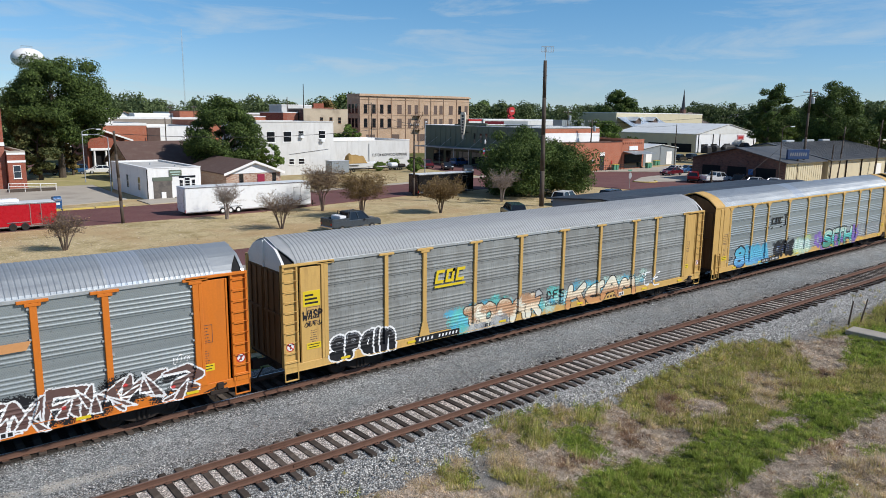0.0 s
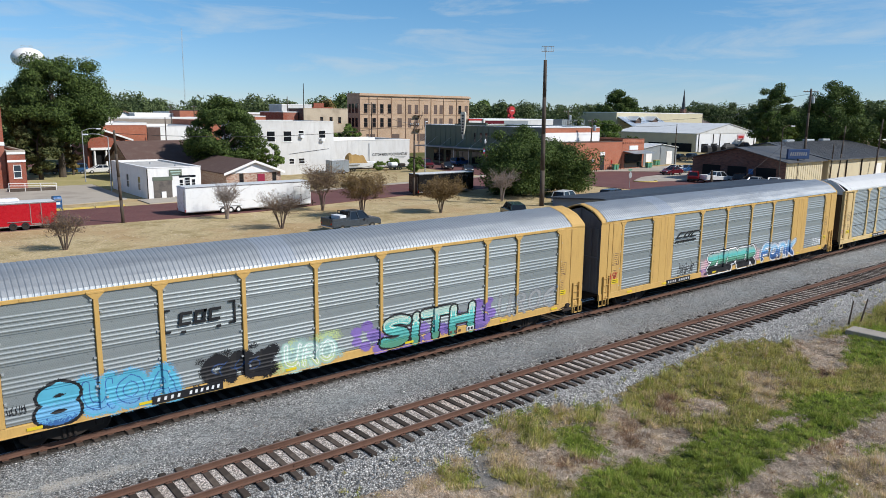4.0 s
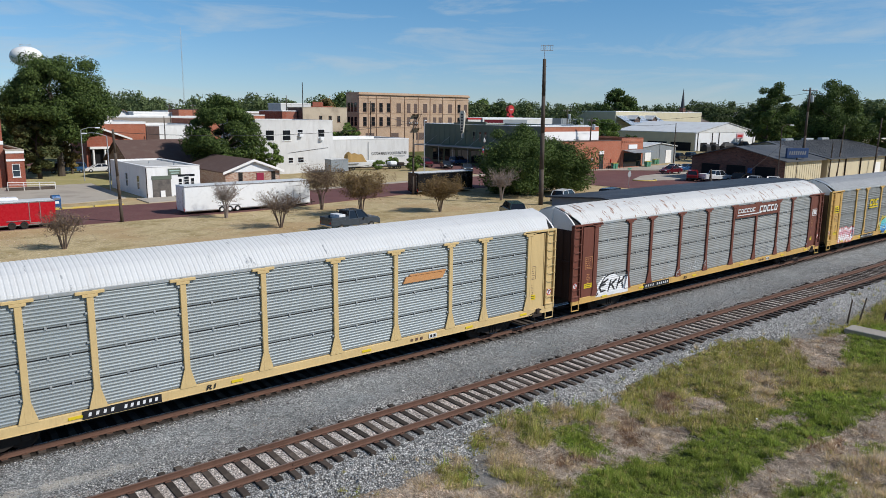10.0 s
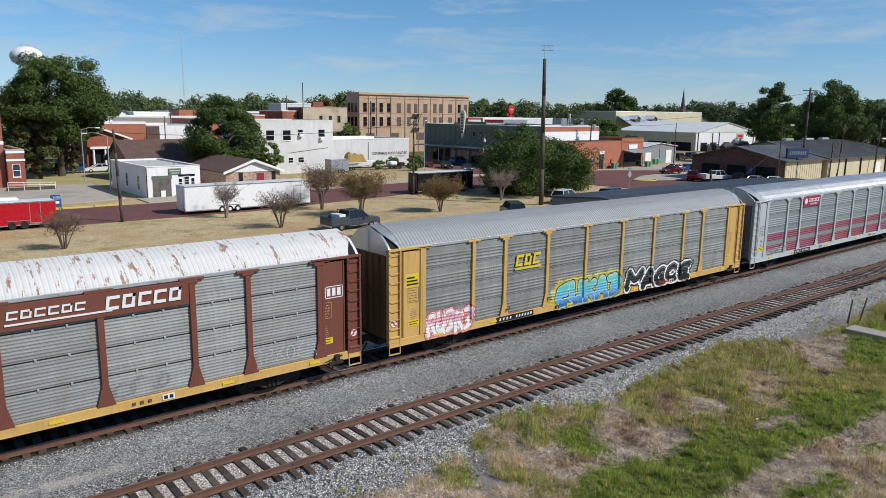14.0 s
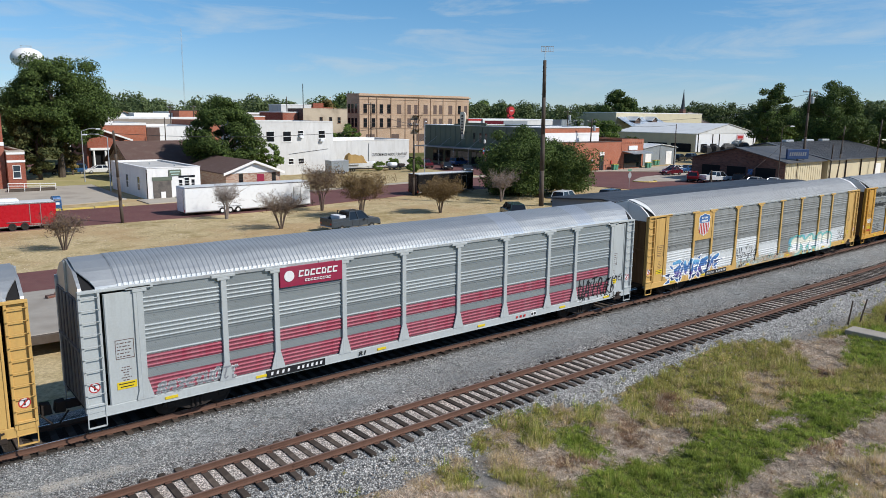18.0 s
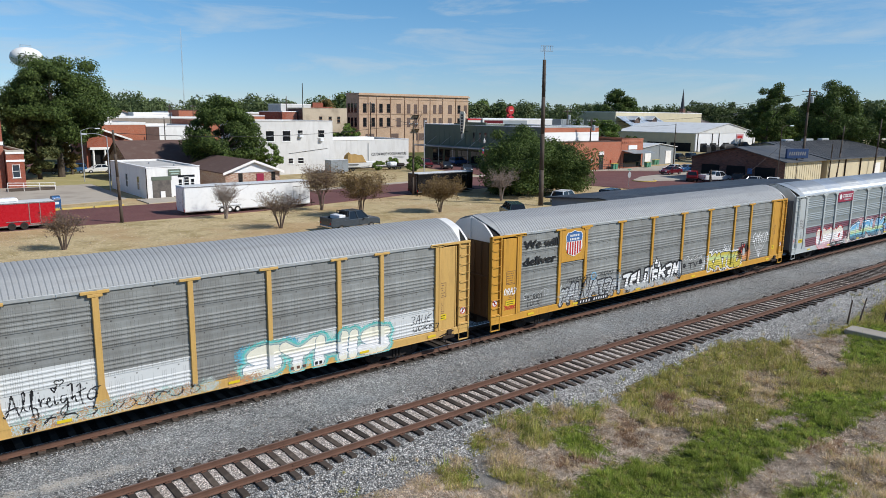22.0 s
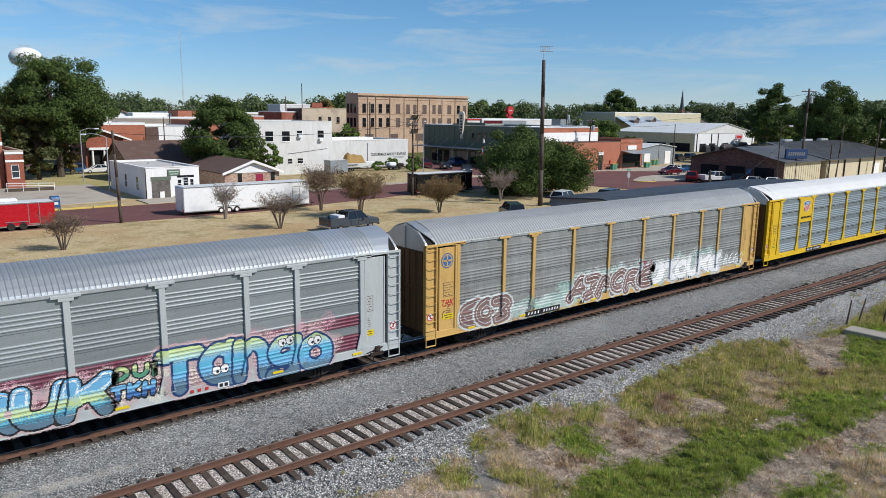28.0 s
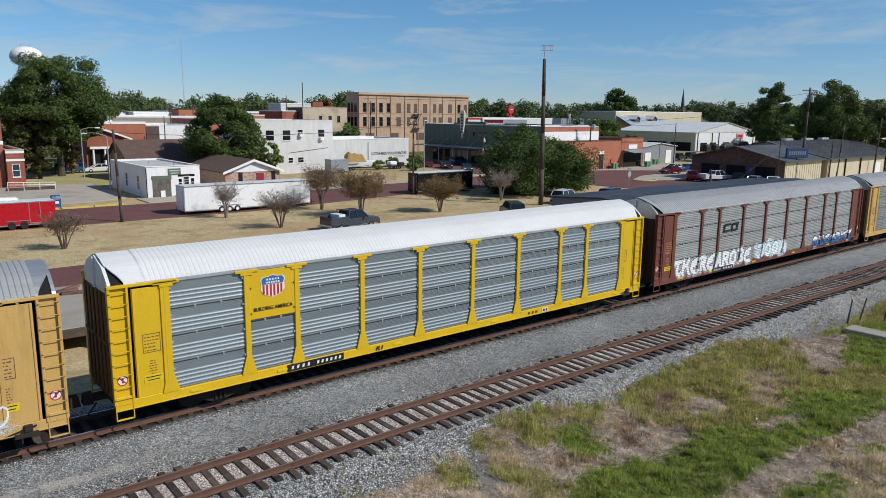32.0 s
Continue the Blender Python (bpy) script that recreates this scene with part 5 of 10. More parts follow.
def train():
    Y, YB, A, O, BR, G = "rack_yellow", "rack_bright_yellow", "rack_amber", "rack_orange", "rack_brown", "rack_grey"
    W = "screen_weathered"
    cars = []

    def add(**spec):
        cars.append(carrier(spec))
        return cars[-1], spec

    # orange carrier with brown wedges
    c, sp = add(seed=1, body=O, screen="screen_zinc", roof="roof_zinc", label="orange and grey steel car carrier with brown spiked graffiti")
    part("logo", Form().prism([(18.3, 3.32), (20.45, 3.32), (20.6, 3.58), (18.45, 3.58)], -1.55, -1.50), "enamel_orange", c, "faded orange logo stripe")
    cv = Canvas(c, sp, 11.0, 25.9, 0.70, 2.45, 11)
    r = random.Random(11)
    cv.cloud(11.4, 25.0, 0.9, 1.75, ["black"], 60, 0.9)
    cv.word("~^=/*>+^=~/>", 11.4, 25.3, 0.72, 1.95, 0.27, "brown", (("white", 0.06, 0.03),), 0.25, 0.0, 0.12, True, 0.75, overlap=0.5)
    for j in range(26):
        x, z, d, a = 11.8 + 13.2 * (j + r.random()) / 26, r.uniform(0.72, 1.25), r.uniform(0.5, 1.0), r.choice((0.5, 0.9, 1.3, 1.9, 2.4))
        tip = (x + d * math.cos(a) * 1.2, min(2.35, z + d * math.sin(a)))
        cv.shard([(x, z), (x + 0.34, z - 0.03), ((x + tip[0]) / 2 + 0.20, (z + tip[1]) / 2 - 0.02), tip, ((x + tip[0]) / 2 - 0.03, (z + tip[1]) / 2 + 0.02)], "white", "brown", 0.055)
    for x, z in ((16.2, 1.5), (19.3, 1.6), (21.3, 1.3), (23.1, 1.6), (24.6, 1.2)):
        cv.spot(x, z, 0.07, 0.06, "red")
    cv.scribble(24.6, 25.2, 1.95, 2.25, 3, "white", 0.03)
    cv.made("brown and white spiked graffiti on a black ground")

    # weathered yellow carrier
    c, sp = add(seed=2, body=Y, screen=W, roof="roof_dull", cap="rack_white", label="yellow car carrier with weathered grey screens and cream graffiti")
    cv = Canvas(c, sp, 1.7, 5.3, 0.70, 2.0, 12)
    cv.word("SPain", 1.95, 4.95, 0.80, 1.84, 0.33, "black", (("white", 0.075, 0.02),), 0.08, -0.03, 0.03, shine="grey", overlap=0.12)
    cv.made("black bubble graffiti with a white edge")
    logo_bars(c, 7.0, 8.7, 3.0, 3.75, "enamel_signal", 3, True, "yellow logo blocks over a bar")
    cv = Canvas(c, sp, 7.4, 24.2, 0.70, 2.25, 13)
    cv.cloud(7.9, 9.2, 0.95, 1.75, ["cyan", "aqua"], 14, 0.7)
    cv.cloud(9.2, 16.0, 1.0, 1.95, ["cyan", "aqua", "mint"], 34, 0.75)
    cv.cloud(16.0, 22.0, 1.3, 1.8, ["cyan", "mint"], 18, 0.6)
    cv.word("+%=^=", 8.7, 13.5, 0.74, 1.98, 0.36, [(0, "ivory"), (0.30, "cream"), (0.55, "tan"), (0.85, "cream")], (("black", 0.05, 0.04),), 0.12, -0.02, 0.08, overlap=0.25)
    for x, z in ((9.4, 1.5), (10.9, 1.2), (12.2, 1.55)):
        cv.cloud(x, x + 0.5, z - 0.2, z + 0.2, ["tan", "ivory"], 3, 0.9)
    cv.cloud(9.2, 11.2, 0.8, 0.95, ["silver", "grey"], 8, 0.8)
    cv.shard([(13.2, 1.65), (13.75, 1.75), (13.45, 2.05), (13.25, 1.95)], "black", "silver", 0.05)
    cv.word("DFS", 13.95, 15.25, 1.38, 1.86, 0.085, "black", bounce=0.0)
    cv.word("OLDGUYS", 13.9, 15.15, 1.06, 1.27, 0.04, "black", bounce=0.05)
    cv.word("~<*^", 15.4, 20.9, 0.72, 1.95, 0.34, [(0, "orange"), (0.30, "tan"), (0.48, "cream"), (0.75, "ivory")], (("black", 0.05, 0.03),), 0.2, -0.012, 0.08, overlap=0.3)
    cv.word("+<", 21.4, 23.3, 0.9, 1.75, 0.07, "white", lean=0.1, worn=0.2)
    cv.scribble(20.4, 22.0, 1.5, 1.85, 4, "black", 0.03)
    cv.made("cream and orange bubble graffiti on sky blue clouds")
    plate(c, "sign", 0.84, 1.56, 3.15, 3.75, "enamel_signal", -1.512, "yellow enamel notice with dark lines")
    f = Form()
    for q, w in enumerate((0.35, 0.5, 0.55)):
        f.box(0.92, 0.92 + w, -1.518, -1.51, 3.55 - q * 0.15, 3.62 - q * 0.15)
    part("notice_lines", f, "enamel_black", c)
    cv = Canvas(c, sp, 0.74, 1.66, 2.2, 3.05, 16)
    cv.word("WASP", 0.76, 1.6, 2.66, 3.02, 0.06, "black", lean=0.15, bounce=0.1)
    cv.scribble(0.85, 1.6, 2.38, 2.6, 4, "black", 0.04)
    cv.made("black sprayed tag")

    # round-ended yellow carrier
    c, sp = add(seed=3, kind="round", body=Y, screen="screen_zinc", roof="roof_zinc", chord=Y, label="yellow round-ended car carrier with cyan and teal graffiti")
    cv = Canvas(c, sp, 2.2, 7.3, 0.70, 2.45, 21)
    cv.word("(%*", 3.9, 6.85, 0.80, 2.05, 0.46, [(0, "skyblue"), (0.3, "cyan")], (("skyblue", 0.10, 0.16), ("cyan", 0.05, 0.06)), 0.05, -0.03, 0.08, inner="blue", overlap=0.25)
    cv.word("8", 2.5, 4.0, 0.78, 2.15, 0.34, [(0, "blue"), (0.16, "skyblue"), (0.5, "cyan")], (("black", 0.10, 0.03),), 0.10, 0, 0)
    cv.made("cyan and blue bubble graffiti")
    cv = Canvas(c, sp, 7.3, 10.8, 0.80, 2.2, 23)
    cv.word("%=<", 7.75, 10.35, 0.92, 1.95, 0.30, "black", (("black", 0.07, 0.10),), 0.1, 0.0, 0.1, overlap=0.3)
    for a, b in ((7.5, 1.0), (8.6, 2.0), (9.6, 2.05), (10.3, 1.2), (7.7, 1.85)):
        cv.spot(a, b, 0.16, 0.10, "black", 0.5, 0.7)
    cv.scribble(8.0, 9.9, 1.2, 1.7, 3, "navy", 0.04)
    cv.made("solid black graffiti")
    cv = Canvas(c, sp, 10.2, 13.8, 0.70, 2.15, 24)
    cv.cloud(10.6, 13.0, 0.9, 1.85, ["mint", "glaze", "lime"], 20, 0.75)
    cv.word("(=%", 10.7, 12.9, 0.85, 1.85, 0.26, [(0, "lime"), (0.3, "mint")], (("glaze", 0.05, 0.05),), 0.1, -0.03, 0.05, overlap=0.2, inner="white")
    cv.made("pale mint and lime graffiti")
    cv = Canvas(c, sp, 13.4, 21.6, 0.70, 2.35, 25)
    for x, z, a in ((13.9, 1.75, 0.2), (13.9, 1.35, 0.18), (14.4, 1.9, 0.22), (14.3, 1.1, 0.2), (14.7, 1.5, 0.26), (20.3, 1.9, 0.24), (20.8, 1.7, 0.22), (21.1, 1.35, 0.22), (20.7, 1.15, 0.26), (20.2, 1.45, 0.28), (21.0, 1.95, 0.16), (15.0, 0.9, 0.3)):
        cv.spot(x, z, a * 1.25, a, "violet", 0.15)
    cv.cloud(14.6, 20.6, 0.85, 1.5, ["purple", "violet"], 22, 0.95)
    cv.word("SiTH", 15.0, 20.0, 0.76, 2.14, 0.36, [(0, "green"), (0.25, "teal"), (0.5, "aqua"), (0.78, "mint")], (("black", 0.085, 0.02),), 0.12, -0.012, 0.04, shine="ivory", overlap=0.25)
    cv.made("teal graffiti with a black edge on purple bubbles")
    cv = Canvas(c, sp, 20.9, 25.7, 0.9, 2.3, 27)
    cv.word("(=%<", 21.3, 25.3, 1.0, 2.1, 0.15, "ash", (("grey", 0.03, 0.05),), 0.2, 0.0, 0.05, worn=0.22)
    cv.made("grey outlined graffiti")
    cv = Canvas(c, sp, 1.9, 2.5, 1.3, 1.75, 28)
    cv.scribble(1.95, 2.45, 1.35, 1.7, 4, "black", 0.03)
    cv.made("small black tag")
    logo_bars(c, 7.0, 8.5, 3.25, 3.7, "enamel_black", 3, False, "black bracketed logo blocks")
    f = Form()
    for x, s in ((6.55, 1), (8.95, -1)):
        f.box(x - 0.03, x + 0.03, -1.53, -1.49, 3.05, 3.85)
        for z in (3.05, 3.79):
            f.box(min(x, x + 0.2 * s), max(x, x + 0.2 * s), -1.53, -1.49, z, z + 0.06)
    for x in (7.1, 8.3):
        f.box(x, x + 0.14, -1.53, -1.49, 2.98, 3.06)
    part("logo", f, "enamel_black", c, "black square brackets")

    # yellow carrier with solid side sheets
    c, sp = add(seed=4, kind="slab", body=Y, screen="screen_zinc", roof="roof_zinc", chord=Y, bays={1: "solid", 7: "solid"}, end="rack_yellow",
                label="yellow car carrier with plain yellow side sheets and green graffiti")
    logo_bars(c, 6.7, 8.8, 3.35, 3.7, "enamel_black", 3, False, "black slanted logo stripes", slant=1.2)
    f = Form()
    for q in range(8):
        f.box(6.7 + q * 0.26, 6.9 + q * 0.26, -1.545, -1.51, 3.12, 3.22)
    part("logo", f, "enamel_black", c)
    cv = Canvas(c, sp, 6.9, 9.2, 0.9, 2.1, 31)
    cv.word(">(=/", 7.15, 8.7, 1.12, 1.65, 0.05, "black", lean=0.3, bounce=0.15)
    cv.scribble(7.1, 8.9, 1.1, 1.9, 5, "black", 0.035)
    cv.made("thin black tag")
    cv = Canvas(c, sp, 9.6, 16.5, 0.70, 2.3, 32)
    cv.cloud(9.8, 10.5, 0.8, 1.55, ["rose", "pink", "violet"], 9, 0.7)
    cv.cloud(15.5, 16.4, 0.9, 1.8, ["rose", "pink"], 8, 0.7)
    cv.word("ZEPER", 10.35, 15.85, 0.76, 2.06, 0.42, [(0, "black"), (0.44, "green"), (0.66, "aqua"), (0.86, "glaze")], (("black", 0.16, 0.02), ("white", 0.11, 0.02), ("black", 0.03, 0.0)), 0.1, -0.01, 0.03, True, overlap=0.2)
    cv.made("green and black block graffiti with a white edge")
    cv = Canvas(c, sp, 16.2, 21.9, 0.60 + 0.1, 2.2, 33)
    cv.word("FonK", 16.6, 21.2, 0.78, 1.98, 0.30, [(0, "navy"), (0.2, "blue"), (0.55, "skyblue")], (("navy", 0.13, 0.03), ("white", 0.09, 0.02), ("navy", 0.02, 0.0)), 0.25, -0.01, 0.06, shine="white", taper=0.3, overlap=0.1)
    cv.made("blue graffiti with a white edge")
    cv = Canvas(c, sp, 22.5, 25.4, 0.9, 2.0, 34)
    cv.word("*(<", 22.6, 23.9, 1.2, 1.8, 0.05, "grey", lean=0.2)
    cv.word(">+<^", 24.0, 25.3, 1.1, 1.65, 0.06, "white", lean=0.1)
    cv.made("grey and white tags")
    cv = Canvas(c, sp, 0.76, 1.5, 1.6, 2.3, 35)
    cv.word("=<(/", 0.82, 1.42, 1.75, 2.15, 0.035, "red", lean=0.2)
    cv.made("small red tag")

    # clean yellow carrier, white roof
    c, sp = add(seed=5, joints=True, fine=True, body="rack_pale", screen="screen_zinc", roof="roof_flaked", cap="rack_white", label="yellow car carrier with clean grey screens and a white roof")
    part("logo", Form().prism([(18.2, 3.36), (20.25, 3.36), (20.4, 3.62), (18.35, 3.62)], -1.55, -1.50).prism([(18.5, 3.64), (20.42, 3.64), (20.46, 3.70), (18.54, 3.70)], -1.55, -1.50), "enamel_orange", c, "slanted orange logo bar")

    # brown carrier
    c, sp = add(seed=6, joints=True, body=BR, screen="screen_old", roof="roof_rusty_white", sill=Y, cap="rack_white", label="brown car carrier with pale screens and a rust-streaked white roof")
    cv = Canvas(c, sp, 1.8, 4.75, 0.85, 2.15, 41)
    cv.shard([(1.95, 0.95), (4.55, 0.90), (4.45, 1.75), (3.8, 1.70), (3.4, 1.95), (2.6, 1.90), (2.15, 1.55)], "white", "white", 0.1)
    cv.word("</~", 2.1, 4.3, 1.02, 1.78, 0.13, "black", lean=0.35, hard=True, bounce=0.05, taper=0.4)
    cv.line([(1.95, 0.98), (2.3, 1.5), (2.75, 1.95), (3.4, 2.0)], 0.07, "black")
    cv.line([(4.1, 1.95), (4.4, 2.05), (4.55, 1.75), (4.2, 1.7)], 0.06, "black")
    cv.made("white and black graffiti")
    cv = Canvas(c, sp, 7.2, 12.4, 1.0, 1.9, 42)
    cv.word("(~%=<", 7.4, 9.4, 1.05, 1.5, 0.035, "silver", lean=0.2, worn=0.2)
    cv.word("+=*/^", 9.9, 12.1, 1.15, 1.75, 0.035, "silver", lean=0.2, worn=0.2)
    cv.made("faint white chalked tags")
    cv = Canvas(c, sp, 17.9, 20.0, 1.1, 1.9, 43)
    cv.scribble(18.1, 19.8, 1.2, 1.7, 3, "grey", 0.10, 0.3)
    cv.made("faint grey tag")
    cv = Canvas(c, sp, 22.6, 25.6, 1.08, 1.95, 44)
    cv.word(">=/%<^", 22.8, 25.3, 1.15, 1.8, 0.035, "silver", worn=0.35)
    cv.made("faint white outlined tag")
    f = Form()
    for a, b, lo, hi in ((25.72, 26.5, 3.27, 3.30), (25.72, 26.5, 3.71, 3.74), (25.72, 25.75, 3.27, 3.74), (26.47, 26.5, 3.27, 3.74), (25.8, 25.95, 3.36, 3.66), (26.02, 26.17, 3.36, 3.66), (26.24, 26.40, 3.36, 3.66)):
        f.box(a, b, -1.512, -1.50, lo, hi)
    part("stencil", f, "enamel_white", c, "white stencilled box with bars")
    plate(c, "sign", 15.15, 20.6, 3.92, 4.70, "rack_brown", -1.565, "brown name board with white blocks")
    logo_bars(c, 15.35, 17.5, 4.25, 4.5, "enamel_white", 6, False, "", -1.60)
    logo_bars(c, 18.0, 20.4, 4.12, 4.55, "enamel_white", 5, False, "", -1.60)
    part("logo", Form().box(15.3, 18.2, -1.6, -1.56, 4.08, 4.13), "enamel_white", c)

    # yellow carrier with blue block graffiti
    c, sp = add(seed=7, gussets=(2, 3, 8), body=Y, screen=W, roof="roof_dull", cap="roof_zinc", hood="roof_zinc", label="yellow car carrier with grey screens and blue block graffiti")
    cv = Canvas(c, sp, 1.6, 4.8, 0.70, 2.15, 51)
    cv.word("=(>/>", 1.95, 4.5, 0.86, 1.92, 0.20, [(0, "white"), (0.5, "pink"), (0.8, "white")], (("red", 0.10, 0.02), ("white", 0.06, 0.02), ("red", 0.035, 0.0)), 0.15, -0.03, 0.1, overlap=0.15)
    cv.made("white and pink bubble graffiti with red outlines")
    logo_bars(c, 7.1, 8.8, 3.1, 3.8, "enamel_signal", 3, True, "yellow logo blocks over a bar")
    cv = Canvas(c, sp, 9.4, 15.7, 0.70, 2.4, 52)
    cv.cloud(9.85, 15.1, 0.95, 2.0, ["yellow", "lime", "yellow"], 40, 0.85)
    cv.word("<(/*>", 10.0, 15.0, 0.78, 2.06, 0.36, [(0, "blue"), (0.22, "skyblue"), (0.48, "cyan"), (0.62, "aqua"), (0.9, "mint")], (("yellow", 0.20, 0.10), ("black", 0.09, 0.02), ("mint", 0.035, 0.0)), 0.08, -0.015, 0.03, True, overlap=0.15)
    cv.made("blue and turquoise block graffiti edged in black and yellow")
    cv = Canvas(c, sp, 15.2, 22.2, 0.70, 2.3, 53)
    cv.word("MAGOE", 15.6, 21.5, 0.78, 1.98, 0.40, "black", (("black", 0.17, 0.04), ("white", 0.10, 0.02)), 0.2, -0.02, 0.06, shine="grey", overlap=0.35)
    cv.spot(20.4, 1.15, 0.09, 0.08, "white", 0.05)
    cv.spot(20.9, 1.2, 0.08, 0.07, "white", 0.05)
    cv.scribble(18.0, 19.6, 0.86, 1.05, 4, "red", 0.06)
    cv.scribble(15.25, 16.0, 1.6, 2.15, 3, "black", 0.04)
    cv.scribble(21.3, 22.1, 1.4, 1.9, 3, "black", 0.05)
    cv.made("black bubble graffiti with a white edge")
    cv = Canvas(c, sp, 6.4, 10.0, 1.06, 1.7, 54)
    cv.scribble(6.5, 6.9, 1.15, 1.4, 2, "black", 0.04)
    cv.scribble(9.2, 9.8, 1.2, 1.5, 3, "black", 0.04)
    cv.made("small black tags")
    plate(c, "sign", 0.84, 1.56, 3.15, 3.7, "enamel_signal", -1.512, "yellow enamel notice with dark lines")
    f = Form()
    for q, w in enumerate((0.4, 0.55, 0.6)):
        f.box(0.92, 0.92 + w, -1.518, -1.51, 3.52 - q * 0.14, 3.59 - q * 0.14)
    part("notice_lines", f, "enamel_black", c)

    # grey carrier with red bands
    c, sp = add(seed=8, body=G, screen="screen_red_bands", roof="roof_zinc", cap="roof_zinc", label="light grey car carrier with red bands along its screens")
    plate(c, "sign", 6.62, 9.2, 4.02, 4.76, "enamel_maroon", -1.58, "red name board with white blocks")
    logo_bars(c, 7.35, 9.0, 4.35, 4.58, "enamel_white", 7, False, "", -1.60)
    logo_bars(c, 7.6, 8.7, 4.15, 4.24, "enamel_white", 9, False, "", -1.60)
    part("logo", Form().prism([(6.78 + 0.2 + 0.2 * math.cos(a), 4.42 + 0.2 * math.sin(a)) for a in np.arange(0, 6.28, 0.4)], -1.60, -1.57), "enamel_white", c)
    cv = Canvas(c, sp, 2.0, 5.1, 0.9, 1.85, 61)
    cv.word("=^><+(", 2.15, 4.0, 1.10, 1.50, 0.07, "grey", (("ash", 0.03, 0.05),), 0.25, -0.02, 0.1, worn=0.22)
    cv.word("%++", 4.0, 4.85, 1.05, 1.55, 0.06, "grey", (("silver", 0.03, 0.04),), 0.25, -0.02, 0.1, worn=0.1)
    cv.made("faded grey tag")
    cv = Canvas(c, sp, 22.6, 26.9, 0.75, 2.35, 62)
    cv.word("(*+=<~", 22.9, 25.9, 0.92, 2.05, 0.10, "black", lean=0.15, bounce=0.12, taper=0.3)
    cv.scribble(22.9, 25.8, 0.9, 1.9, 5, "black", 0.05)
    cv.line([(22.8, 1.2), (22.9, 0.95), (23.6, 0.86), (25.8, 0.95), (26.1, 1.6), (25.7, 2.1)], 0.035, "white", 0.2)
    cv.word("^<~", 25.8, 26.7, 1.6, 2.0, 0.05, "black", lean=0.2)
    cv.made("tangled black tag")

    # yellow carrier with white lower panels and shield
    c, sp = add(seed=9, gussets=(2, 3, 4), body=Y, screen=W, roof="roof_dull", cap="rack_white", hood="rack_white", bays={0: "screen_white_high", 1: "screen_white_patch", 2: "screen_white_patch", 3: "screen_white_high", 4: "screen_white_patch", 6: "screen_white_patch", 7: "screen_white_patch", 8: "screen_white_patch"},
                label="yellow car carrier with whitewashed lower screens and a shield emblem")
    plate(c, "logo_panel", 4.66, 6.38, 3.05, 4.72, Y, -1.53, "plain yellow panel")
    shield(c, 4.95, 6.1, 3.3, 4.6)
    cv = Canvas(c, sp, 1.5, 8.9, 0.70, 2.45, 71)
    r = random.Random(71)
    cv.word(">^=</", 2.4, 7.2, 0.80, 2.05, 0.30, [(0, "navy"), (0.22, "purple"), (0.42, "blue"), (0.8, "skyblue")], (("white", 0.07, 0.03),), 0.35, 0.0, 0.12, True, 0.5, overlap=0.45)
    for x, z, d, a in ((2.4, 1.25, 0.85, 3.0), (2.3, 0.95, 0.6, 3.5), (2.7, 1.6, 0.6, 2.5), (3.5, 1.7, 0.6, 0.9), (4.6, 0.9, 0.7, 0.4), (5.3, 1.9, 0.5, 0.9), (6.4, 1.8, 0.6, 0.7), (7.0, 1.5, 1.3, 0.15), (7.0, 1.25, 0.9, 0.45), (3.2, 0.85, 0.6, 2.6), (5.9, 1.0, 0.8, 0.5)):
        tip = (x + d * math.cos(a), z + d * math.sin(a) * 0.8)
        nx, nz = -math.sin(a) * 0.14, math.cos(a) * 0.14
        cv.shard([(x - nx, z - nz), (x + nx, z + nz), tip], "white", r.choice(("blue", "navy", "blue")), 0.05)
    for j in range(9):
        x = 2.4 + 0.55 * j + r.uniform(-0.1, 0.1)
        cv.line([(x, r.uniform(0.9, 1.1)), (x + 0.25, r.uniform(1.3, 1.5)), (x + 0.35, r.uniform(1.5, 1.8))], 0.03, "white", 0.6)
    cv.made("blue wild-style graffiti with white edges")
    cv = Canvas(c, sp, 9.2, 12.5, 0.9, 2.3, 72)
    written(cv, "Alfreighto", 9.50, 12.0, 1.36, 0.62, "black", 0.04)
    cv.line([(10.9, 2.05), (10.82, 2.16), (10.9, 2.2), (10.97, 2.14), (11.04, 2.2), (11.1, 2.13), (10.97, 2.0)], 0.035, "black")
    cv.made("thin black handwriting with a small heart")
    cv = Canvas(c, sp, 9.6, 16.6, 0.75, 1.3, 75)
    cv.cloud(9.8, 15.6, 0.85, 1.05, ["glaze", "chalk", "tan"], 26, 0.45)
    cv.scribble(10.4, 15.2, 0.82, 1.15, 9, "black", 0.03)
    cv.made("faded specks of spray paint along the sill")
    cv = Canvas(c, sp, 16.2, 23.8, 0.70, 2.35, 73)
    cv.cloud(16.6, 23.1, 0.95, 1.85, ["glaze", "mint", "cyan"], 40, 0.8)
    cv.word("SYHiS", 16.85, 23.0, 0.82, 1.98, 0.40, [(0, "ivory"), (0.2, "white"), (0.6, "ivory")], (("aqua", 0.17, 0.10), ("glaze", 0.09, 0.03), ("dusk", 0.02, 0.0)), 0.12, -0.02, 0.05, overlap=0.3)
    cv.cloud(16.2, 17.0, 0.8, 1.0, ["tan", "orange"], 5, 0.5)
    cv.made("pale cream bubble graffiti on mint clouds")
    cv = Canvas(c, sp, 23.9, 25.8, 1.08, 2.1, 74)
    cv.word(">*(<", 24.1, 25.2, 1.5, 1.9, 0.03, "black", lean=0.2)
    cv.word("(%/<>", 24.2, 25.6, 1.2, 1.45, 0.03, "black", lean=0.2)
    cv.made("thin black handwriting")

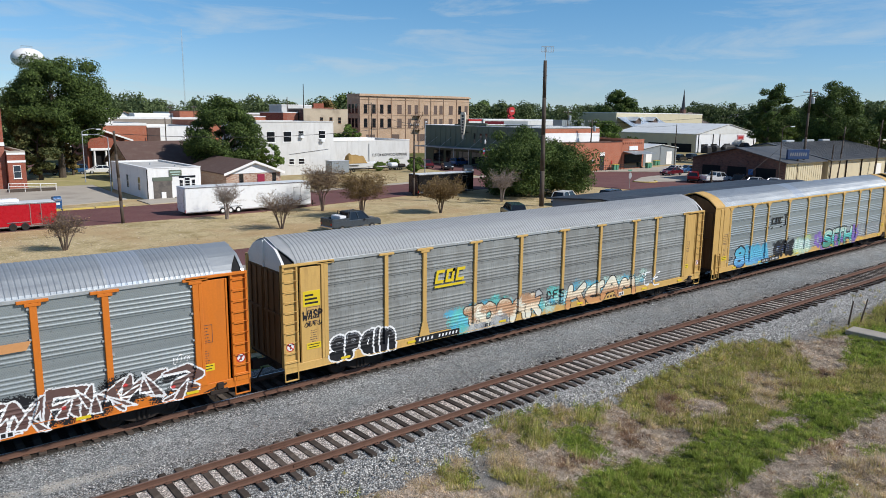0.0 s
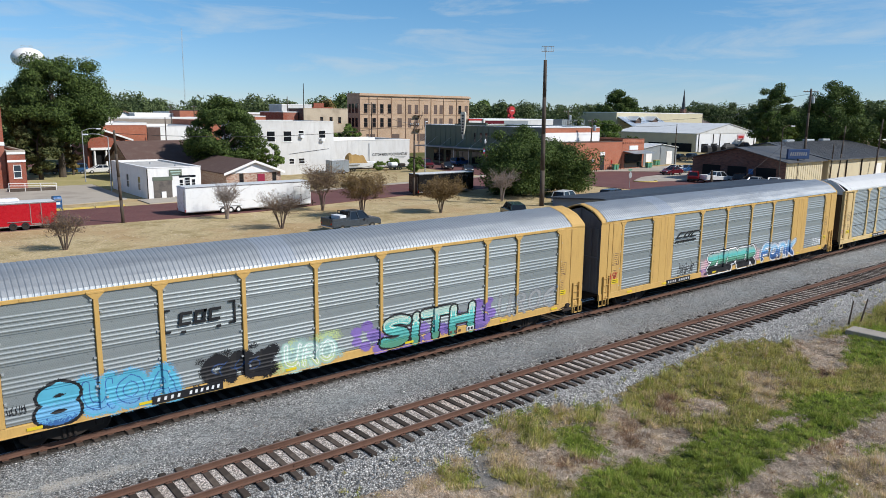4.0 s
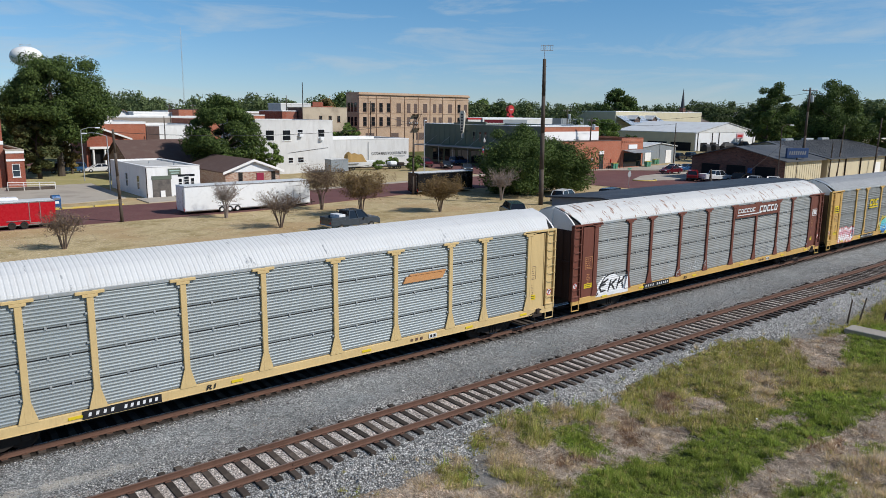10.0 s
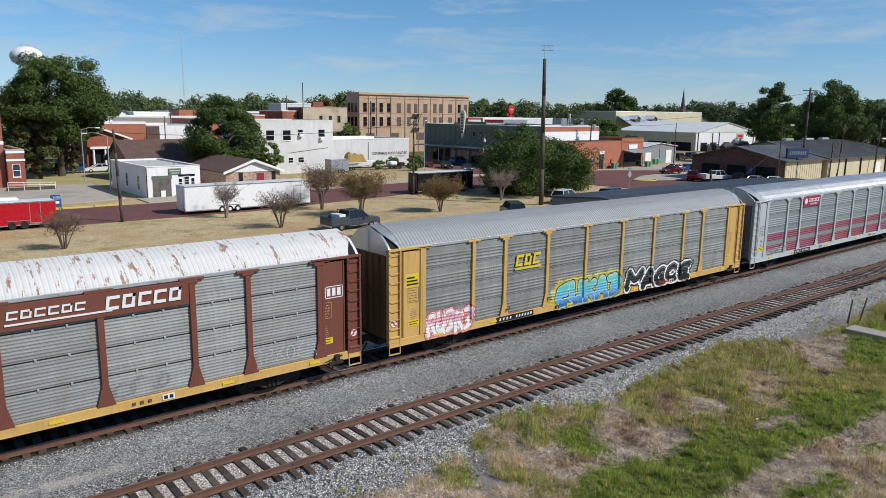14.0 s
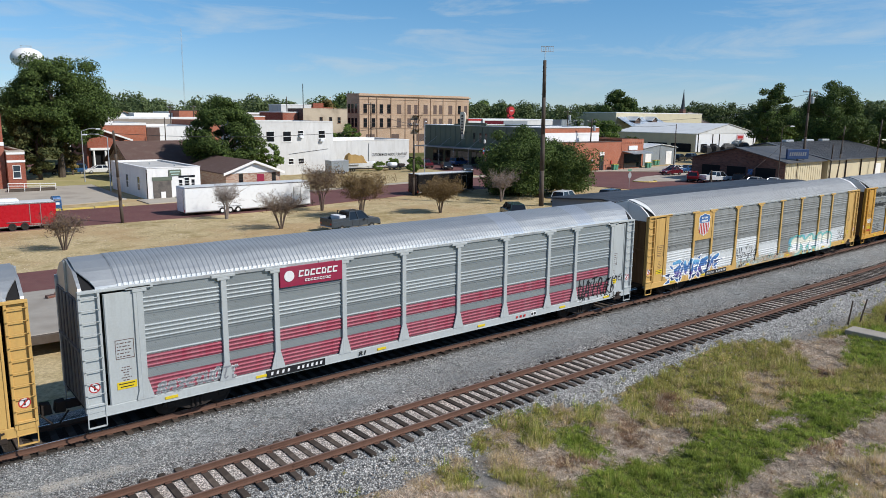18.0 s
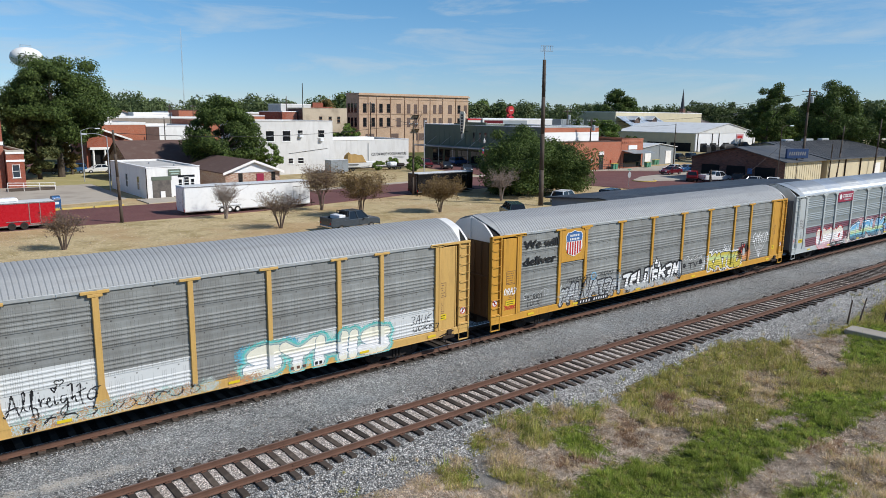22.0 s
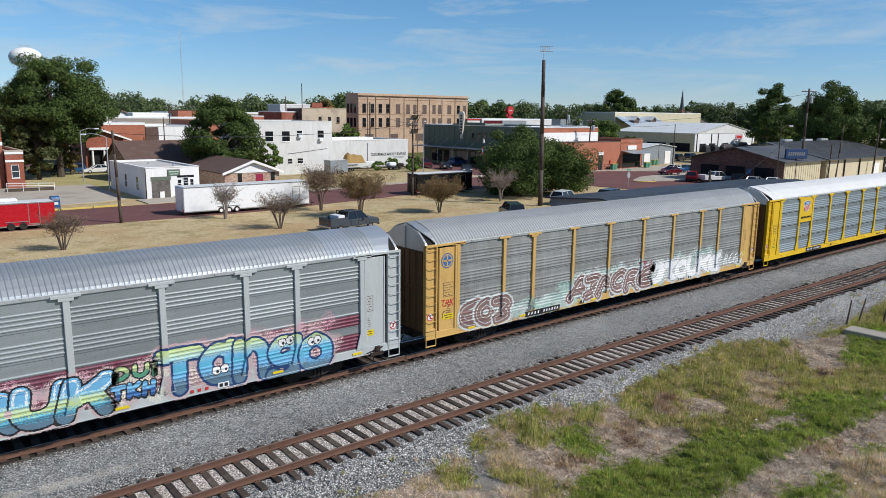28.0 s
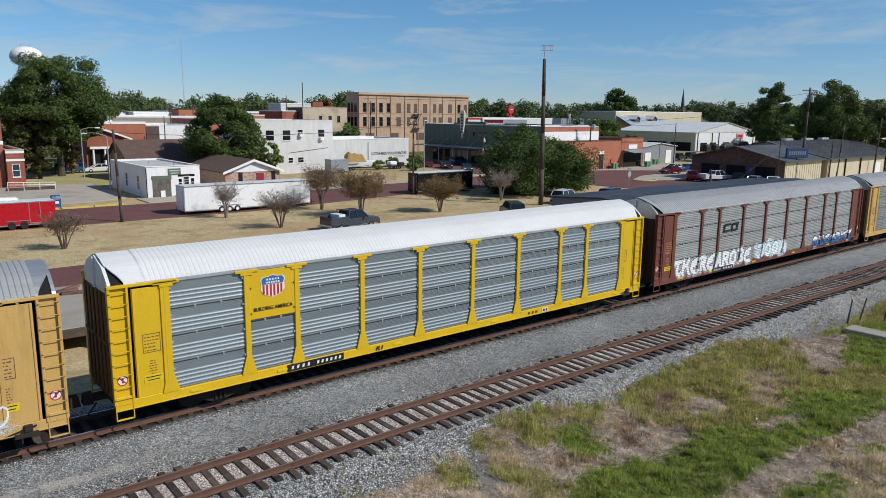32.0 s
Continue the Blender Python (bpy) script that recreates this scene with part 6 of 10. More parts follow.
    # amber carrier with a slogan
    c, sp = add(seed=10, body=A, screen=W, roof="roof_dull", cap="rack_white", label="amber-yellow car carrier with a slogan, a shield emblem and white graffiti")
    text_part("slogan", "we", "enamel_black", c, 2.05, 4.45, 4.05, 4.45, -1.52)
    text_part("slogan", "deliver", "enamel_black", c, 2.05, 4.3, 3.25, 3.65, -1.52)
    plate(c, "logo_panel", 4.66, 6.38, 3.1, 4.72, A, -1.53, "plain amber panel")
    shield(c, 4.95, 6.15, 3.35, 4.62)
    cv = Canvas(c, sp, 0.76, 1.66, 1.2, 2.6, 87)
    cv.word("%=*>", 0.8, 1.6, 2.0, 2.35, 0.05, "white", lean=0.15)
    cv.word(">(%=<", 0.85, 1.6, 1.3, 1.55, 0.04, "red", lean=0.1)
    cv.made("white and red tags")
    cv = Canvas(c, sp, 1.95, 4.4, 1.08, 2.1, 88)
    cv.scribble(2.1, 3.9, 1.5, 1.95, 3, "silver", 0.06, 0.3)
    cv.word("PATRIOT", 2.15, 3.5, 1.50, 1.78, 0.03, "black", lean=0.1)
    cv.word("LUCK", 2.4, 3.3, 1.2, 1.46, 0.03, "black", lean=0.1)
    cv.made("thin black handwriting over silver")
    cv = Canvas(c, sp, 4.4, 9.7, 0.75, 2.5, 81)
    cv.cloud(4.7, 9.4, 1.1, 1.8, ["silver", "ash"], 30, 0.45)
    cv.word("^*((*+>^", 4.7, 9.3, 0.95, 1.98, 0.22, "grey", (("black", 0.06, 0.04),), 0.15, -0.03, 0.1, worn=0.25, inner="chalk", overlap=0.25)
    for x in (4.6, 9.0, 9.2):
        cv.line([(x, 1.0), (x + 0.1, 1.5), (x + 0.25, 2.0)], 0.12, "chalk", 0.5, 1, 0, 0.4)
    cv.word("^<~/+<(+", 5.2, 7.0, 2.0, 2.25, 0.03, "black", lean=0.1)
    cv.word("%=<*^> /", 7.6, 9.3, 2.0, 2.25, 0.03, "black", lean=0.1)
    ring = [(7.25 + 0.2 * math.cos(q * 0.7), 2.1 + 0.2 * math.sin(q * 0.7)) for q in range(10)]
    cv.line(ring, 0.05, "skyblue")
    cv.made("grey and black graffiti with rubbed edges")
    cv = Canvas(c, sp, 9.4, 15.4, 0.80, 2.6, 82)
    cv.word("+<(+=/>^", 9.7, 14.9, 0.98, 1.98, 0.20, [(0, "silver"), (0.25, "white")], (("black", 0.11, 0.03), ), 0.15, -0.02, 0.12, True, 0.25, inner=None, overlap=0.3)
    for x, z in ((12.2, 2.0), (12.5, 2.25), (12.8, 2.05)):
        cv.shard([(x, z - 0.2), (x + 0.18, z + 0.2), (x + 0.36, z - 0.2)], "black", "white", 0.05)
    cv.cloud(10.0, 14.6, 0.95, 1.0, ["silver"], 12, 0.5)
    cv.made("white and black spiked graffiti")
    cv = Canvas(c, sp, 15.2, 17.7, 1.06, 2.3, 83)
    cv.word("TV", 15.9, 16.9, 1.35, 1.75, 0.08, "black")
    cv.spot(15.5, 1.6, 0.16, 0.14, "black", 0.1)
    cv.spot(17.2, 1.65, 0.18, 0.16, "black", 0.1)
    cv.scribble(15.4, 17.4, 1.85, 2.15, 4, "white", 0.03)
    cv.made("black hearts and initials")
    cv = Canvas(c, sp, 16.9, 22.1, 0.80, 2.5, 84)
    for k in range(4):
        cv.line([(17.3 + 0.1 * k, 1.15 + 0.2 * k), (17.8, 1.5 + 0.15 * k), (18.3 + 0.1 * k, 1.9 + 0.12 * k)], 0.08, "white", 0.5, 1, 0, 0.2)
    cv.word("KATED", 18.0, 21.8, 0.98, 2.0, 0.30, [(0, "yellow"), (0.6, "lime"), (0.8, "yellow")], (("white", 0.13, 0.06), ("black", 0.045, 0.0)), 0.12, -0.04, 0.06, overlap=0.3)
    cv.scribble(19.6, 20.8, 1.95, 2.4, 3, "white", 0.04)
    cv.made("yellow graffiti with white edges")
    cv = Canvas(c, sp, 21.3, 23.1, 1.06, 2.5, 85)
    cv.cloud(21.7, 22.7, 1.4, 1.9, ["red", "orange"], 12, 0.8)
    cv.scribble(21.8, 22.6, 1.5, 2.35, 4, "black", 0.10)
    cv.spot(22.2, 1.7, 0.16, 0.22, "silver", 0.3)
    cv.made("red and black sprayed figure")
    cv = Canvas(c, sp, 22.9, 25.5, 1.06, 3.0, 86)
    cv.word("%~<=", 23.1, 25.1, 2.15, 2.8, 0.06, "white", lean=0.25, taper=0.4)
    for x, z in ((23.3, 2.3), (23.6, 2.5), (23.9, 2.6), (24.2, 2.6), (24.5, 2.55), (24.8, 2.45), (25.0, 2.2)):
        cv.line([(x, z), ((x + 24.12) / 2, z * 0.5 + 0.6), (24.12, 1.14)], 0.035, "white", 0.2, 0)
    cv.made("white fan-shaped tag")

    # grey carrier with maroon bands and large blue piece
    c, sp = add(seed=11, body=G, screen="screen_maroon_bands", roof="roof_zinc", cap="roof_zinc", label="light grey car carrier with maroon bands and large blue graffiti")
    plate(c, "sign", 6.62, 9.2, 4.02, 4.76, "enamel_maroon", -1.58, "maroon name board with white blocks")
    logo_bars(c, 7.35, 9.0, 4.35, 4.58, "enamel_white", 7, False, "", -1.60)
    logo_bars(c, 7.6, 8.7, 4.15, 4.24, "enamel_white", 9, False, "", -1.60)
    part("logo", Form().prism([(6.78 + 0.2 + 0.2 * math.cos(a), 4.42 + 0.2 * math.sin(a)) for a in np.arange(0, 6.28, 0.4)], -1.60, -1.57), "enamel_white", c)
    cv = Canvas(c, sp, 3.4, 8.8, 0.70, 2.5, 91)
    cv.word("(<^%", 3.95, 8.1, 0.74, 2.15, 0.44, [(0, "pink"), (0.25, "white"), (0.7, "ivory")], (("red", 0.12, 0.03), ("white", 0.05, 0.02), ("rose", 0.02, 0.0)), 0.12, -0.01, 0.06, inner="rose", overlap=0.45)
    cv.made("white and pink bubble graffiti with a red edge")
    cv = Canvas(c, sp, 8.7, 16.5, 0.70, 2.65, 93)
    cv.cloud(9.2, 9.9, 0.9, 1.6, ["rose", "ivory"], 8, 0.75)
    cv.cloud(10.4, 15.6, 1.8, 2.25, ["rose", "pink"], 16, 0.55)
    cv.word("<(=(~", 9.4, 16.0, 0.78, 2.2, 0.52, [(0, "dusk"), (0.24, "cyan"), (0.34, "lime"), (0.50, "mint"), (0.58, "skyblue")], (("rose", 0.12, 0.12), ("black", 0.06, 0.01)), 0.2, 0.01, 0.06, overlap=0.5, shine="white")
    for x in (10.6, 12.9, 13.3):
        cv.spot(x, 1.45, 0.10, 0.12, "rose", 0.1)
    cv.made("blue and green bubble graffiti on pink")
    cv = Canvas(c, sp, 15.8, 17.9, 0.70, 2.7, 94)
    cv.cloud(16.2, 17.5, 0.9, 2.2, ["rose", "ivory"], 14, 0.6)
    cv.word("DUI", 16.15, 17.6, 1.72, 2.22, 0.13, [(0, "green"), (0.5, "lime")], (("black", 0.045, 0.01),), 0.1, 0.0, 0.05)
    cv.word("TKH", 16.05, 17.5, 1.08, 1.62, 0.15, [(0, "blue"), (0.5, "skyblue")], (("black", 0.045, 0.01),), 0.1, 0.0, 0.05)
    cv.made("small green and blue letters")
    cv = Canvas(c, sp, 17.2, 24.9, 0.70, 2.95, 95)
    cv.cloud(17.6, 24.2, 0.95, 1.9, ["rose", "ivory", "rose"], 40, 0.6)
    cv.cloud(18.6, 24.3, 1.9, 2.45, ["rose", "pink"], 18, 0.5)
    cv.word("Tango", 17.6, 24.0, 0.92, 2.55, 0.44, [(0, "dusk"), (0.28, "skyblue"), (0.46, "cyan"), (0.60, "skyblue"), (0.70, "mint"), (0.85, "lime")], (("rose", 0.16, 0.14), ("navy", 0.085, 0.01)), 0.06, -0.06, 0.05, overlap=0.3)
    for x, z in ((19.55, 1.42), (19.85, 1.45), (22.05, 1.95), (22.35, 1.98), (23.25, 1.75), (23.5, 1.78)):
        cv.spot(x, z, 0.17, 0.18, "black", 0.02)
        cv.spot(x, z, 0.14, 0.15, "white", 0.02)
        cv.spot(x + 0.04, z - 0.04, 0.05, 0.06, "black", 0.02)
    cv.made("blue and green bubble graffiti with cartoon eyes")

    # yellow carrier with brown faded piece
    c, sp = add(seed=12, body=Y, screen=W, roof="roof_dull", cap="roof_zinc", hood="roof_zinc", label="yellow car carrier with weathered screens and faded brown graffiti")
    round_logo(c, 1.18, 4.08, 0.33)
    cv = Canvas(c, sp, 0.76, 1.66, 1.2, 2.7, 100)
    cv.word("+=/", 0.85, 1.55, 2.05, 2.4, 0.04, "red", lean=0.1)
    cv.scribble(0.95, 1.5, 1.4, 1.85, 2, "black", 0.03)
    cv.made("red and black tags")
    cv = Canvas(c, sp, 1.75, 6.6, 0.70, 2.5, 101)
    cv.cloud(1.9, 6.2, 0.85, 1.15, ["chalk", "fawn"], 26, 0.5)
    cv.cloud(4.8, 6.3, 1.0, 1.6, ["glaze", "chalk"], 12, 0.5)
    cv.word("<%>", 1.95, 5.0, 0.82, 2.25, 0.52, "fawn", (("chalk", 0.10, 0.05),), 0.08, -0.05, 0.05, worn=0.16, inner="chalk", overlap=0.55)
    cv.made("faded brown bubble graffiti with chalky outlines")
    cv = Canvas(c, sp, 6.2, 16.4, 0.70, 2.75, 103)
    cv.cloud(6.5, 9.6, 0.9, 1.5, ["glaze", "mint", "chalk"], 34, 0.5)
    cv.cloud(8.2, 9.8, 1.4, 1.95, ["glaze", "mint"], 10, 0.45)
    cv.cloud(9.4, 16.0, 1.8, 2.3, ["glaze", "chalk"], 34, 0.45)
    cv.word("*>^%=<", 9.2, 15.8, 0.86, 2.28, 0.50, "fawn", (("chalk", 0.10, 0.05),), 0.3, -0.01, 0.08, worn=0.14, inner="white", overlap=0.65)
    cv.scribble(14.8, 16.0, 1.9, 2.4, 2, "maroon", 0.05)
    cv.made("faded brown bubble graffiti on mint mist")
    cv = Canvas(c, sp, 15.6, 23.5, 0.70, 2.75, 105)
    cv.cloud(15.9, 23.0, 1.0, 2.0, ["chalk", "glaze", "white"], 60, 0.55)
    cv.cloud(17.0, 22.8, 1.8, 2.35, ["glaze", "chalk"], 26, 0.4)
    cv.word(">+%(/<", 16.1, 22.9, 0.84, 2.1, 0.40, "white", (("chalk", 0.14, 0.14), ("grey", 0.03, 0.0)), 0.25, -0.01, 0.1, worn=0.12, overlap=0.5)
    cv.made("white graffiti with thin dark outlines")
    cv = Canvas(c, sp, 23.1, 26.2, 0.85, 2.3, 117)
    cv.cloud(23.3, 25.6, 1.0, 1.4, ["chalk"], 14, 0.3)
    cv.word("=<<%", 23.5, 25.7, 1.1, 1.8, 0.06, "white", lean=0.25, worn=0.1)
    cv.made("white sprayed tag")

    # bright yellow carrier
    c, sp = add(seed=13, joints=True, body=YB, screen="screen_blue_zinc", roof="roof_white", cap="rack_white", label="bright yellow car carrier with blue-grey screens and a white roof")
    plate(c, "logo_panel", 4.64, 6.40, 2.98, 4.72, YB, -1.53, "plain yellow panel with a slogan")
    shield(c, 5.08, 5.98, 3.72, 4.5)
    text_part("slogan", "build", "enamel_black", c, 4.78, 6.28, 3.26, 3.40, -1.545)

    # brown carrier with grey roof
    c, sp = add(seed=14, joints=True, body=BR, screen="screen_old", roof="roof_dull", cap="roof_zinc", label="brown car carrier with pale screens and white block graffiti")
    cv = Canvas(c, sp, 1.6, 11.0, 0.70, 2.3, 111)
    cv.word("+~<=<*=%><", 1.9, 10.6, 0.90, 2.0, 0.26, "white", (("silver", 0.10, 0.10), ("black", 0.04, 0.0)), 0.1, 0.0, 0.05, True, overlap=0.1)
    cv.made("white block graffiti")
    cv = Canvas(c, sp, 11.0, 15.8, 0.80, 2.3, 112)
    cv.cloud(11.3, 15.4, 1.0, 2.0, ["white", "chalk"], 30, 0.7)
    cv.word(">%%*", 11.4, 15.3, 1.0, 2.0, 0.24, "white", (("cyan", 0.05, 0.04),), 0.1)
    cv.made("white graffiti on a pale patch")
    cv = Canvas(c, sp, 19.0, 26.2, 0.80, 1.9, 113)
    cv.word("=(<<>/+", 19.3, 25.9, 0.9, 1.7, 0.22, [(0, "blue"), (0.6, "white")], (("black", 0.06, 0.02),), 0.15)
    cv.made("blue and white graffiti")
    logo_bars(c, 7.0, 8.8, 3.2, 3.7, "enamel_black", 2, False, "dark faded logo blocks")
    add(seed=15, body=Y, screen=W, roof="roof_dull", cap="roof_zinc", label="yellow car carrier with weathered screens and a dull roof")
    return cars


WAGONS = train()


def rolled(t):
    """How far the train has rolled, in metres, after t seconds; it gathers speed slightly."""
    return 9.82098 * t + 0.0028959 * t * t + 0.000098070 * t ** 3


# ---- buildings ----
def window_part(house, face, at, z, w, h, base, pane="pane_dark", frame_mat="white_paint", sill=True, deep=0.10, bars=1):
    """A window set into a wall that faces -y (face 's') or -x (face 'w'); at: its middle along the wall."""
    f = Form()
    f.box(-w / 2 - 0.06, w / 2 + 0.06, -0.03, deep, h, h + 0.07)
    f.box(-w / 2 - 0.06, -w / 2, -0.03, deep, 0, h)
    f.box(w / 2, w / 2 + 0.06, -0.03, deep, 0, h)
    f.box(-w / 2 - 0.06, w / 2 + 0.06, -0.03, deep, -0.06, 0)
    for q in range(bars):
        zz = h * (q + 1) / (bars + 1)
        f.box(-w / 2, w / 2, -0.012, deep - 0.03, zz - 0.03, zz + 0.03)
    m = pose(at, base, z) if face == "s" else pose(base, at, z, 0, 0, -90)
    win = part("window", f, frame_mat, house, "", m)
    part("pane", Form().box(-w / 2, w / 2, -0.006, 0.02, 0, h), pane, win)
    if sill:
        part("sill", Form().box(-w / 2 - 0.12, w / 2 + 0.12, -0.10, 0.02, -0.16, -0.06, 0.01), frame_mat, win)
    return win


def shell(name, label, category, x0, x1, y0, y1, z1, wall, roof, coping=None, rim=0.35, trim=0.14, z0=GROUND - 0.1):
    """A flat-roofed building: four walls, coping on a parapet, roof deck."""
    b = thing(name, pose(0, 0, 0), label, category)
    t = 0.3
    part("wall", Form().box(x0, x1, y0, y0 + t, z0, z1), wall, b)
    part("wall", Form().box(x0, x1, y1 - t, y1, z0, z1), wall, b)
    part("wall", Form().box(x0, x0 + t, y0 + t, y1 - t, z0, z1), wall, b)
    part("wall", Form().box(x1 - t, x1, y0 + t, y1 - t, z0, z1), wall, b)
    part("roof", Form().box(x0 + t, x1 - t, y0 + t, y1 - t, z1 - rim - 0.1, z1 - rim), roof, b)
    if coping:
        for xa, xb, ya, yb in ((x0, x1, y0, y0 + t), (x0, x1, y1 - t, y1), (x0, x0 + t, y0 + t, y1 - t), (x1 - t, x1, y0 + t, y1 - t)):
            part("coping", Form().box(xa - 0.06, xb + 0.06, ya - 0.06 if ya == y0 else ya, yb + 0.06 if yb == y1 else yb, z1, z1 + trim, 0.02), coping, b)
    return b


def gable(name, label, category, x0, x1, y0, y1, eave, ridge, wall, roof, over=0.4, along="y", z0=GROUND - 0.1, trim=None):
    """A building with a pitched roof whose ridge runs along y or x."""
    b = thing(name, pose(0, 0, 0), label, category)
    t = 0.25
    xm, ym = (x0 + x1) / 2, (y0 + y1) / 2
    if along == "y":
        for ya in (y0, y1 - t):
            part("wall", Form().prism([(x0, z0), (x1, z0), (x1, eave), (xm, ridge), (x0, eave)], ya, ya + t), wall, b)
        for xa in (x0, x1 - t):
            part("wall", Form().box(xa, xa + t, y0 + t, y1 - t, z0, eave - 0.02), wall, b)
        k = (ridge - eave) / (xm - x0)
        for s in (-1, 1):
            e = xm + s * (xm - x0 + over)
            ze = eave - k * over
            part("roof", Form().prism([(xm, ridge + 0.03), (e, ze + 0.03), (e, ze + 0.17), (xm, ridge + 0.17)], y0 - over, y1 + over), roof, b)
            if trim:
                part("bargeboard", Form().prism([(xm, ridge - 0.16), (e, ze - 0.16), (e, ze + 0.19), (xm, ridge + 0.19)], y0 - over - 0.05, y0 - over), trim, b)
    else:
        for xa in (x0, x1 - t):
            part("wall", Form().prism_x([(y0, z0), (y1, z0), (y1, eave), (ym, ridge), (y0, eave)], xa, xa + t), wall, b)
        for ya in (y0, y1 - t):
            part("wall", Form().box(x0 + t, x1 - t, ya, ya + t, z0, eave - 0.02), wall, b)
        k = (ridge - eave) / (ym - y0)
        for s in (-1, 1):
            e = ym + s * (ym - y0 + over)
            ze = eave - k * over
            part("roof", Form().prism_x([(ym, ridge + 0.03), (e, ze + 0.03), (e, ze + 0.17), (ym, ridge + 0.17)], x0 - over, x1 + over), roof, b)
    return b


def air_unit(x, y, z, s=0.5, parent=None):
    f = Form().box(x - s / 2, x + s / 2, y - s / 2, y + s / 2, z, z + s * 0.8, 0.03)
    return part("air_conditioner", f, "metal_sheet_white", parent, "boxy white air conditioner")


# small white office by the street
b = shell("office_building", "small white stucco office with a closed green-topped door", "building", 28.3, 35.1, 94.0, 110.0, 3.10, "white_stucco", "roof_membrane", "white_paint", 0.12, 0.10)
part("garage_door", Form().box(28.98, 31.3, 93.96, 94.02, G + 0.1, 1.5), "weathered_board", b, "weathered grey boarded doorway")
part("notice_board", Form().box(29.9, 30.5, 93.85, 93.92, G + 0.1, 0.1, 0.02), "white_paint", b, "white board leaning at the doorway")
part("downpipe", Form().tube((28.26, 93.93, G), (28.26, 93.93, 3.0), 0.06, None, 6), "steel_dark", b)
part("door_header", Form().box(28.9, 31.4, 93.93, 94.03, 1.5, 1.98, 0.02), "green_clad", b, "dark green panel over the doorway")
part("sign", Form().box(31.0, 32.6, 93.9, 94.0, 2.05, 2.85, 0.02).box(31.15, 32.45, 93.895, 93.9, 2.5, 2.65, 0, 1).box(31.3, 32.3, 93.895, 93.9, 2.2, 2.32, 0, 1), ["green_clad", "enamel_mint"], b, "green sign with pale illegible lines")
window_part(b, "s", 33.3, 0.35, 0.6, 1.4, 93.96, "pane_dark", bars=3, sill=False)
window_part(b, "s", 32.5, 0.5, 0.42, 1.0, 94.0, "pane_dark", sill=False)
window_part(b, "s", 34.1, 0.5, 0.42, 1.0, 94.0, "pane_dark", sill=False)
part("transom", Form().box(32.25, 34.4, 93.97, 94.02, 1.78, 2.05), "pane_dark", b)
part("door", Form().box(32.9, 33.7, 93.97, 94.02, G + 0.15, 1.75, 0.01), "white_paint", b, "white panelled door")
for y in (97.5, 102.5):
    window_part(b, "w", y, 0.1, 0.9, 1.7, 28.3, "pane_dark")
part("step", Form().box(31.6, 34.8, 92.6, 93.98, G, G + 0.18, 0.02), "concrete", b)
part("step", Form().box(31.9, 34.6, 93.1, 93.98, G + 0.18, G + 0.36, 0.02), "concrete", b)
part("roof_vent", Form().tube((31.5, 103, 2.9), (31.5, 103, 3.25), 0.12).tube((33.2, 98, 2.9), (33.2, 98, 3.2), 0.15), "galv_plain", b)

# gabled brick house behind the white trailer
b = gable("brick_house", "small brick house with a white gable and brown shingle roof", "house", 39.8, 48.0, 97.0, 111.0, 1.85, 3.35, "brick_mixed", "shingle_brown", 0.5, "y", trim="white_paint")
part("gable_board", Form().prism([(39.9, 1.75), (47.9, 1.75), (43.9, 3.22)], 96.93, 96.99), "metal_sheet_white", b, "white boarded gable")
part("door", Form().box(44.4, 45.5, 96.93, 97.0, G + 0.2, 1.55, 0.01), "enamel_maroon", b, "dark red door")
for x in (42.0, 47.0):
    window_part(b, "s", x, 0.1, 0.5, 1.5, 97.0, "pane_dark", "black_plain", False)
# long brown hipped roof behind the office
b = gable("shingled_house", "low house with a wide dark brown shingle roof", "house", 33.5, 49.5, 118.0, 132.0, 1.9, 5.2, "brick_mixed", "shingle_brown", 0.6, "x")

# two-storey white block
b = shell("white_building", "two-storey white stucco building with small dark windows", "building", 54.4, 69.6, 118.5, 134.0, 8.55, "white_masonry", "roof_membrane", "white_masonry", 0.4, 0.18)
for x, z, w, h in ((57.0, 5.15, 1.5, 1.75), (60.2, 5.15, 1.5, 1.75), (62.9, 6.0, 1.0, 1.0), (67.2, 5.7, 1.3, 1.3), (60.9, 1.15, 0.9, 0.9), (62.9, 1.15, 1.1, 0.9)):
    window_part(b, "s", x, z, w, h, 118.5, "pane_dark", "white_paint")
for x, z in ((62.9, 5.75), (67.1, 5.05)):
    air_unit(x, 118.3, z, 0.7, b)
part("cable", Form().tube((60.5, 118.44, 2.9), (68.5, 118.44, 3.7), 0.03), "black_plain", b)

# long white furniture workshop
b = shell("workshop", "long single-storey white workshop with a painted trade sign", "building", 70.2, 92.6, 126.0, 142.0, 4.75, "white_masonry", "roof_membrane", "white_paint", 0.4, 0.16)
text_part("sign", "wood", "enamel_black", b, 83.1, 92.0, 1.55, 2.15, 125.97, "dark painted lettering on the white wall")
part("downpipe", Form().tube((82.3, 125.9, G), (82.3, 125.9, 4.2), 0.06, None, 6).tube((71.3, 125.9, G), (71.3, 125.9, 4.2), 0.07, None, 6), "galv_plain", b)
part("sign_line", Form().box(88.6, 91.6, 125.97, 125.995, 1.2, 1.3).box(88.9, 91.2, 125.97, 125.995, 0.95, 1.05), "enamel_ash", b, "faint small painted lines")
part("parapet_step", Form().box(71.0, 84.0, 126.4, 126.8, 4.75, 5.35, 0.02), "white_stucco", b)
for y in (131.0, 136.0):
    window_part(b, "w", y, 1.0, 1.2, 1.4, 70.2, "pane_dark")

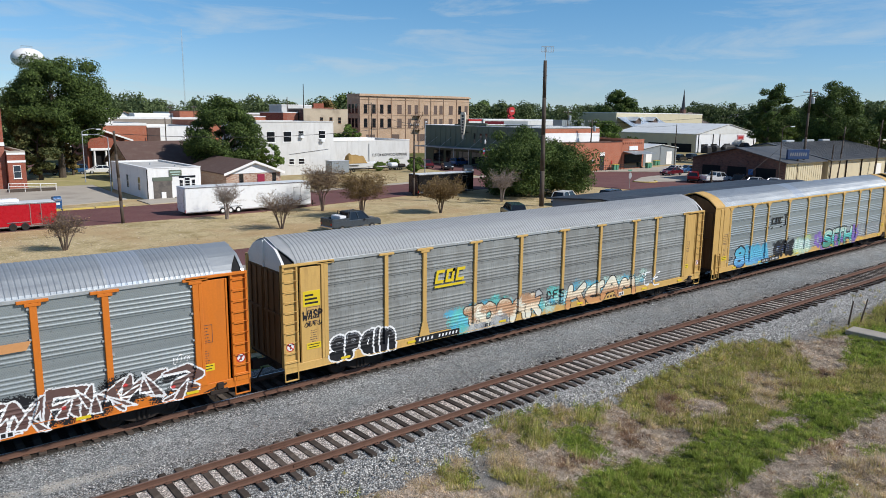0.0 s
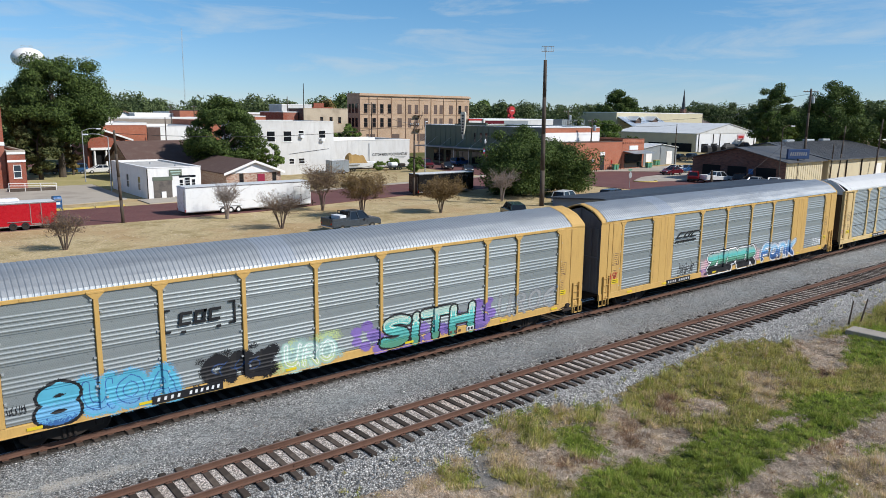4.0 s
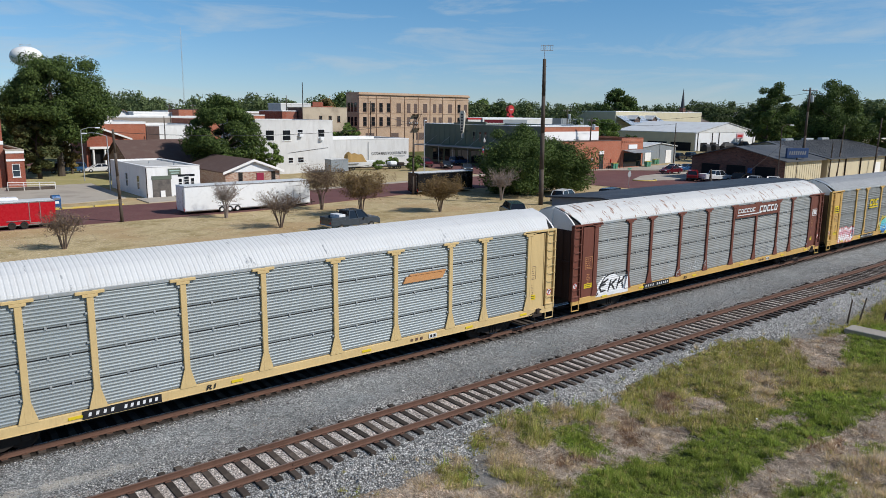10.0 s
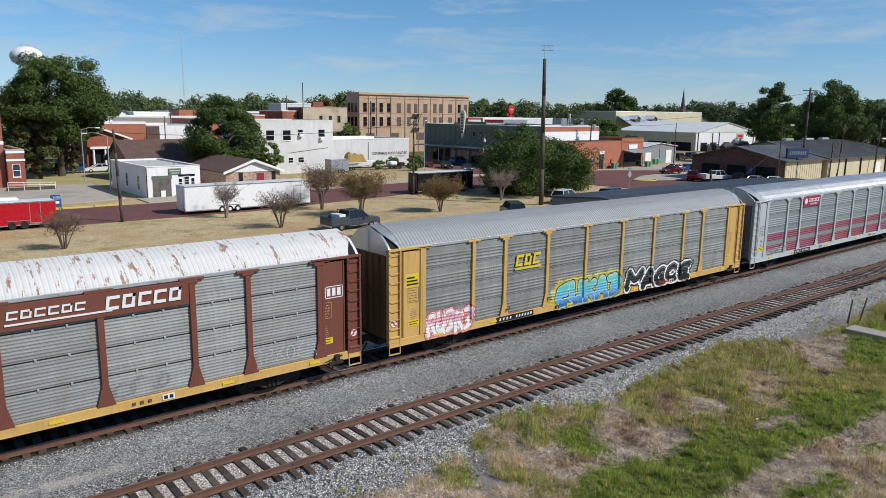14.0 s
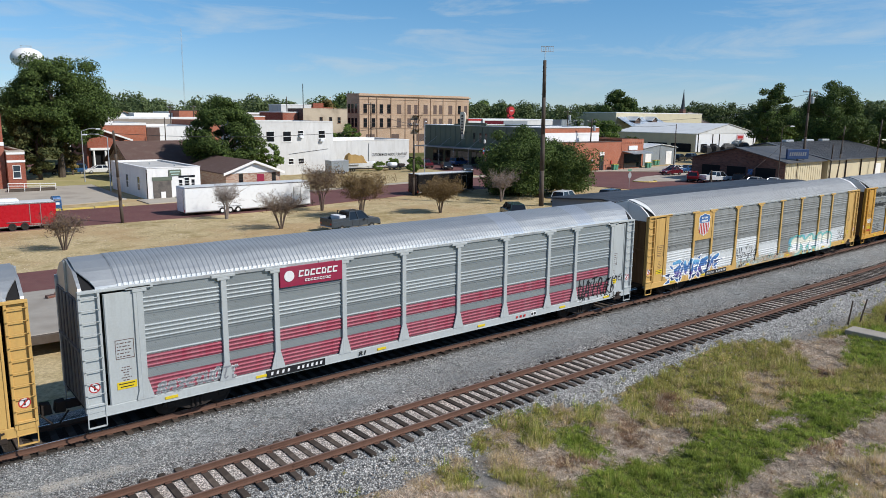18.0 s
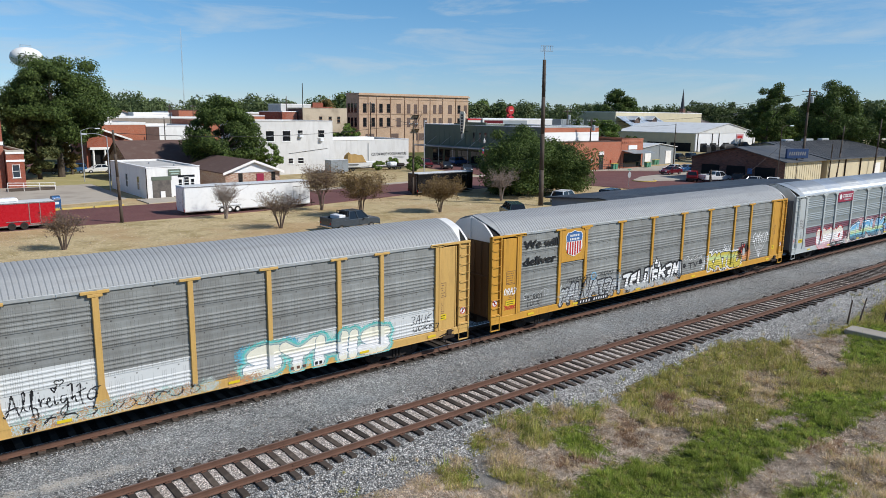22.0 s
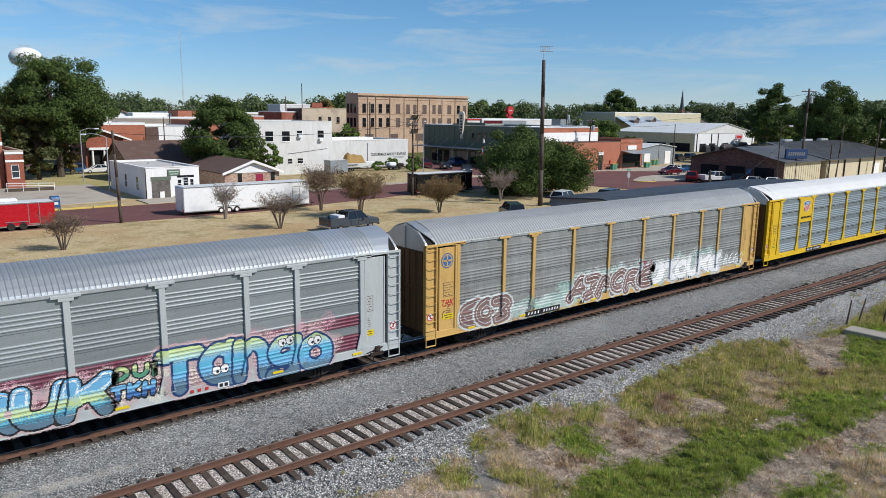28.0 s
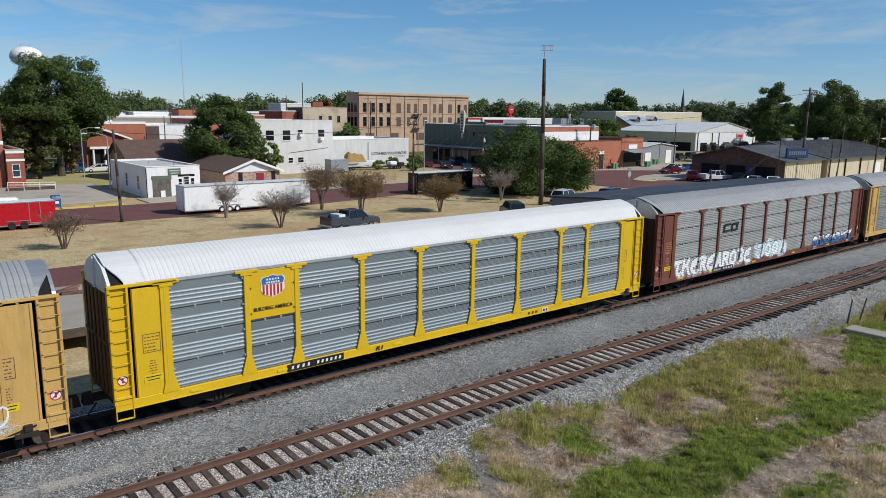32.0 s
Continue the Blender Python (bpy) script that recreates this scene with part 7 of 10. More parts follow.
# three-storey tan brick hotel
b = shell("brick_hotel", "three-storey tan brick hotel with rows of tall windows", "hotel", 107.6, 146.6, 169.0, 175.6, 15.2, "brick_tan", "roof_membrane", "brick_tan", 0.8, 0.35)
for k, x in enumerate((109.4, 112.1, 114.7, 117.2, 120.7, 124.2, 126.6, 130.1, 133.6, 135.7, 139.4, 142.9, 145.4)):
    for z in (10.4, 6.6):
        window_part(b, "s", x, z, 1.35 if k in (4, 7, 10) else 1.05, 2.3, 169.0, "pane_dark" if k < 4 or k == 11 else "window_board", "shingle_brown")
for x in (111.0, 119.2, 128.3, 137.0):
    part("boarded_opening", Form().box(x - 1.4, x + 1.4, 168.93, 169.02, 2.6, 4.6), "window_board", b, "boarded ground-floor opening")
for k, x in enumerate((110.5, 113.2, 117.9, 122.8, 127.6, 131.9, 136.6, 141.6)):
    part("pilaster", Form().box(x - 0.10, x + 0.10, 168.86, 169.0, G, 14.6, 0.02), "brick_shade", b)
for z in (14.0, 9.9, 6.2):
    part("string_course", Form().box(107.4, 146.8, 168.90, 169.0, z, z + 0.16, 0.02), "brick_tan", b)
part("cornice", Form().box(107.2, 147.0, 168.6, 169.0, 14.9, 15.25, 0.03), "brick_tan", b)
for y in (170.8, 172.6, 174.3):
    for z in (10.4, 6.6):
        window_part(b, "w", y, z, 1.1, 2.3, 107.6, "pane_dark", "shingle_brown")
esc = Form()
for z in (9.7, 5.8):
    esc.box(125.5, 128.0, 167.8, 168.95, z, z + 0.08)
    for x in (125.5, 128.0):
        esc.box(x - 0.03, x + 0.03, 167.8, 167.86, z, z + 1.1)
    esc.box(125.5, 128.0, 167.8, 167.84, z + 1.05, z + 1.1)
esc.tube((125.7, 168.0, 5.8), (127.8, 168.0, 9.7), 0.06, None, 6)
part("fire_escape", esc, "steel_dark", b, "black iron fire escape")
# old grey-brown block beside the hotel
b = shell("old_block", "two-storey weathered tan block with arched windows and a dark brick side", "building", 80.4, 92.1, 150.0, 157.5, 11.1, "tan_stucco", "roof_membrane", "tan_stucco", 0.5, 0.14)
part("side_facing", Form().box(80.34, 80.4, 150.1, 157.4, G, 11.0), "brick_dark", b, "dark brick side wall")
for x in (85.0, 87.5, 89.8):
    w = window_part(b, "s", x, 7.9, 0.75, 1.35, 150.0, "pane_dark", "brick_shade")
    part("arch", Form().prism([(x + 0.46 * math.cos(a), 9.25 + 0.4 * math.sin(a)) for a in np.linspace(0, math.pi, 8)], 149.96, 150.02), "brick_shade", w)
b = shell("red_block", "red brick shop with a stepped parapet", "building", 94.4, 103.4, 176.0, 190.0, 11.5, "brick_red", "roof_membrane", "brick_red", 0.4, 0.2)
part("parapet_step", Form().box(97.4, 100.5, 175.95, 176.4, 11.5, 12.8), "brick_red", b)
shell("white_annex", "flat-roofed white upper storey behind the old block", "building", 84.0, 92.4, 168.0, 175.0, 12.0, "white_masonry", "roof_membrane", "white_paint", 0.3, 0.25)
mast = thing("roof_mast", pose(81.0, 151.0, 10.0), "tall thin dark mast on a roof", "mast")
part("pole", Form().tube((0, 0, 0), (0, 0, 6.7), 0.11, 0.08, 7), "steel_dark", mast)
part("base_plate", Form().box(-0.25, 0.25, -0.25, 0.25, 0.0, 0.12, 0.02), "steel_dark", mast)
b = shell("red_store", "small red brick store beside the old block", "building", 76.3, 80.0, 152.0, 164.0, 10.2, "brick_red", "roof_membrane", "white_paint", 0.4, 0.2)
b = shell("small_brick_store", "small red brick store with a white parapet", "building", 66.5, 72.0, 152.0, 166.0, 9.2, "brick_orange", "roof_membrane", "white_paint", 0.4, 0.2)
window_part(b, "s", 69.3, 6.3, 1.2, 1.5, 152.0)

# green-clad stores along the side street
b = shell("green_store", "long store clad in dull green with a deep street canopy", "shop", 105.0, 131.0, 109.1, 136.5, 7.8, "green_clad", "roof_membrane", "metal_sheet_white", 0.5, 0.12)
part("canopy", Form().box(101.4, 105.0, 110.8, 136.2, 2.95, 3.15, 0.02), "metal_sheet_grey", b, "flat metal street canopy")
for y in (112, 117, 122, 127, 132, 136):
    part("canopy_post", Form().tube((101.6, y, G), (101.6, y, 2.95), 0.06, None, 6), "galv_plain", b)
    part("canopy_stay", Form().tube((101.7, y, 3.15), (105, y, 5.2), 0.03, None, 5), "galv_plain", b)
for y in (113.5, 118, 122.5, 127, 131.5):
    window_part(b, "w", y, -0.3, 3.6, 2.5, 105.0, "pane_dark", "black_plain", False)
for y in (115.3, 117.0, 119.0):
    window_part(b, "w", y, 4.3, 0.7, 2.0, 105.0, "pane_dark", "green_clad", False)
sign = Form().prism_x([(120.9, 5.0), (121.15, 5.0), (121.5, 7.2), (121.8, 9.2), (121.8, 10.4), (121.5, 10.8), (120.5, 10.8), (120.2, 10.4), (120.2, 9.2), (120.45, 7.2)], 103.2, 103.5)
for q in range(7):
    sign.box(103.17, 103.2, 120.7, 121.3, 9.75 - q * 0.62, 10.15 - q * 0.62, 0, 1)
sign.box(103.2, 105.0, 121.0, 121.1, 6.4, 6.5, 0, 1)
part("blade_sign", sign, ["cream_stucco", "enamel_black"], b, "tall cream vertical sign with dark blocks")
part("parapet_step", Form().box(104.95, 105.3, 115.3, 122.2, 7.7, 8.5), "green_clad", b)
part("parapet_step", Form().box(104.96, 105.3, 122.2, 125.8, 7.7, 8.2), "green_clad", b)
for q in range(14):
    part("cladding_rib", Form().box(104.93, 105.0, 111.0 + q * 1.8, 111.08 + q * 1.8, 3.3, 7.4), "green_clad", b)
b = shell("store_row", "row of flat-roofed stores with pale roofs and maroon and grey fronts", "shop", 151.7, 183.0, 168.0, 182.0, 8.6, "white_masonry", "roof_membrane", "metal_sheet_white", 0.4, 0.4)
part("front_panel", Form().box(152.4, 160.3, 167.93, 168.0, 5.0, 8.4), "car_maroon", b, "dark maroon front")
part("front_panel", Form().box(160.4, 171.0, 167.93, 168.0, 5.0, 8.4), "metal_sheet_grey", b, "grey sheet front")
b = shell("low_store", "low flat store with a bright red fascia", "shop", 146.2, 151.6, 168.5, 180.0, 8.4, "white_masonry", "roof_membrane", "enamel_red", 0.4, 0.5)
b = shell("grey_store", "flat-roofed dark grey metal store", "shop", 188.0, 199.5, 168.5, 182.0, 8.7, "metal_sheet_grey", "roof_membrane", "metal_sheet_grey", 0.4, 0.2)
for x in np.arange(188.6, 199.4, 1.2):
    part("cladding_rib", Form().box(x, x + 0.12, 168.42, 168.5, G, 8.6), "metal_sheet_grey", b)
p = thing("round_sign", pose(179.0, 184.0, GROUND), "round red sign on a red post behind the stores", "sign")
part("post", Form().box(-0.5, 0.5, -0.4, 0.4, 0, 10.9, 0.05), "enamel_maroon", p)
part("disc", Form().prism([(1.45 * math.cos(a), 12.5 + 1.45 * math.sin(a)) for a in np.linspace(0, 2 * math.pi, 21)[:-1]], -0.45, 0.35), "enamel_red", p, "red disc with a pale bar")
part("bar", Form().box(-0.75, 0.75, -0.52, -0.46, 12.3, 12.7), "enamel_rose", p)
part("cabinet", Form().box(-1.2, 1.2, -0.48, 0.38, 8.9, 10.4, 0.05), "enamel_red", p, "small red sign box")
b = shell("white_store", "low store with a green side and a white and brick parapet", "shop", 105.0, 121.8, 98.8, 109.0, 7.8, "green_clad", "roof_membrane", "metal_sheet_white", 0.4, 0.15)
part("parapet_face", Form().box(105.1, 121.8, 98.6, 98.8, 5.0, 6.85), "white_paint", b, "white painted parapet")
part("parapet_face", Form().box(105.1, 121.8, 98.62, 98.8, 6.85, 7.7), "brick_orange", b)
part("fascia", Form().box(105.3, 121.6, 98.4, 98.6, 3.9, 4.5), "white_paint", b, "white fascia")
# orange brick shop on the corner
b = shell("brick_shop", "orange brick corner shop with a small canopy", "shop", 107.0, 125.6, 95.6, 98.4, 4.95, "brick_orange", "roof_membrane", "shingle_brown", 0.3, 0.12)
part("door", Form().box(118.6, 119.9, 95.52, 95.6, G + 0.1, 2.9, 0.01), "black_plain", b, "dark glazed door with a white header")
part("door_header", Form().box(118.5, 120.0, 95.48, 95.6, 2.3, 2.95), "white_paint", b)
for x in (122.2,):
    part("fire_hose_box", Form().box(x, x + 0.25, 95.45, 95.6, 0.5, 1.2), "enamel_red", b)
part("meter_box", Form().box(116.0, 116.4, 95.4, 95.6, 0.8, 1.6, 0.02), "galv_plain", b)
b = shell("corner_store", "brick store front with patterned parapet and metal canopy", "shop", 125.7, 133.2, 95.6, 110.0, 5.35, "brick_orange", "roof_membrane", "brick_orange", 0.4, 0.14)
part("shop_window", Form().box(126.6, 132.6, 95.5, 95.6, G + 0.3, 2.4), "pane_dark", b)
part("canopy", Form().prism_x([(92.6, 2.5), (95.6, 2.95), (95.6, 3.05), (92.6, 2.6)], 126.0, 133.4), "metal_sheet_grey", b, "sloping metal canopy")
part("sign", Form().box(128.0, 131.0, 95.45, 95.6, 3.2, 4.1, 0.02), "white_paint", b, "small white sign board")
for q in range(10):
    part("dentil", Form().box(126.0 + q * 0.7, 126.35 + q * 0.7, 95.5, 95.6, 4.55, 4.9), "brick_orange", b)
# shed with roller doors
b = gable("storage_shed", "small grey metal shed with white roller doors", "shed", 139.5, 152.3, 100.0, 112.0, 3.1, 3.9, "metal_sheet_grey", "roof_light_metal", 0.3, "y")
for x in (141.3, 149.3):
    part("roller_door", Form().box(x - 1.1, x + 1.1, 99.9, 100.0, G + 0.1, 2.3, 0.01), "white_paint", b, "white roller door")
# large pale metal warehouse
b = gable("warehouse", "large pale metal warehouse with a low gable", "warehouse", 208.6, 245.6, 130.0, 161.0, 5.0, 8.1, "metal_sheet_white", "roof_light_metal", 0.4, "y")
part("sign", Form().box(233.0, 237.4, 129.85, 130.0, 2.9, 4.6, 0.02).box(233.5, 236.8, 129.83, 129.86, 3.3, 4.1, 0, 1), ["enamel_pink", "enamel_red"], b, "red and white square sign")
part("gable_sheet", Form().prism([(208.7, 5.0), (245.5, 5.0), (227.1, 7.95)], 129.9, 129.98), "roof_light_metal", b, "pale grey sheeted gable")
part("side_cladding", Form().box(208.5, 208.6, 130.3, 160.7, G, 4.8), "metal_sheet_cream", b, "tan metal side wall")
# the shade inside the loading bays is drawn as near-black panels
for y in (131.6, 140.5):
    part("bay_opening", Form().box(208.4, 208.52, y, y + 7.4, G, 1.9), "dark_gap", b, "near-black panel, the shade in an open loading bay")
for x in (209.6, 218, 222, 244):
    part("downpipe", Form().box(x, x + 0.2, 129.8, 130.0, G, 4.9), "steel_dark", b)
for x in (211.5, 217.0, 225.0):
    part("bay_opening", Form().box(x, x + 3.6, 129.88, 130.02, G, 1.8), "dark_gap", b, "near-black panel, the shade in an open loading bay")
b = shell("hall", "tan hall with a long flat roof and small dormers", "building", 232.0, 292.0, 180.0, 200.0, 11.5, "metal_sheet_cream", "roof_light_metal", "white_paint", 0.3, 0.3)
for x in (238.7, 249.7):
    part("dormer", Form().prism([(x - 1.7, 7.6), (x + 1.7, 7.6), (x + 1.7, 8.9), (x, 10.0), (x - 1.7, 8.9)], 174.6, 179.9), "window_board", b, "brown-fronted dormer")
    for e in (-1, 1):
        part("dormer_roof", Form().prism([(x, 10.05), (x + e * 2.2, 8.65), (x + e * 2.2, 8.85), (x, 10.28)], 174.1, 179.9), "roof_light_metal", b)
part("lower_roof", Form().prism_x([(172.5, 6.3), (180, 9.9), (180, 10.1), (172.5, 6.5)], 232.5, 258), "metal_sheet_blue", b, "blue-grey standing-seam roof")
for x in np.arange(233.0, 258.0, 0.9):
    part("roof_seam", Form().prism_x([(172.5, 6.5), (180, 10.1), (180, 10.17), (172.5, 6.57)], x, x + 0.08), "metal_sheet_white", b)
b = gable("far_house", "far house with a wide grey-brown roof", "house", 318.0, 352.0, 195.0, 213.0, 7.0, 12.6, "white_stucco", "roof_brown_grey", 0.5, "x")
part("cross_gable", Form().prism([(344.0, 7.0), (362.0, 7.0), (353.0, 12.4)], 193.5, 204.0), "metal_sheet_white", b, "white boarded cross gable")
# tyre workshop: dark brick front towards the court, cream metal side towards the railway
b = gable("tyre_workshop", "low dark brick garage with open bays and cream metal side", "garage", 118.0, 131.2, 57.0, 74.0, 3.1, 5.1, "brick_dark", "roof_grey_metal", 0.7, "x")
part("side_cladding", Form().box(118.1, 131.1, 56.9, 57.0, G, 3.0), "metal_sheet_cream", b, "cream corrugated side cladding")
for q in range(16):
    part("cladding_rib", Form().box(118.4 + q * 0.8, 118.5 + q * 0.8, 56.85, 56.9, G, 2.65), "metal_sheet_cream", b)
# near-black panels on the front give the shade of the garage bays
for y in (60.2, 65.4, 70.2):
    part("bay_opening", Form().box(117.9, 118.05, y - 1.7, y + 1.7, G, 2.0), "dark_gap", b, "near-black panel, the shade in an open garage bay")
part("blue_board", Form().box(117.8, 117.9, 62.4, 63.2, 0.8, 1.7), "enamel_blue", b, "blue notice")
b = gable("repair_shop", "cream metal repair shop with a wide dark grey roof", "garage", 132.6, 166.0, 56.5, 79.0, 3.15, 5.6, "metal_sheet_cream", "roof_grey_metal", 0.7, "x")
part("door", Form().box(152.5, 155.5, 56.4, 56.5, G, 1.9, 0.01), "white_paint", b, "white steel door")
part("bay_opening", Form().box(158.5, 165.0, 56.4, 56.52, G, 2.4), "dark_gap", b)
part("roller_door", Form().box(158.5, 165.0, 56.36, 56.4, 1.0, 2.5), "white_paint", b, "half-raised white roller door")
for x in (139.5, 146.0, 157.6):
    part("downpipe", Form().box(x, x + 0.18, 56.28, 56.46, G, 3.0), "steel_dark", b)
for x in (139.2, 147.6, 154.6):
    part("roof_vent", Form().box(x, x + 3.2, 67.5, 68.5, 5.7, 6.15, 0.1), "galv_plain", b, "long grey ridge vent")
for x in np.arange(133.5, 166.0, 1.0):
    part("roof_seam", Form().prism_x([(55.9, 3.18), (67.7, 5.76), (67.7, 5.81), (55.9, 3.23)], x, x + 0.07), "roof_grey_metal", b)
b = shell("long_warehouse", "long pale metal warehouse behind the repair shop", "warehouse", 184.0, 240.0, 71.0, 79.0, 5.3, "metal_sheet_cream", "roof_light_metal", "white_paint", 0.1, 0.2)
for k, (x, w, h) in enumerate(((210.6, 2.6, 2.3), (215.8, 2.4, 2.3), (224.5, 9.0, 2.4), (233.5, 3.6, 2.9))):
    m = thing("covered_machine", pose(x, 127.4, G), "rounded machine under a black cover beside the warehouse", "machine", "covered machines")
    part("cover", Form().loft([[(e * w / 2, -1.2, 0.02), (e * w / 2, -1.1, h * 0.7 * s), (e * w / 2, -0.5, h * s), (e * w / 2, 0.5, h * s), (e * w / 2, 1.1, h * 0.7 * s), (e * w / 2, 1.2, 0.02)] for e, s in ((-1, 0.7), (-0.8, 0.97), (0.0, 1.0), (0.8, 0.97), (1, 0.7))]), "black_plain", m)
    part("base", Form().box(-w * 0.46, w * 0.46, -1.0, 1.0, 0.0, 0.12), "steel_dark", m)
# low dark-roofed freight shed behind the train
b = gable("freight_shed", "low freight shed with a wide dark metal roof beside the line", "shed", 56.5, 96.0, 38.0, 51.5, 1.65, 2.15, "metal_sheet_grey", "roof_dark_metal", 0.5, "x")
# loading dock between train and lane
b = thing("loading_dock", pose(0, 0, 0), "old concrete loading dock with scrap timber on it", "loading dock")
part("slab", Form().box(4.0, 30.0, 35.5, 44.5, 0.12, 0.32, 0.03), "old_concrete", b)
part("edge_beam", Form().box(4.0, 30.0, 35.3, 35.5, -0.1, 0.30, 0.02), "pole_timber", b)
for x in np.arange(4.5, 30, 3.1):
    part("pier", Form().box(x, x + 0.35, 35.6, 36.0, G, 0.12, 0.02), "old_concrete", b)
part("wall", Form().box(4.0, 30.0, 38.4, 38.7, G, 0.12), "old_concrete", b)
for j, (x, y, a) in enumerate(((8.0, 42.6, 20), (8.8, 42.2, -10), (8.4, 43.3, 40), (14.2, 42.4, 5), (17.6, 43.1, -25))):
    single("scrap_timber", Form().box(-0.9, 0.9, -0.12, 0.12, 0, 0.16, 0.02), "brick_dark", "dark weathered scrap timber on the dock", "timber", "scrap timber", "", pose(x, y, 0.32, 0, 0, a))
# red brick church hall at the edge
b = shell("brick_church", "tall red brick church hall with white stone bands", "church", -6.0, 16.4, 118.0, 140.0, 11.8, "brick_red", "roof_membrane", "concrete", 0.5, 0.3)
part("band", Form().box(-6.05, 16.45, 117.9, 118.0, 5.2, 5.7), "white_paint", b)
b = shell("church_wing", "red brick church wing with white bands and a sash window", "church", 16.5, 18.7, 117.0, 136.0, 4.3, "brick_red", "roof_membrane", "concrete", 0.4, 0.25)
for z in (2.9, 4.0):
    part("band", Form().box(16.45, 18.75, 116.92, 117.0, z, z + 0.3), "white_paint", b)
window_part(b, "s", 17.6, 0.75, 0.85, 1.7, 117.0, "pane_blue")
ramp = thing("access_ramp", pose(0, 0, 0), "white-railed timber access ramp by the church", "ramp")
part("deck", Form().box(15.6, 21.4, 111.6, 113.2, G, G + 0.35, 0.02), "pole_timber", ramp)
for z in (0.1, 0.45):
    part("rail", Form().tube((15.6, 111.6, z), (21.4, 111.6, z - 0.25), 0.045, None, 6), "white_paint", ramp)
for x in (15.6, 17.5, 19.4, 21.3):
    part("post", Form().tube((x, 111.6, G), (x, 111.6, 0.45 - 0.04 * (x - 15.6)), 0.04, None, 6), "white_paint", ramp)
# brick row at the back left
b = shell("brick_row", "long orange brick store with a white parapet", "shop", 36.4, 45.6, 150.0, 172.0, 7.4, "brick_orange", "roof_membrane", "white_paint", 0.4, 0.5)
b = shell("white_row", "low store with a white front", "shop", 45.7, 57.5, 150.0, 172.0, 7.1, "white_stucco", "roof_membrane", "white_paint", 0.4, 0.2)
# brown panel standing for the shade of a dark opening
part("dark_gap", Form().box(45.7, 48.2, 149.9, 150.0, 3.6, 7.0), "shingle_brown", b)
part("side_wing", Form().box(57.5, 64.0, 152.0, 170.0, G, 8.4, 0.02), "brick_orange", b)
b = shell("portico_house", "brick house with white porch columns under a low white-trimmed gable", "house", 33.2, 39.6, 144.6, 149.8, 4.6, "brick_red", "roof_membrane", "white_paint", 0.3, 0.2)
# porch shade, as a near-black panel on the wall
part("porch_dark", Form().box(33.9, 38.6, 144.5, 144.6, G + 0.4, 2.9), "dark_gap", b, "near-black panel, the porch shade behind the columns")
for x in (34.2, 36.2, 38.7):
    part("column", Form().tube((x, 143.8, G), (x, 143.8, 3.0), 0.22, 0.18, 10), "white_paint", b)
part("porch_beam", Form().box(33.6, 39.4, 143.5, 144.6, 3.0, 3.45, 0.03), "white_paint", b)
part("porch_gable", Form().prism([(33.2, 3.45), (39.6, 3.45), (39.6, 5.2), (36.0, 6.5), (33.2, 5.4)], 143.7, 144.6), "brick_red", b, "brick porch gable")
for xb, zb in ((32.4, 5.05), (41.0, 4.65)):
    part("porch_roof", Form().prism([(36.0, 6.5), (xb, zb), (xb, zb + 0.22), (36.0, 6.72)], 143.2, 149.8), "shingle_brown", b)
    part("bargeboard", Form().prism([(36.0, 6.42), (xb, zb - 0.08), (xb, zb + 0.26), (36.0, 6.76)], 143.1, 143.2), "white_paint", b)
for k, (x0, x1, y0, z) in enumerate(((44, 70, 186, 8.3), (58, 76, 200, 9.2), (72, 100, 215, 9.6), (46, 60, 230, 10.4))):
    shell("distant_store", "far flat-roofed store with a white parapet", "shop", x0, x1, y0, y0 + 14, z, "white_stucco" if k % 2 else "brick_grey", "roof_membrane", "white_paint", 0.3, 0.5)
shell("distant_tower_block", "far orange brick block above the roofs", "building", 68.0, 73.4, 195.0, 203.0, 10.3, "brick_orange", "roof_membrane", "shingle_brown", 0.3, 0.2)
b = gable("distant_house", "far house with a pale shingle roof", "house", 54.0, 59.6, 205.0, 214.0, 8.6, 10.0, "white_stucco", "shingle_pale", 0.5, "y")


# ---- vehicles ----
def wheel_form(r, w):
    f = Form()
    f.turned([(r * 0.55, -w / 2), (r * 0.92, -w / 2), (r, -w * 0.35), (r, w * 0.35), (r * 0.92, w / 2), (r * 0.55, w / 2), (r * 0.55, -w / 2)], 18)
    f.f, f.k = f.f[:-2], f.k[:-2]
    tyre = f.mesh("tyre")
    tyre.transform(Matrix.Rotation(radians(90), 4, "X"))
    f = Form()
    f.turned([(0.02, -w * 0.36), (r * 0.2, -w * 0.40), (r * 0.25, -w * 0.32), (r * 0.5, -w * 0.34), (r * 0.56, -w * 0.46), (r * 0.57, w * 0.4), (0.02, w * 0.4)], 14)
    rim = f.mesh("rim")
    rim.transform(Matrix.Rotation(radians(-90), 4, "X"))
    return tyre, rim


WHEELS = {"car": wheel_form(0.33, 0.22), "trailer": wheel_form(0.34, 0.2)}

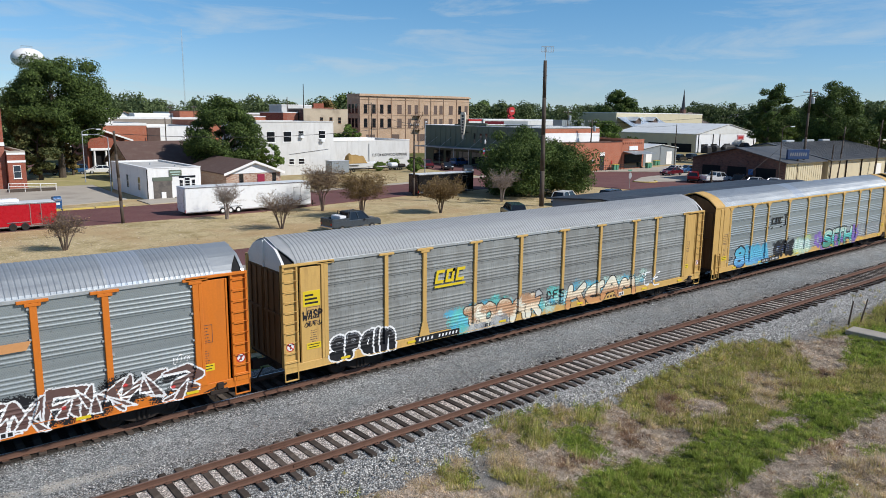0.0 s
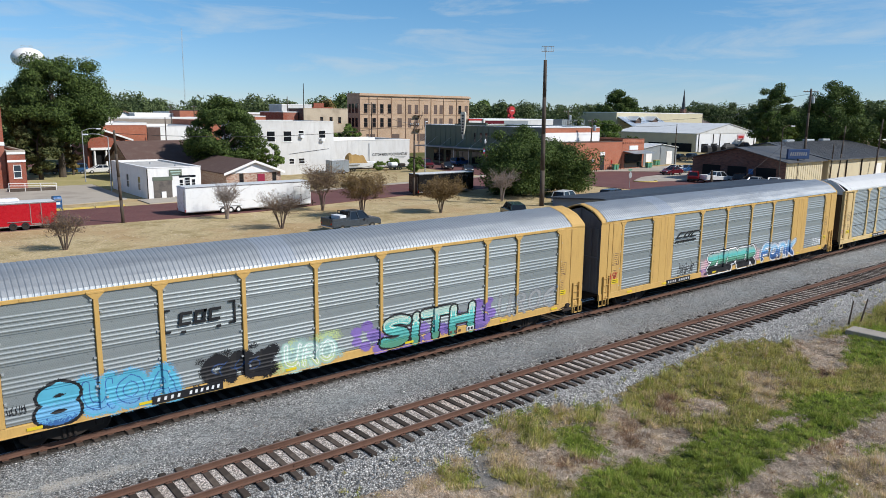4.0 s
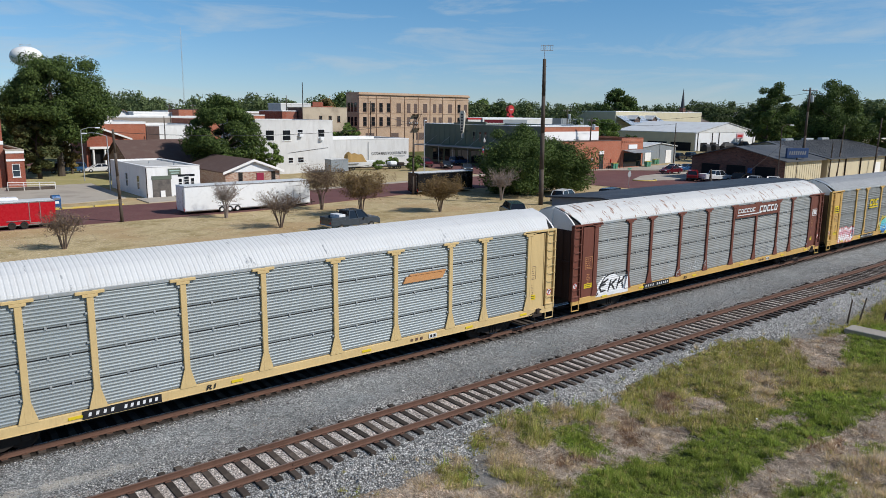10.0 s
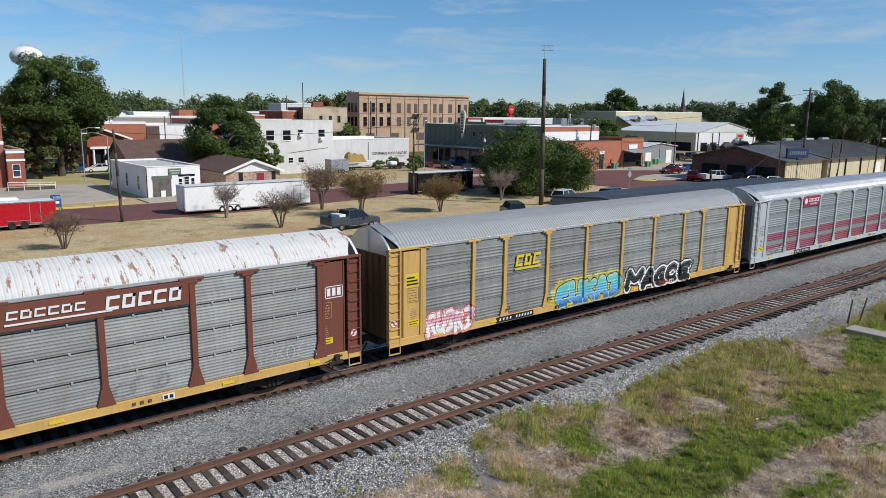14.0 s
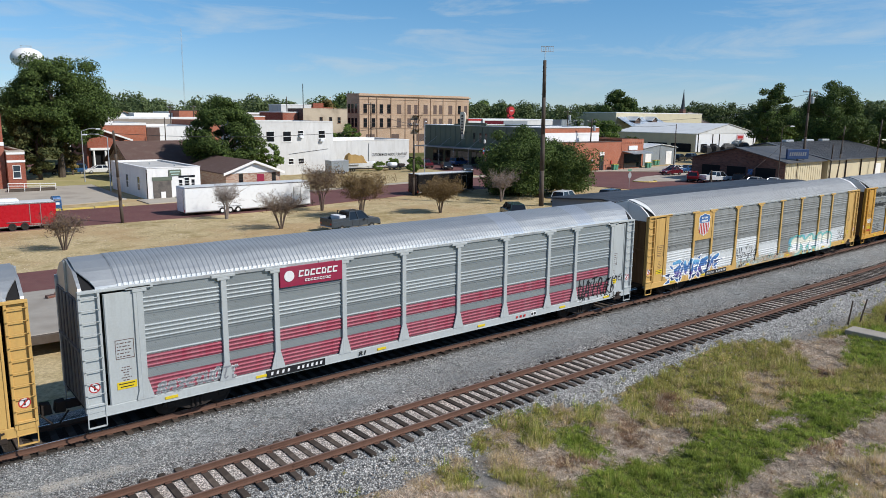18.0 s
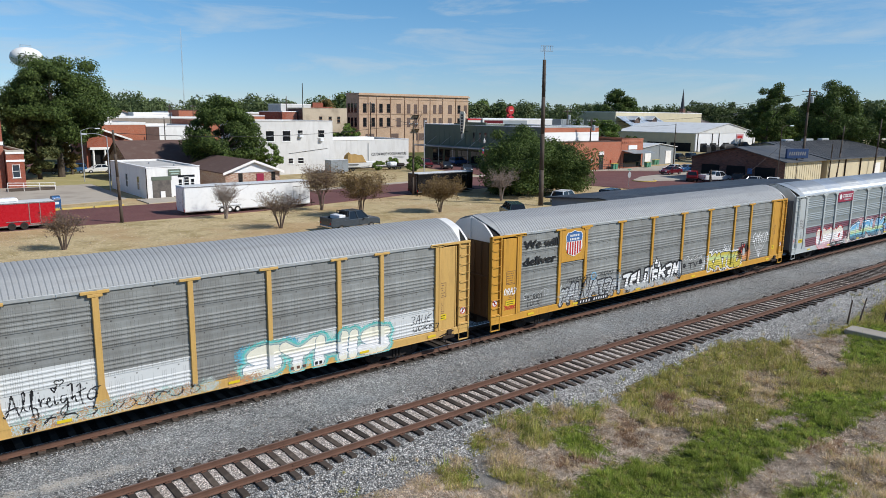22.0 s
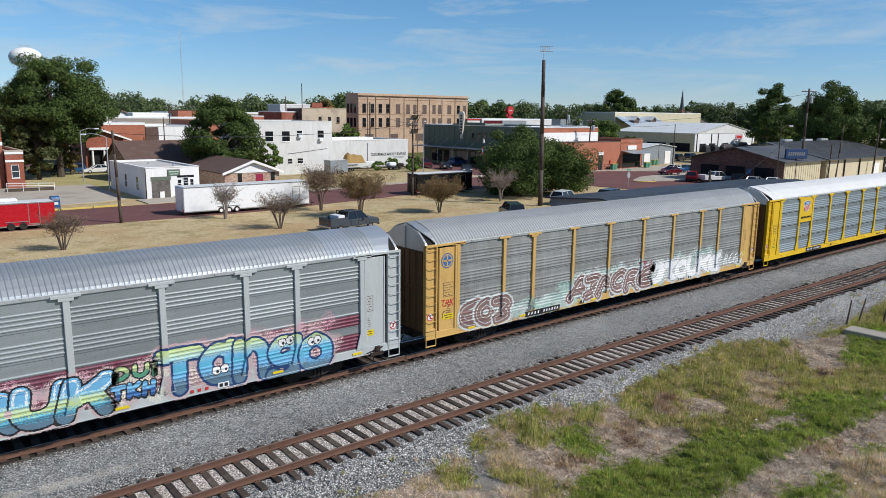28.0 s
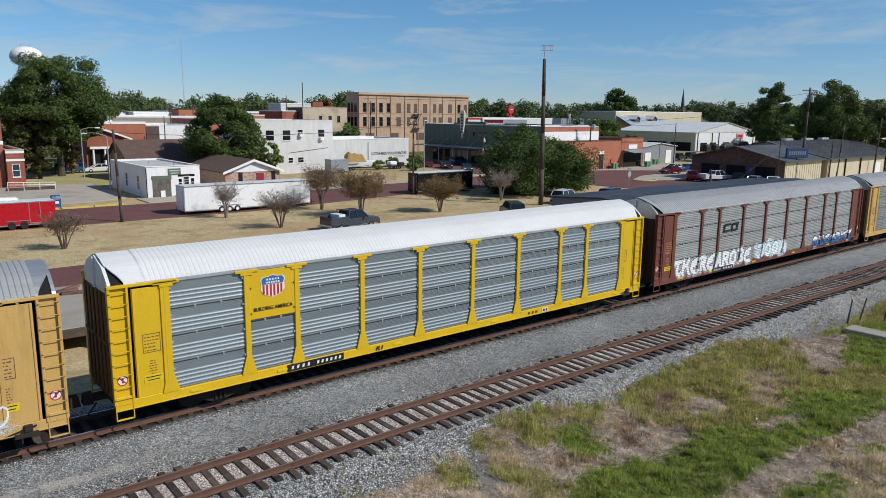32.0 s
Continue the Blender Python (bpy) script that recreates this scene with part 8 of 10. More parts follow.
SHAPES = {  # hood, cabin and tail lines: (x, z) along the car, nose towards +x
    "sedan": ([(-2.35, 0.35), (-2.38, 0.75), (-2.2, 0.98), (-1.5, 1.02), (1.0, 0.98), (2.1, 0.80), (2.38, 0.62), (2.35, 0.32)], [(-1.75, 1.0), (-1.05, 1.42), (0.25, 1.44), (1.15, 0.97)]),
    "suv": ([(-2.3, 0.4), (-2.36, 0.85), (-2.3, 1.08), (-1.5, 1.1), (1.1, 1.08), (2.1, 0.98), (2.34, 0.8), (2.32, 0.38)], [(-2.28, 1.08), (-2.05, 1.70), (0.35, 1.74), (1.15, 1.06)]),
    "pickup": ([(-2.85, 0.5), (-2.9, 1.02), (-0.9, 1.06), (1.3, 1.08), (2.6, 1.02), (2.85, 0.8), (2.82, 0.45)], [(-0.85, 1.05), (-0.7, 1.78), (0.75, 1.80), (1.5, 1.07)]),
}


def vehicle(kind, paint, m, label, name="", group=""):
    body_line, cabin = SHAPES[kind]
    v = thing(name or {"sedan": "parked_car", "suv": "parked_suv", "pickup": "pickup_truck"}[kind], m, label, "car" if kind != "pickup" else "pickup truck", group)
    hw = 0.92 if kind != "pickup" else 1.0
    rings = []
    for y, s in ((-hw, 0.94), (-hw * 0.96, 1.0), (-hw * 0.6, 1.01), (hw * 0.6, 1.01), (hw * 0.96, 1.0), (hw, 0.94)):
        rings.append([(x * (s if abs(x) > 2 else 1), y, 0.3 + (z - 0.3) * (s if z > 0.5 else 1)) for x, z in body_line])
    part("body", Form().loft(rings), "car_" + paint, v)
    cw, ct = hw * 0.92, hw * 0.74
    z0, z1 = cabin[0][1], max(z for _, z in cabin)
    lo_r, hi_r, hi_f, lo_f = cabin
    low = [(lo_r[0], -cw, z0 - 0.03), (lo_f[0], -cw, lo_f[1] - 0.03), (lo_f[0], cw, lo_f[1] - 0.03), (lo_r[0], cw, z0 - 0.03)]
    top = [(hi_r[0], -ct, hi_r[1]), (hi_f[0], -ct, hi_f[1]), (hi_f[0], ct, hi_f[1]), (hi_r[0], ct, hi_r[1])]
    part("cabin_glass", Form().loft([low, top]), "pane_dark", v, "dark tinted windows")
    f = Form().loft([[(x, y, z - 0.05) for x, y, z in top], [(x * 0.97, y * 0.97, z + 0.03) for x, y, z in top]])
    part("roof", f, "car_" + paint, v)
    for s in (-1, 1):
        for (xa, za), (xb, zb) in ((lo_r, hi_r), (lo_f, hi_f), ((0.5 * (lo_r[0] + lo_f[0]) - 0.1, z0), (0.5 * (hi_r[0] + hi_f[0]), z1))):
            part("pillar", Form().tube((xa, s * cw * 1.005, za), (xb, s * ct * 1.01, zb), 0.055, None, 6), "car_" + paint, v)
    wb = 1.42 if kind != "pickup" else 1.75
    for x in (-wb, wb):
        for s in (-1, 1):
            w = put("wheel", WHEELS["car"][0], "rubber", v, pose(x, s * (hw - 0.1), 0.33, 0, 0, 0 if s < 0 else 180))
            put("rim", WHEELS["car"][1], "alloy", w)
    nose, tail = max(x for x, _ in body_line), min(x for x, _ in body_line)
    for s in (-1, 1):
        part("headlight", Form().box(nose - 0.14, nose + 0.0, s * hw * 0.72 - 0.2, s * hw * 0.72 + 0.2, 0.62, 0.78, 0.03), "lamp_clear", v)
        part("tail_light", Form().box(tail - 0.0, tail + 0.1, s * hw * 0.78 - 0.14, s * hw * 0.78 + 0.14, 0.72, 0.95, 0.03), "lamp_red", v)
        part("mirror", Form().box(0.75, 0.95, s * (hw + 0.12) - 0.09, s * (hw + 0.12) + 0.09, 1.0, 1.15, 0.03), "car_" + paint, v)
    part("bumper", Form().box(nose - 0.1, nose + 0.06, -hw * 0.95, hw * 0.95, 0.32, 0.55, 0.05), "black_plain", v)
    part("bumper", Form().box(tail - 0.06, tail + 0.1, -hw * 0.95, hw * 0.95, 0.36, 0.58, 0.05), "chrome" if kind == "pickup" else "black_plain", v)
    if kind == "pickup":
        part("bed", Form().box(tail + 0.12, -0.95, -hw * 0.82, hw * 0.82, 1.03, 1.08), "black_plain", v, "dark load bed")
        for s in (-1, 1):
            part("bed_side", Form().box(tail + 0.02, -0.9, s * hw * 0.93 - 0.06, s * hw * 0.93 + 0.06, 1.0, 1.30, 0.03), "car_" + paint, v)
        part("tailgate", Form().box(tail, tail + 0.1, -hw * 0.9, hw * 0.9, 0.85, 1.30, 0.03), "car_" + paint, v)
    return v


v = vehicle("pickup", "slate", pose(36.6, 59.2, G + 0.02, 0, 0, 4), "dark grey pickup truck with a load, parked on dry grass")
part("headache_rack", Form().box(-1.0, -0.94, -0.9, 0.9, 1.75, 1.82).box(-1.0, -0.94, -0.9, -0.83, 1.05, 1.8).box(-1.0, -0.94, 0.83, 0.9, 1.05, 1.8).box(-1.0, -0.94, -0.9, 0.9, 1.45, 1.5), "black_plain", v, "black steel cab guard")
part("tool_box", Form().box(-1.85, -1.1, -0.75, 0.75, 1.08, 1.5, 0.04), "trailer_white", v, "white box in the load bed")
part("door_line", Form().box(0.28, 0.30, -1.012, -1.0, 0.5, 1.05).box(-0.55, -0.53, -1.012, -1.0, 0.5, 1.05).box(1.2, 1.22, -1.012, -1.0, 0.6, 1.05), "black_plain", v)
part("step_bar", Form().box(-0.9, 1.3, -1.05, -0.95, 0.36, 0.44, 0.02), "chrome", v)
f = thing("spare_wheel", pose(35.7, 60.9, G + 1.1, 0, 0, 0), "loose wheel lying in a pickup bed", "wheel")
put("tyre", WHEELS["car"][0], "rubber", f, pose(0, 0, 0.13, 70, 0, 20))
put("rim", WHEELS["car"][1], "alloy", f, pose(0, 0, 0.13, 70, 0, 20))
vehicle("suv", "green", pose(54.6, 55.4, G + 0.07, 0, 0, 60), "dark green sport utility car parked on dry grass")
vehicle("suv", "white", pose(69.4, 61.0, G + 0.02, 0, 0, 15), "white utility car parked behind the freight shed")
vehicle("suv", "black", pose(76.2, 58.8, G + 0.02, 0, 0, 5), "black car parked on dry grass behind the freight shed")
vehicle("sedan", "maroon", pose(121.5, 80.5, G + 0.12, 0, 0, 175), "dark red sedan parked at the court", "", "cars at the court")
vehicle("sedan", "white", pose(127.5, 84.0, G + 0.1, 0, 0, 175), "white sedan parked at the court", "", "cars at the court")
vehicle("sedan", "blue", pose(130.0, 82.5, G + 0.1, 0, 0, 170), "blue sedan parked at the court", "", "cars at the court")
vehicle("suv", "red", pose(112.5, 70.2, G + 0.12, 0, 0, 30), "red sport utility car parked at the court", "", "cars at the court")
t = vehicle("pickup", "white", pose(114.2, 66.8, G + 0.12, 0, 0, -20), "white service pickup with utility body", "", "cars at the court")
vehicle("suv", "black", pose(115.4, 63.2, G + 0.1, 0, 0, 20), "black sport utility car before the garage", "", "cars at the court")
vehicle("sedan", "silver", pose(114.2, 59.8, G + 0.1, 0, 0, 10), "silver sedan before the garage", "", "cars at the court")
vehicle("sedan", "white", pose(115.4, 57.3, G + 0.1, 0, 0, 15), "white sedan before the garage", "", "cars at the court")
vehicle("suv", "black", pose(163.5, 106.2, G + 0.02, 0, 0, 10), "black utility car beside the storage shed", "", "cars by the shed")
vehicle("suv", "charcoal", pose(170.5, 107.0, G + 0.02, 0, 0, 5), "dark utility car beside the storage shed", "", "cars by the shed")
vehicle("suv", "maroon", pose(92.8, 120.2, G + 0.06, 0, 0, -110), "dark red sport utility car parked in the side street", "", "cars in the side street")
vehicle("sedan", "black", pose(93.6, 114.4, G + 0.06, 0, 0, -118), "black sedan parked in the side street", "", "cars in the side street")
vehicle("sedan", "charcoal", pose(91.4, 105.4, G + 0.06, 0, 0, -125), "dark sedan parked in the side street", "", "cars in the side street")
vehicle("suv", "blue", pose(102.5, 121.0, G + 0.06, 0, 0, 10), "blue sport utility car under the canopy", "", "cars in the side street")
vehicle("suv", "charcoal", pose(100.5, 139.0, G + 0.06, 0, 0, 10), "dark utility car in the side street", "", "cars in the side street")
vehicle("sedan", "white", pose(33.6, 138.4, G + 0.02, 0, 0, 175), "white sedan parked by the porch house", "", "cars in the back street")
vehicle("suv", "blue", pose(29.4, 139.2, G + 0.02, 0, 0, 170), "blue utility car parked by the porch house", "", "cars in the back street")
vehicle("suv", "black", pose(25.2, 140.0, G + 0.02, 0, 0, 170), "black utility car parked under the trees", "", "cars in the back street")
SEDAN = vehicle("sedan", "red", pose(97.5, 104.0, G + 0.06, 0, 0, -90), "dark red sedan driving down the brick street", "moving_car")
SEDAN_WAY = [(0, 98.0, 104.0, -95), (20.0, 98.0, 104.0, -95), (21.5, 97.6, 100.5, -97), (23.0, 96.4, 89.5, -96), (24.0, 95.0, 79.2, -98), (24.5, 94.4, 76.6, -105), (25.0, 93.4, 74.2, -112), (25.5, 91.2, 70.0, -118), (26.2, 87.6, 63.5, -119), (27.0, 84.0, 57.0, -119), (27.5, 82.0, 53.9, -128), (29.5, 81.2, 53.5, -150), (32, 81.2, 53.5, -150)]


def box_trailer(name, label, x0, x1, y0, y1, z0, z1, skin, axles):
    """An enclosed cargo trailer: body, roof rails, door, lamps, wheels on two or three axles, coupling."""
    t = thing(name, pose(0, 0, 0), label, "trailer")
    part("body", Form().box(x0, x1, y0, y1, z0, z1, 0.06), skin, t)
    part("roof", Form().box(x0 + 0.05, x1 - 0.05, y0 + 0.05, y1 - 0.05, z1 - 0.01, z1 + 0.05, 0.02), "roof_light_metal", t)
    for y in (y0, y1):
        part("roof_rail", Form().box(x0, x1, y - 0.03, y + 0.03, z1 - 0.08, z1 + 0.03, 0.01), "alloy", t)
        part("skirt_rail", Form().box(x0, x1, y - 0.02, y + 0.02, z0 - 0.02, z0 + 0.1, 0.01), "alloy", t)
    for k in range(int((x1 - x0) / 1.2)):
        part("panel_seam", Form().box(x0 + 0.6 + k * 1.2, x0 + 0.62 + k * 1.2, y0 - 0.006, y0, z0 + 0.1, z1 - 0.1), skin, t)
    f = Form()
    for a, b, c, d in ((-0.03, 0.03, 0, 1.9), (0.87, 0.93, 0, 1.9), (-0.03, 0.93, -0.05, 0.02), (-0.03, 0.93, 1.88, 1.94)):
        f.box(x1 - 2.2 + a, x1 - 2.2 + b, y0 - 0.02, y0, z0 + 0.2 + c, z0 + 0.2 + d)
    door = part("door", f, "alloy", t, "side door outlined in bright trim")
    part("handle", Form().box(x1 - 1.45, x1 - 1.35, y0 - 0.05, y0 - 0.02, z0 + 1.1, z0 + 1.2), "black_plain", door)
    f = Form().box(x0 - 0.03, x0, y0 + 0.1, y1 - 0.1, z0 + 0.1, z1 - 0.12, 0.01)
    rear = part("rear_door", f, skin, t)
    part("hinge", Form().box(x0 - 0.06, x0 - 0.03, y0 + 0.3, y0 + 0.36, z0 + 0.2, z1 - 0.3), "alloy", rear)
    for y in (y0 + 0.12, y1 - 0.12):
        part("tail_light", Form().box(x0 - 0.05, x0, y - 0.06, y + 0.06, z0 + 0.05, z0 + 0.35, 0.01), "lamp_red", t)
    part("chassis", Form().box(x0 + 0.2, x1 - 0.1, y0 + 0.3, y1 - 0.3, z0 - 0.16, z0), "steel_dark", t)
    part("coupling", Form().tube((x1, (y0 + y1) / 2, z0 - 0.08), (x1 + 1.3, (y0 + y1) / 2, z0 - 0.08), 0.06).tube((x1 + 0.9, (y0 + y1) / 2, G), (x1 + 0.9, (y0 + y1) / 2, z0 + 0.3), 0.05), "steel_dark", t)
    for x in axles:
        for y, r in ((y0 + 0.02, 0), (y1 - 0.02, 180)):
            w = put("wheel", WHEELS["trailer"][0], "rubber", t, pose(x, y, G + 0.40, 0, 0, r))
            put("rim", WHEELS["trailer"][1], "white_paint" if skin == "trailer_white" else "steel_dark" if skin == "trailer_red" else "alloy", w)
    part("fender", Form().box(min(axles) - 0.45, max(axles) + 0.45, y0 - 0.06, y0, G + 0.78, G + 0.86, 0.02), "alloy", t)
    return t


box_trailer("white_cargo_trailer", "long white enclosed cargo trailer parked in the street", 26.7, 41.6, 76.3, 78.8, -0.42, 2.25, "trailer_white", (30.75, 31.65, 32.55))
t = box_trailer("red_cargo_trailer", "red enclosed cargo trailer with a white roof vent", 4.5, 14.3, 75.6, 77.9, -0.42, 1.72, "trailer_red", (10.6, 11.6))
part("roof_unit", Form().box(9.6, 11.4, 76.2, 77.3, 1.76, 2.12, 0.12), "trailer_white", t, "white roof air conditioner")
box_trailer("black_cargo_trailer", "black enclosed cargo trailer with a pale roof", 59.4, 69.3, 78.6, 81.0, -0.42, 2.1, "car_black", (63.0, 64.0))
t = box_trailer("grey_cargo_trailer", "small grey enclosed trailer behind the shrubs", 66.6, 70.3, 114.2, 116.4, -0.4, 1.75, "metal_sheet_grey", (68.3, 69.1))
# second boat, low and white with a dark wrap, and a blue letter box by the kerb
b = thing("boat", pose(68.0, 121.6, G), "low white fishing boat with a dark wrap, on blocks", "boat")
part("hull", Form().loft([[(x, -w, zt), (x, -w * 0.7, 0.75), (x, w * 0.7, 0.75), (x, w, zt)] for x, w, zt in ((-3.2, 0.08, 1.85), (-2.0, 0.7, 1.65), (0.5, 1.0, 1.5), (3.2, 0.95, 1.5))]), "trailer_white", b)
part("wrap", Form().loft([[(x, -w, zt), (x, 0, zt + 0.35), (x, w, zt)] for x, w, zt in ((-2.6, 0.3, 1.7), (0.0, 0.95, 1.52), (3.1, 0.9, 1.52))]), "black_plain", b)
part("cradle", Form().box(-1.8, 2.2, -0.5, 0.5, 0.0, 0.78), "steel_dark", b)
b = thing("letter_box", pose(17.0, 89.6, G, 0, 0, 8), "blue steel street letter box with a rounded top", "letter box")
part("body", Form().prism_x([(-0.45, 0.25), (0.45, 0.25), (0.45, 1.15), (0.36, 1.42), (0.15, 1.55), (-0.15, 1.55), (-0.36, 1.42), (-0.45, 1.15)], -0.42, 0.42), "car_blue", b)
part("flap", Form().box(-0.3, 0.3, -0.49, -0.44, 1.05, 1.28, 0.01), "enamel_grey", b)
part("label_plate", Form().box(-0.2, 0.2, -0.475, -0.45, 0.62, 0.9), "enamel_white", b, "white label plate")
for x in (-0.36, 0.36):
    for y in (-0.38, 0.38):
        part("foot", Form().box(x - 0.05, x + 0.05, y - 0.05, y + 0.05, 0, 0.26), "enamel_blue", b)
# boat on its trailer under a tan cover
b = thing("boat", pose(74.4, 120.0, G, 0, 0, 0), "white motor boat on a trailer, partly under a tan cover", "boat")
rings = []
for x, w, zl in ((-4.2, 1.1, 0.75), (-2.0, 1.2, 0.72), (2.0, 1.15, 0.75), (4.0, 0.75, 0.95), (5.4, 0.06, 1.35)):
    rings.append([(x, -w, 1.55 + max(0, x - 2) * 0.08), (x, -w * 0.75, zl), (x, 0, zl - 0.2), (x, w * 0.75, zl), (x, w, 1.55 + max(0, x - 2) * 0.08), (x, 0, 1.6)])
part("hull", Form().loft(rings), "trailer_white", b)
part("stripe", Form().box(-4.0, 1.0, -1.215, -1.17, 1.2, 1.32), "black_plain", b)
part("cover", Form().loft([[(x, -1.1, 1.6), (x, -0.6, 1.6 + h), (x, 0.0, 1.65 + h * 1.1), (x, 0.6, 1.6 + h), (x, 1.1, 1.6)] for x, h in ((-1.3, 0.5), (-1.0, 1.35), (-0.5, 1.75), (0.0, 1.35), (0.9, 1.45), (1.8, 1.2), (2.4, 1.25), (2.7, 0.7), (3.0, 0.2))]), "canvas_tan", b, "draped tan boat cover")
part("trailer_frame", Form().box(-4.0, 5.2, -0.5, 0.5, 0.35, 0.5), "steel_dark", b)
for x in (-1.2, -0.2):
    for y in (-1.1, 1.1):
        put("wheel", WHEELS["trailer"][0], "rubber", b, pose(x, y, 0.34))
b = thing("utility_trailer", pose(84.0, 119.0, G, 0, 0, 3), "low black trailer loaded with garden machines", "trailer")
part("bed", Form().box(-2.6, 2.6, -1.0, 1.0, 0.5, 0.62, 0.02), "black_plain", b)
for y in (-1.0, 1.0):
    part("side_rail", Form().box(-2.6, 2.6, y - 0.03, y + 0.03, 0.9, 0.96), "black_plain", b)
    for x in (-0.5, 0.5):
        put("wheel", WHEELS["trailer"][0], "rubber", b, pose(x, y, 0.34))
part("machine", Form().box(-1.6, 0.2, -0.7, 0.7, 0.62, 1.5, 0.2), "metal_sheet_white", b, "white machine on the trailer")
part("machine", Form().box(0.6, 2.2, -0.6, 0.6, 0.62, 1.2, 0.15), "steel_dark", b)


# ---- poles, lamps, street furniture ----
def utility_pole(x, y, top, r=0.16, arm=0, transformer=False, lean=(0.0, 0.0), label="weathered timber utility pole", pegs=False, z0=GROUND):
    p = thing("utility_pole", pose(x, y, z0), label, "utility pole", "timber poles")
    h = top - z0
    tip = Vector((lean[0], lean[1], h))
    f = Form()
    pts = [tip * q for q in (-0.02, 0.25, 0.5, 0.75, 1.0)]
    for a, b_, q in zip(pts, pts[1:], range(4)):
        f.tube(a, b_, r * (1 - 0.09 * q), r * (1 - 0.09 * (q + 1)), 10)
    part("shaft", f, "pole_timber", p, "", None, True)
    if arm:
        a = radians(35)
        dx, dy = math.cos(a) * arm / 2, -math.sin(a) * arm / 2
        f = Form().tube(tip + Vector((-dx, -dy, -0.5)), tip + Vector((dx, dy, -0.5)), 0.07, None, 6)
        part("crossarm", f, "pole_timber", p)
        for q in (-0.9, -0.5, 0.5, 0.9):
            part("insulator", Form().turned([(0.03, 0), (0.07, 0.04), (0.05, 0.1), (0.07, 0.14), (0.02, 0.22)], 8, tip + Vector((dx * q, dy * q, -0.45))), "galv_plain", p)
    if transformer:
        part("transformer", Form().turned([(0.02, 0), (0.30, 0.02), (0.31, 0.1), (0.31, 1.0), (0.27, 1.1), (0.05, 1.15)], 14, tip + Vector((0.45, -0.25, -2.4))), "galv_plain", p, "grey drum transformer")
    if pegs:
        for q in range(int(h / 0.45) - 4):
            s = 1 if q % 2 else -1
            c = tip * ((1.8 + q * 0.45) / h)
            part("climbing_peg", Form().tube(c, c + Vector((0.3 * s * 0.78, -0.3 * s * 0.62, 0)), 0.015, None, 5), "steel_dark", p)
    return p


m = utility_pole(65.5, 61.5, 16.7, 0.32, 0, False, (-0.1, 0.16), "tall dark timber pole with a wire antenna on top", True)
f = Form()
tipz = 17.5
f.tube((-0.1, 0.16, tipz - 0.4), (-0.1, 0.16, tipz + 1.6), 0.05, None, 6)
for dz in (1.0, 1.6):
    f.tube((-0.1 - 0.38, 0.16 + 0.32, tipz + dz), (-0.1 + 0.77, 0.16 - 0.64, tipz + dz), 0.035, None, 5)
for q in range(6):
    e = -0.45 + 1.4 * q / 5
    f.tube((-0.1 + 0.77 * e, 0.16 - 0.64 * e, tipz + 1.0), (-0.1 + 0.77 * e, 0.16 - 0.64 * e, tipz + 1.6), 0.025, None, 4)
part("antenna", f, "galv_plain", m, "small ladder-shaped antenna")
utility_pole(20.1, 75.4, 8.3, 0.17, 0, False, (-0.25, 0.1))
utility_pole(59.0, 79.2, 9.2, 0.15, 1.2, False)
utility_pole(116.0, 96.2, 9.6, 0.18, 1.8, True, (0.4, 0))
utility_pole(147.6, 97.3, 8.6, 0.14, 0)
utility_pole(105.1, 62.4, 2.0, 0.22, 0, False, (0, 0), "short stout timber post")
utility_pole(125.2, 57.6, 15.1, 0.24, 2.6, True, (0.3, 0.0))
utility_pole(136.3, 56.4, 8.9, 0.15, 0, False, (1.9, 0.3))
utility_pole(133.0, 56.3, 5.8, 0.14, 0, False, (0.3, 0))
utility_pole(150.0, 55.5, 10.2, 0.17, 0, False, (2.0, 0.3))
utility_pole(104.0, 158.0, 13.0, 0.2, 2.2, False)
utility_pole(83.0, 163.0, 14.0, 0.14, 0, False)
utility_pole(60.0, 178.0, 11.6, 0.15, 1.4)
utility_pole(70.0, 190.0, 11.8, 0.15, 1.4)
utility_pole(136.0, 120.0, 11.6, 0.16, 2.0, True)
utility_pole(48.0, 146.0, 9.0, 0.13)


def lamp_post(x, y, top, reach, turn, label, mat="galv_plain"):
    p = thing("street_lamp", pose(x, y, GROUND, 0, 0, turn), label, "street lamp", "street lamps")
    h = top - GROUND
    part("pole", Form().tube((0, 0, 0), (0, 0, h), 0.09, 0.06, 8), mat, p)
    arc = [(reach * q / 5, 0, h + 0.45 * math.sin(q / 5 * 2.2)) for q in range(6)]
    f = Form()
    for a, b_ in zip(arc, arc[1:]):
        f.tube(a, b_, 0.04, None, 6)
    part("arm", f, mat, p)
    e = arc[-1]
    part("lamp_head", Form().box(e[0] - 0.15, e[0] + 0.55, -0.14, 0.14, e[2] - 0.1, e[2] + 0.08, 0.05), "metal_sheet_white", p)
    return p


lamp_post(27.5, 122.2, 7.0, 2.2, 0, "galvanised street lamp with a curved arm")
lamp_post(27.2, 106.6, 6.6, 2.6, 160, "galvanised street lamp with a long curved arm")
lamp_post(75.0, 97.6, 8.6, 0.6, 40, "slim grey street lamp")
lamp_post(116.7, 57.4, 8.6, 1.5, -30, "timber-poled street lamp with a white head", "pole_timber")
p = thing("banner_lamp", pose(94.0, 103.5, GROUND), "dark ornamental street lamp with red and blue banners", "street lamp")
part("pole", Form().tube((0, 0, 0), (0, 0, 5.6), 0.11, 0.06, 10).turned([(0.22, 0), (0.2, 0.5), (0.12, 0.7)], 10), "black_plain", p)
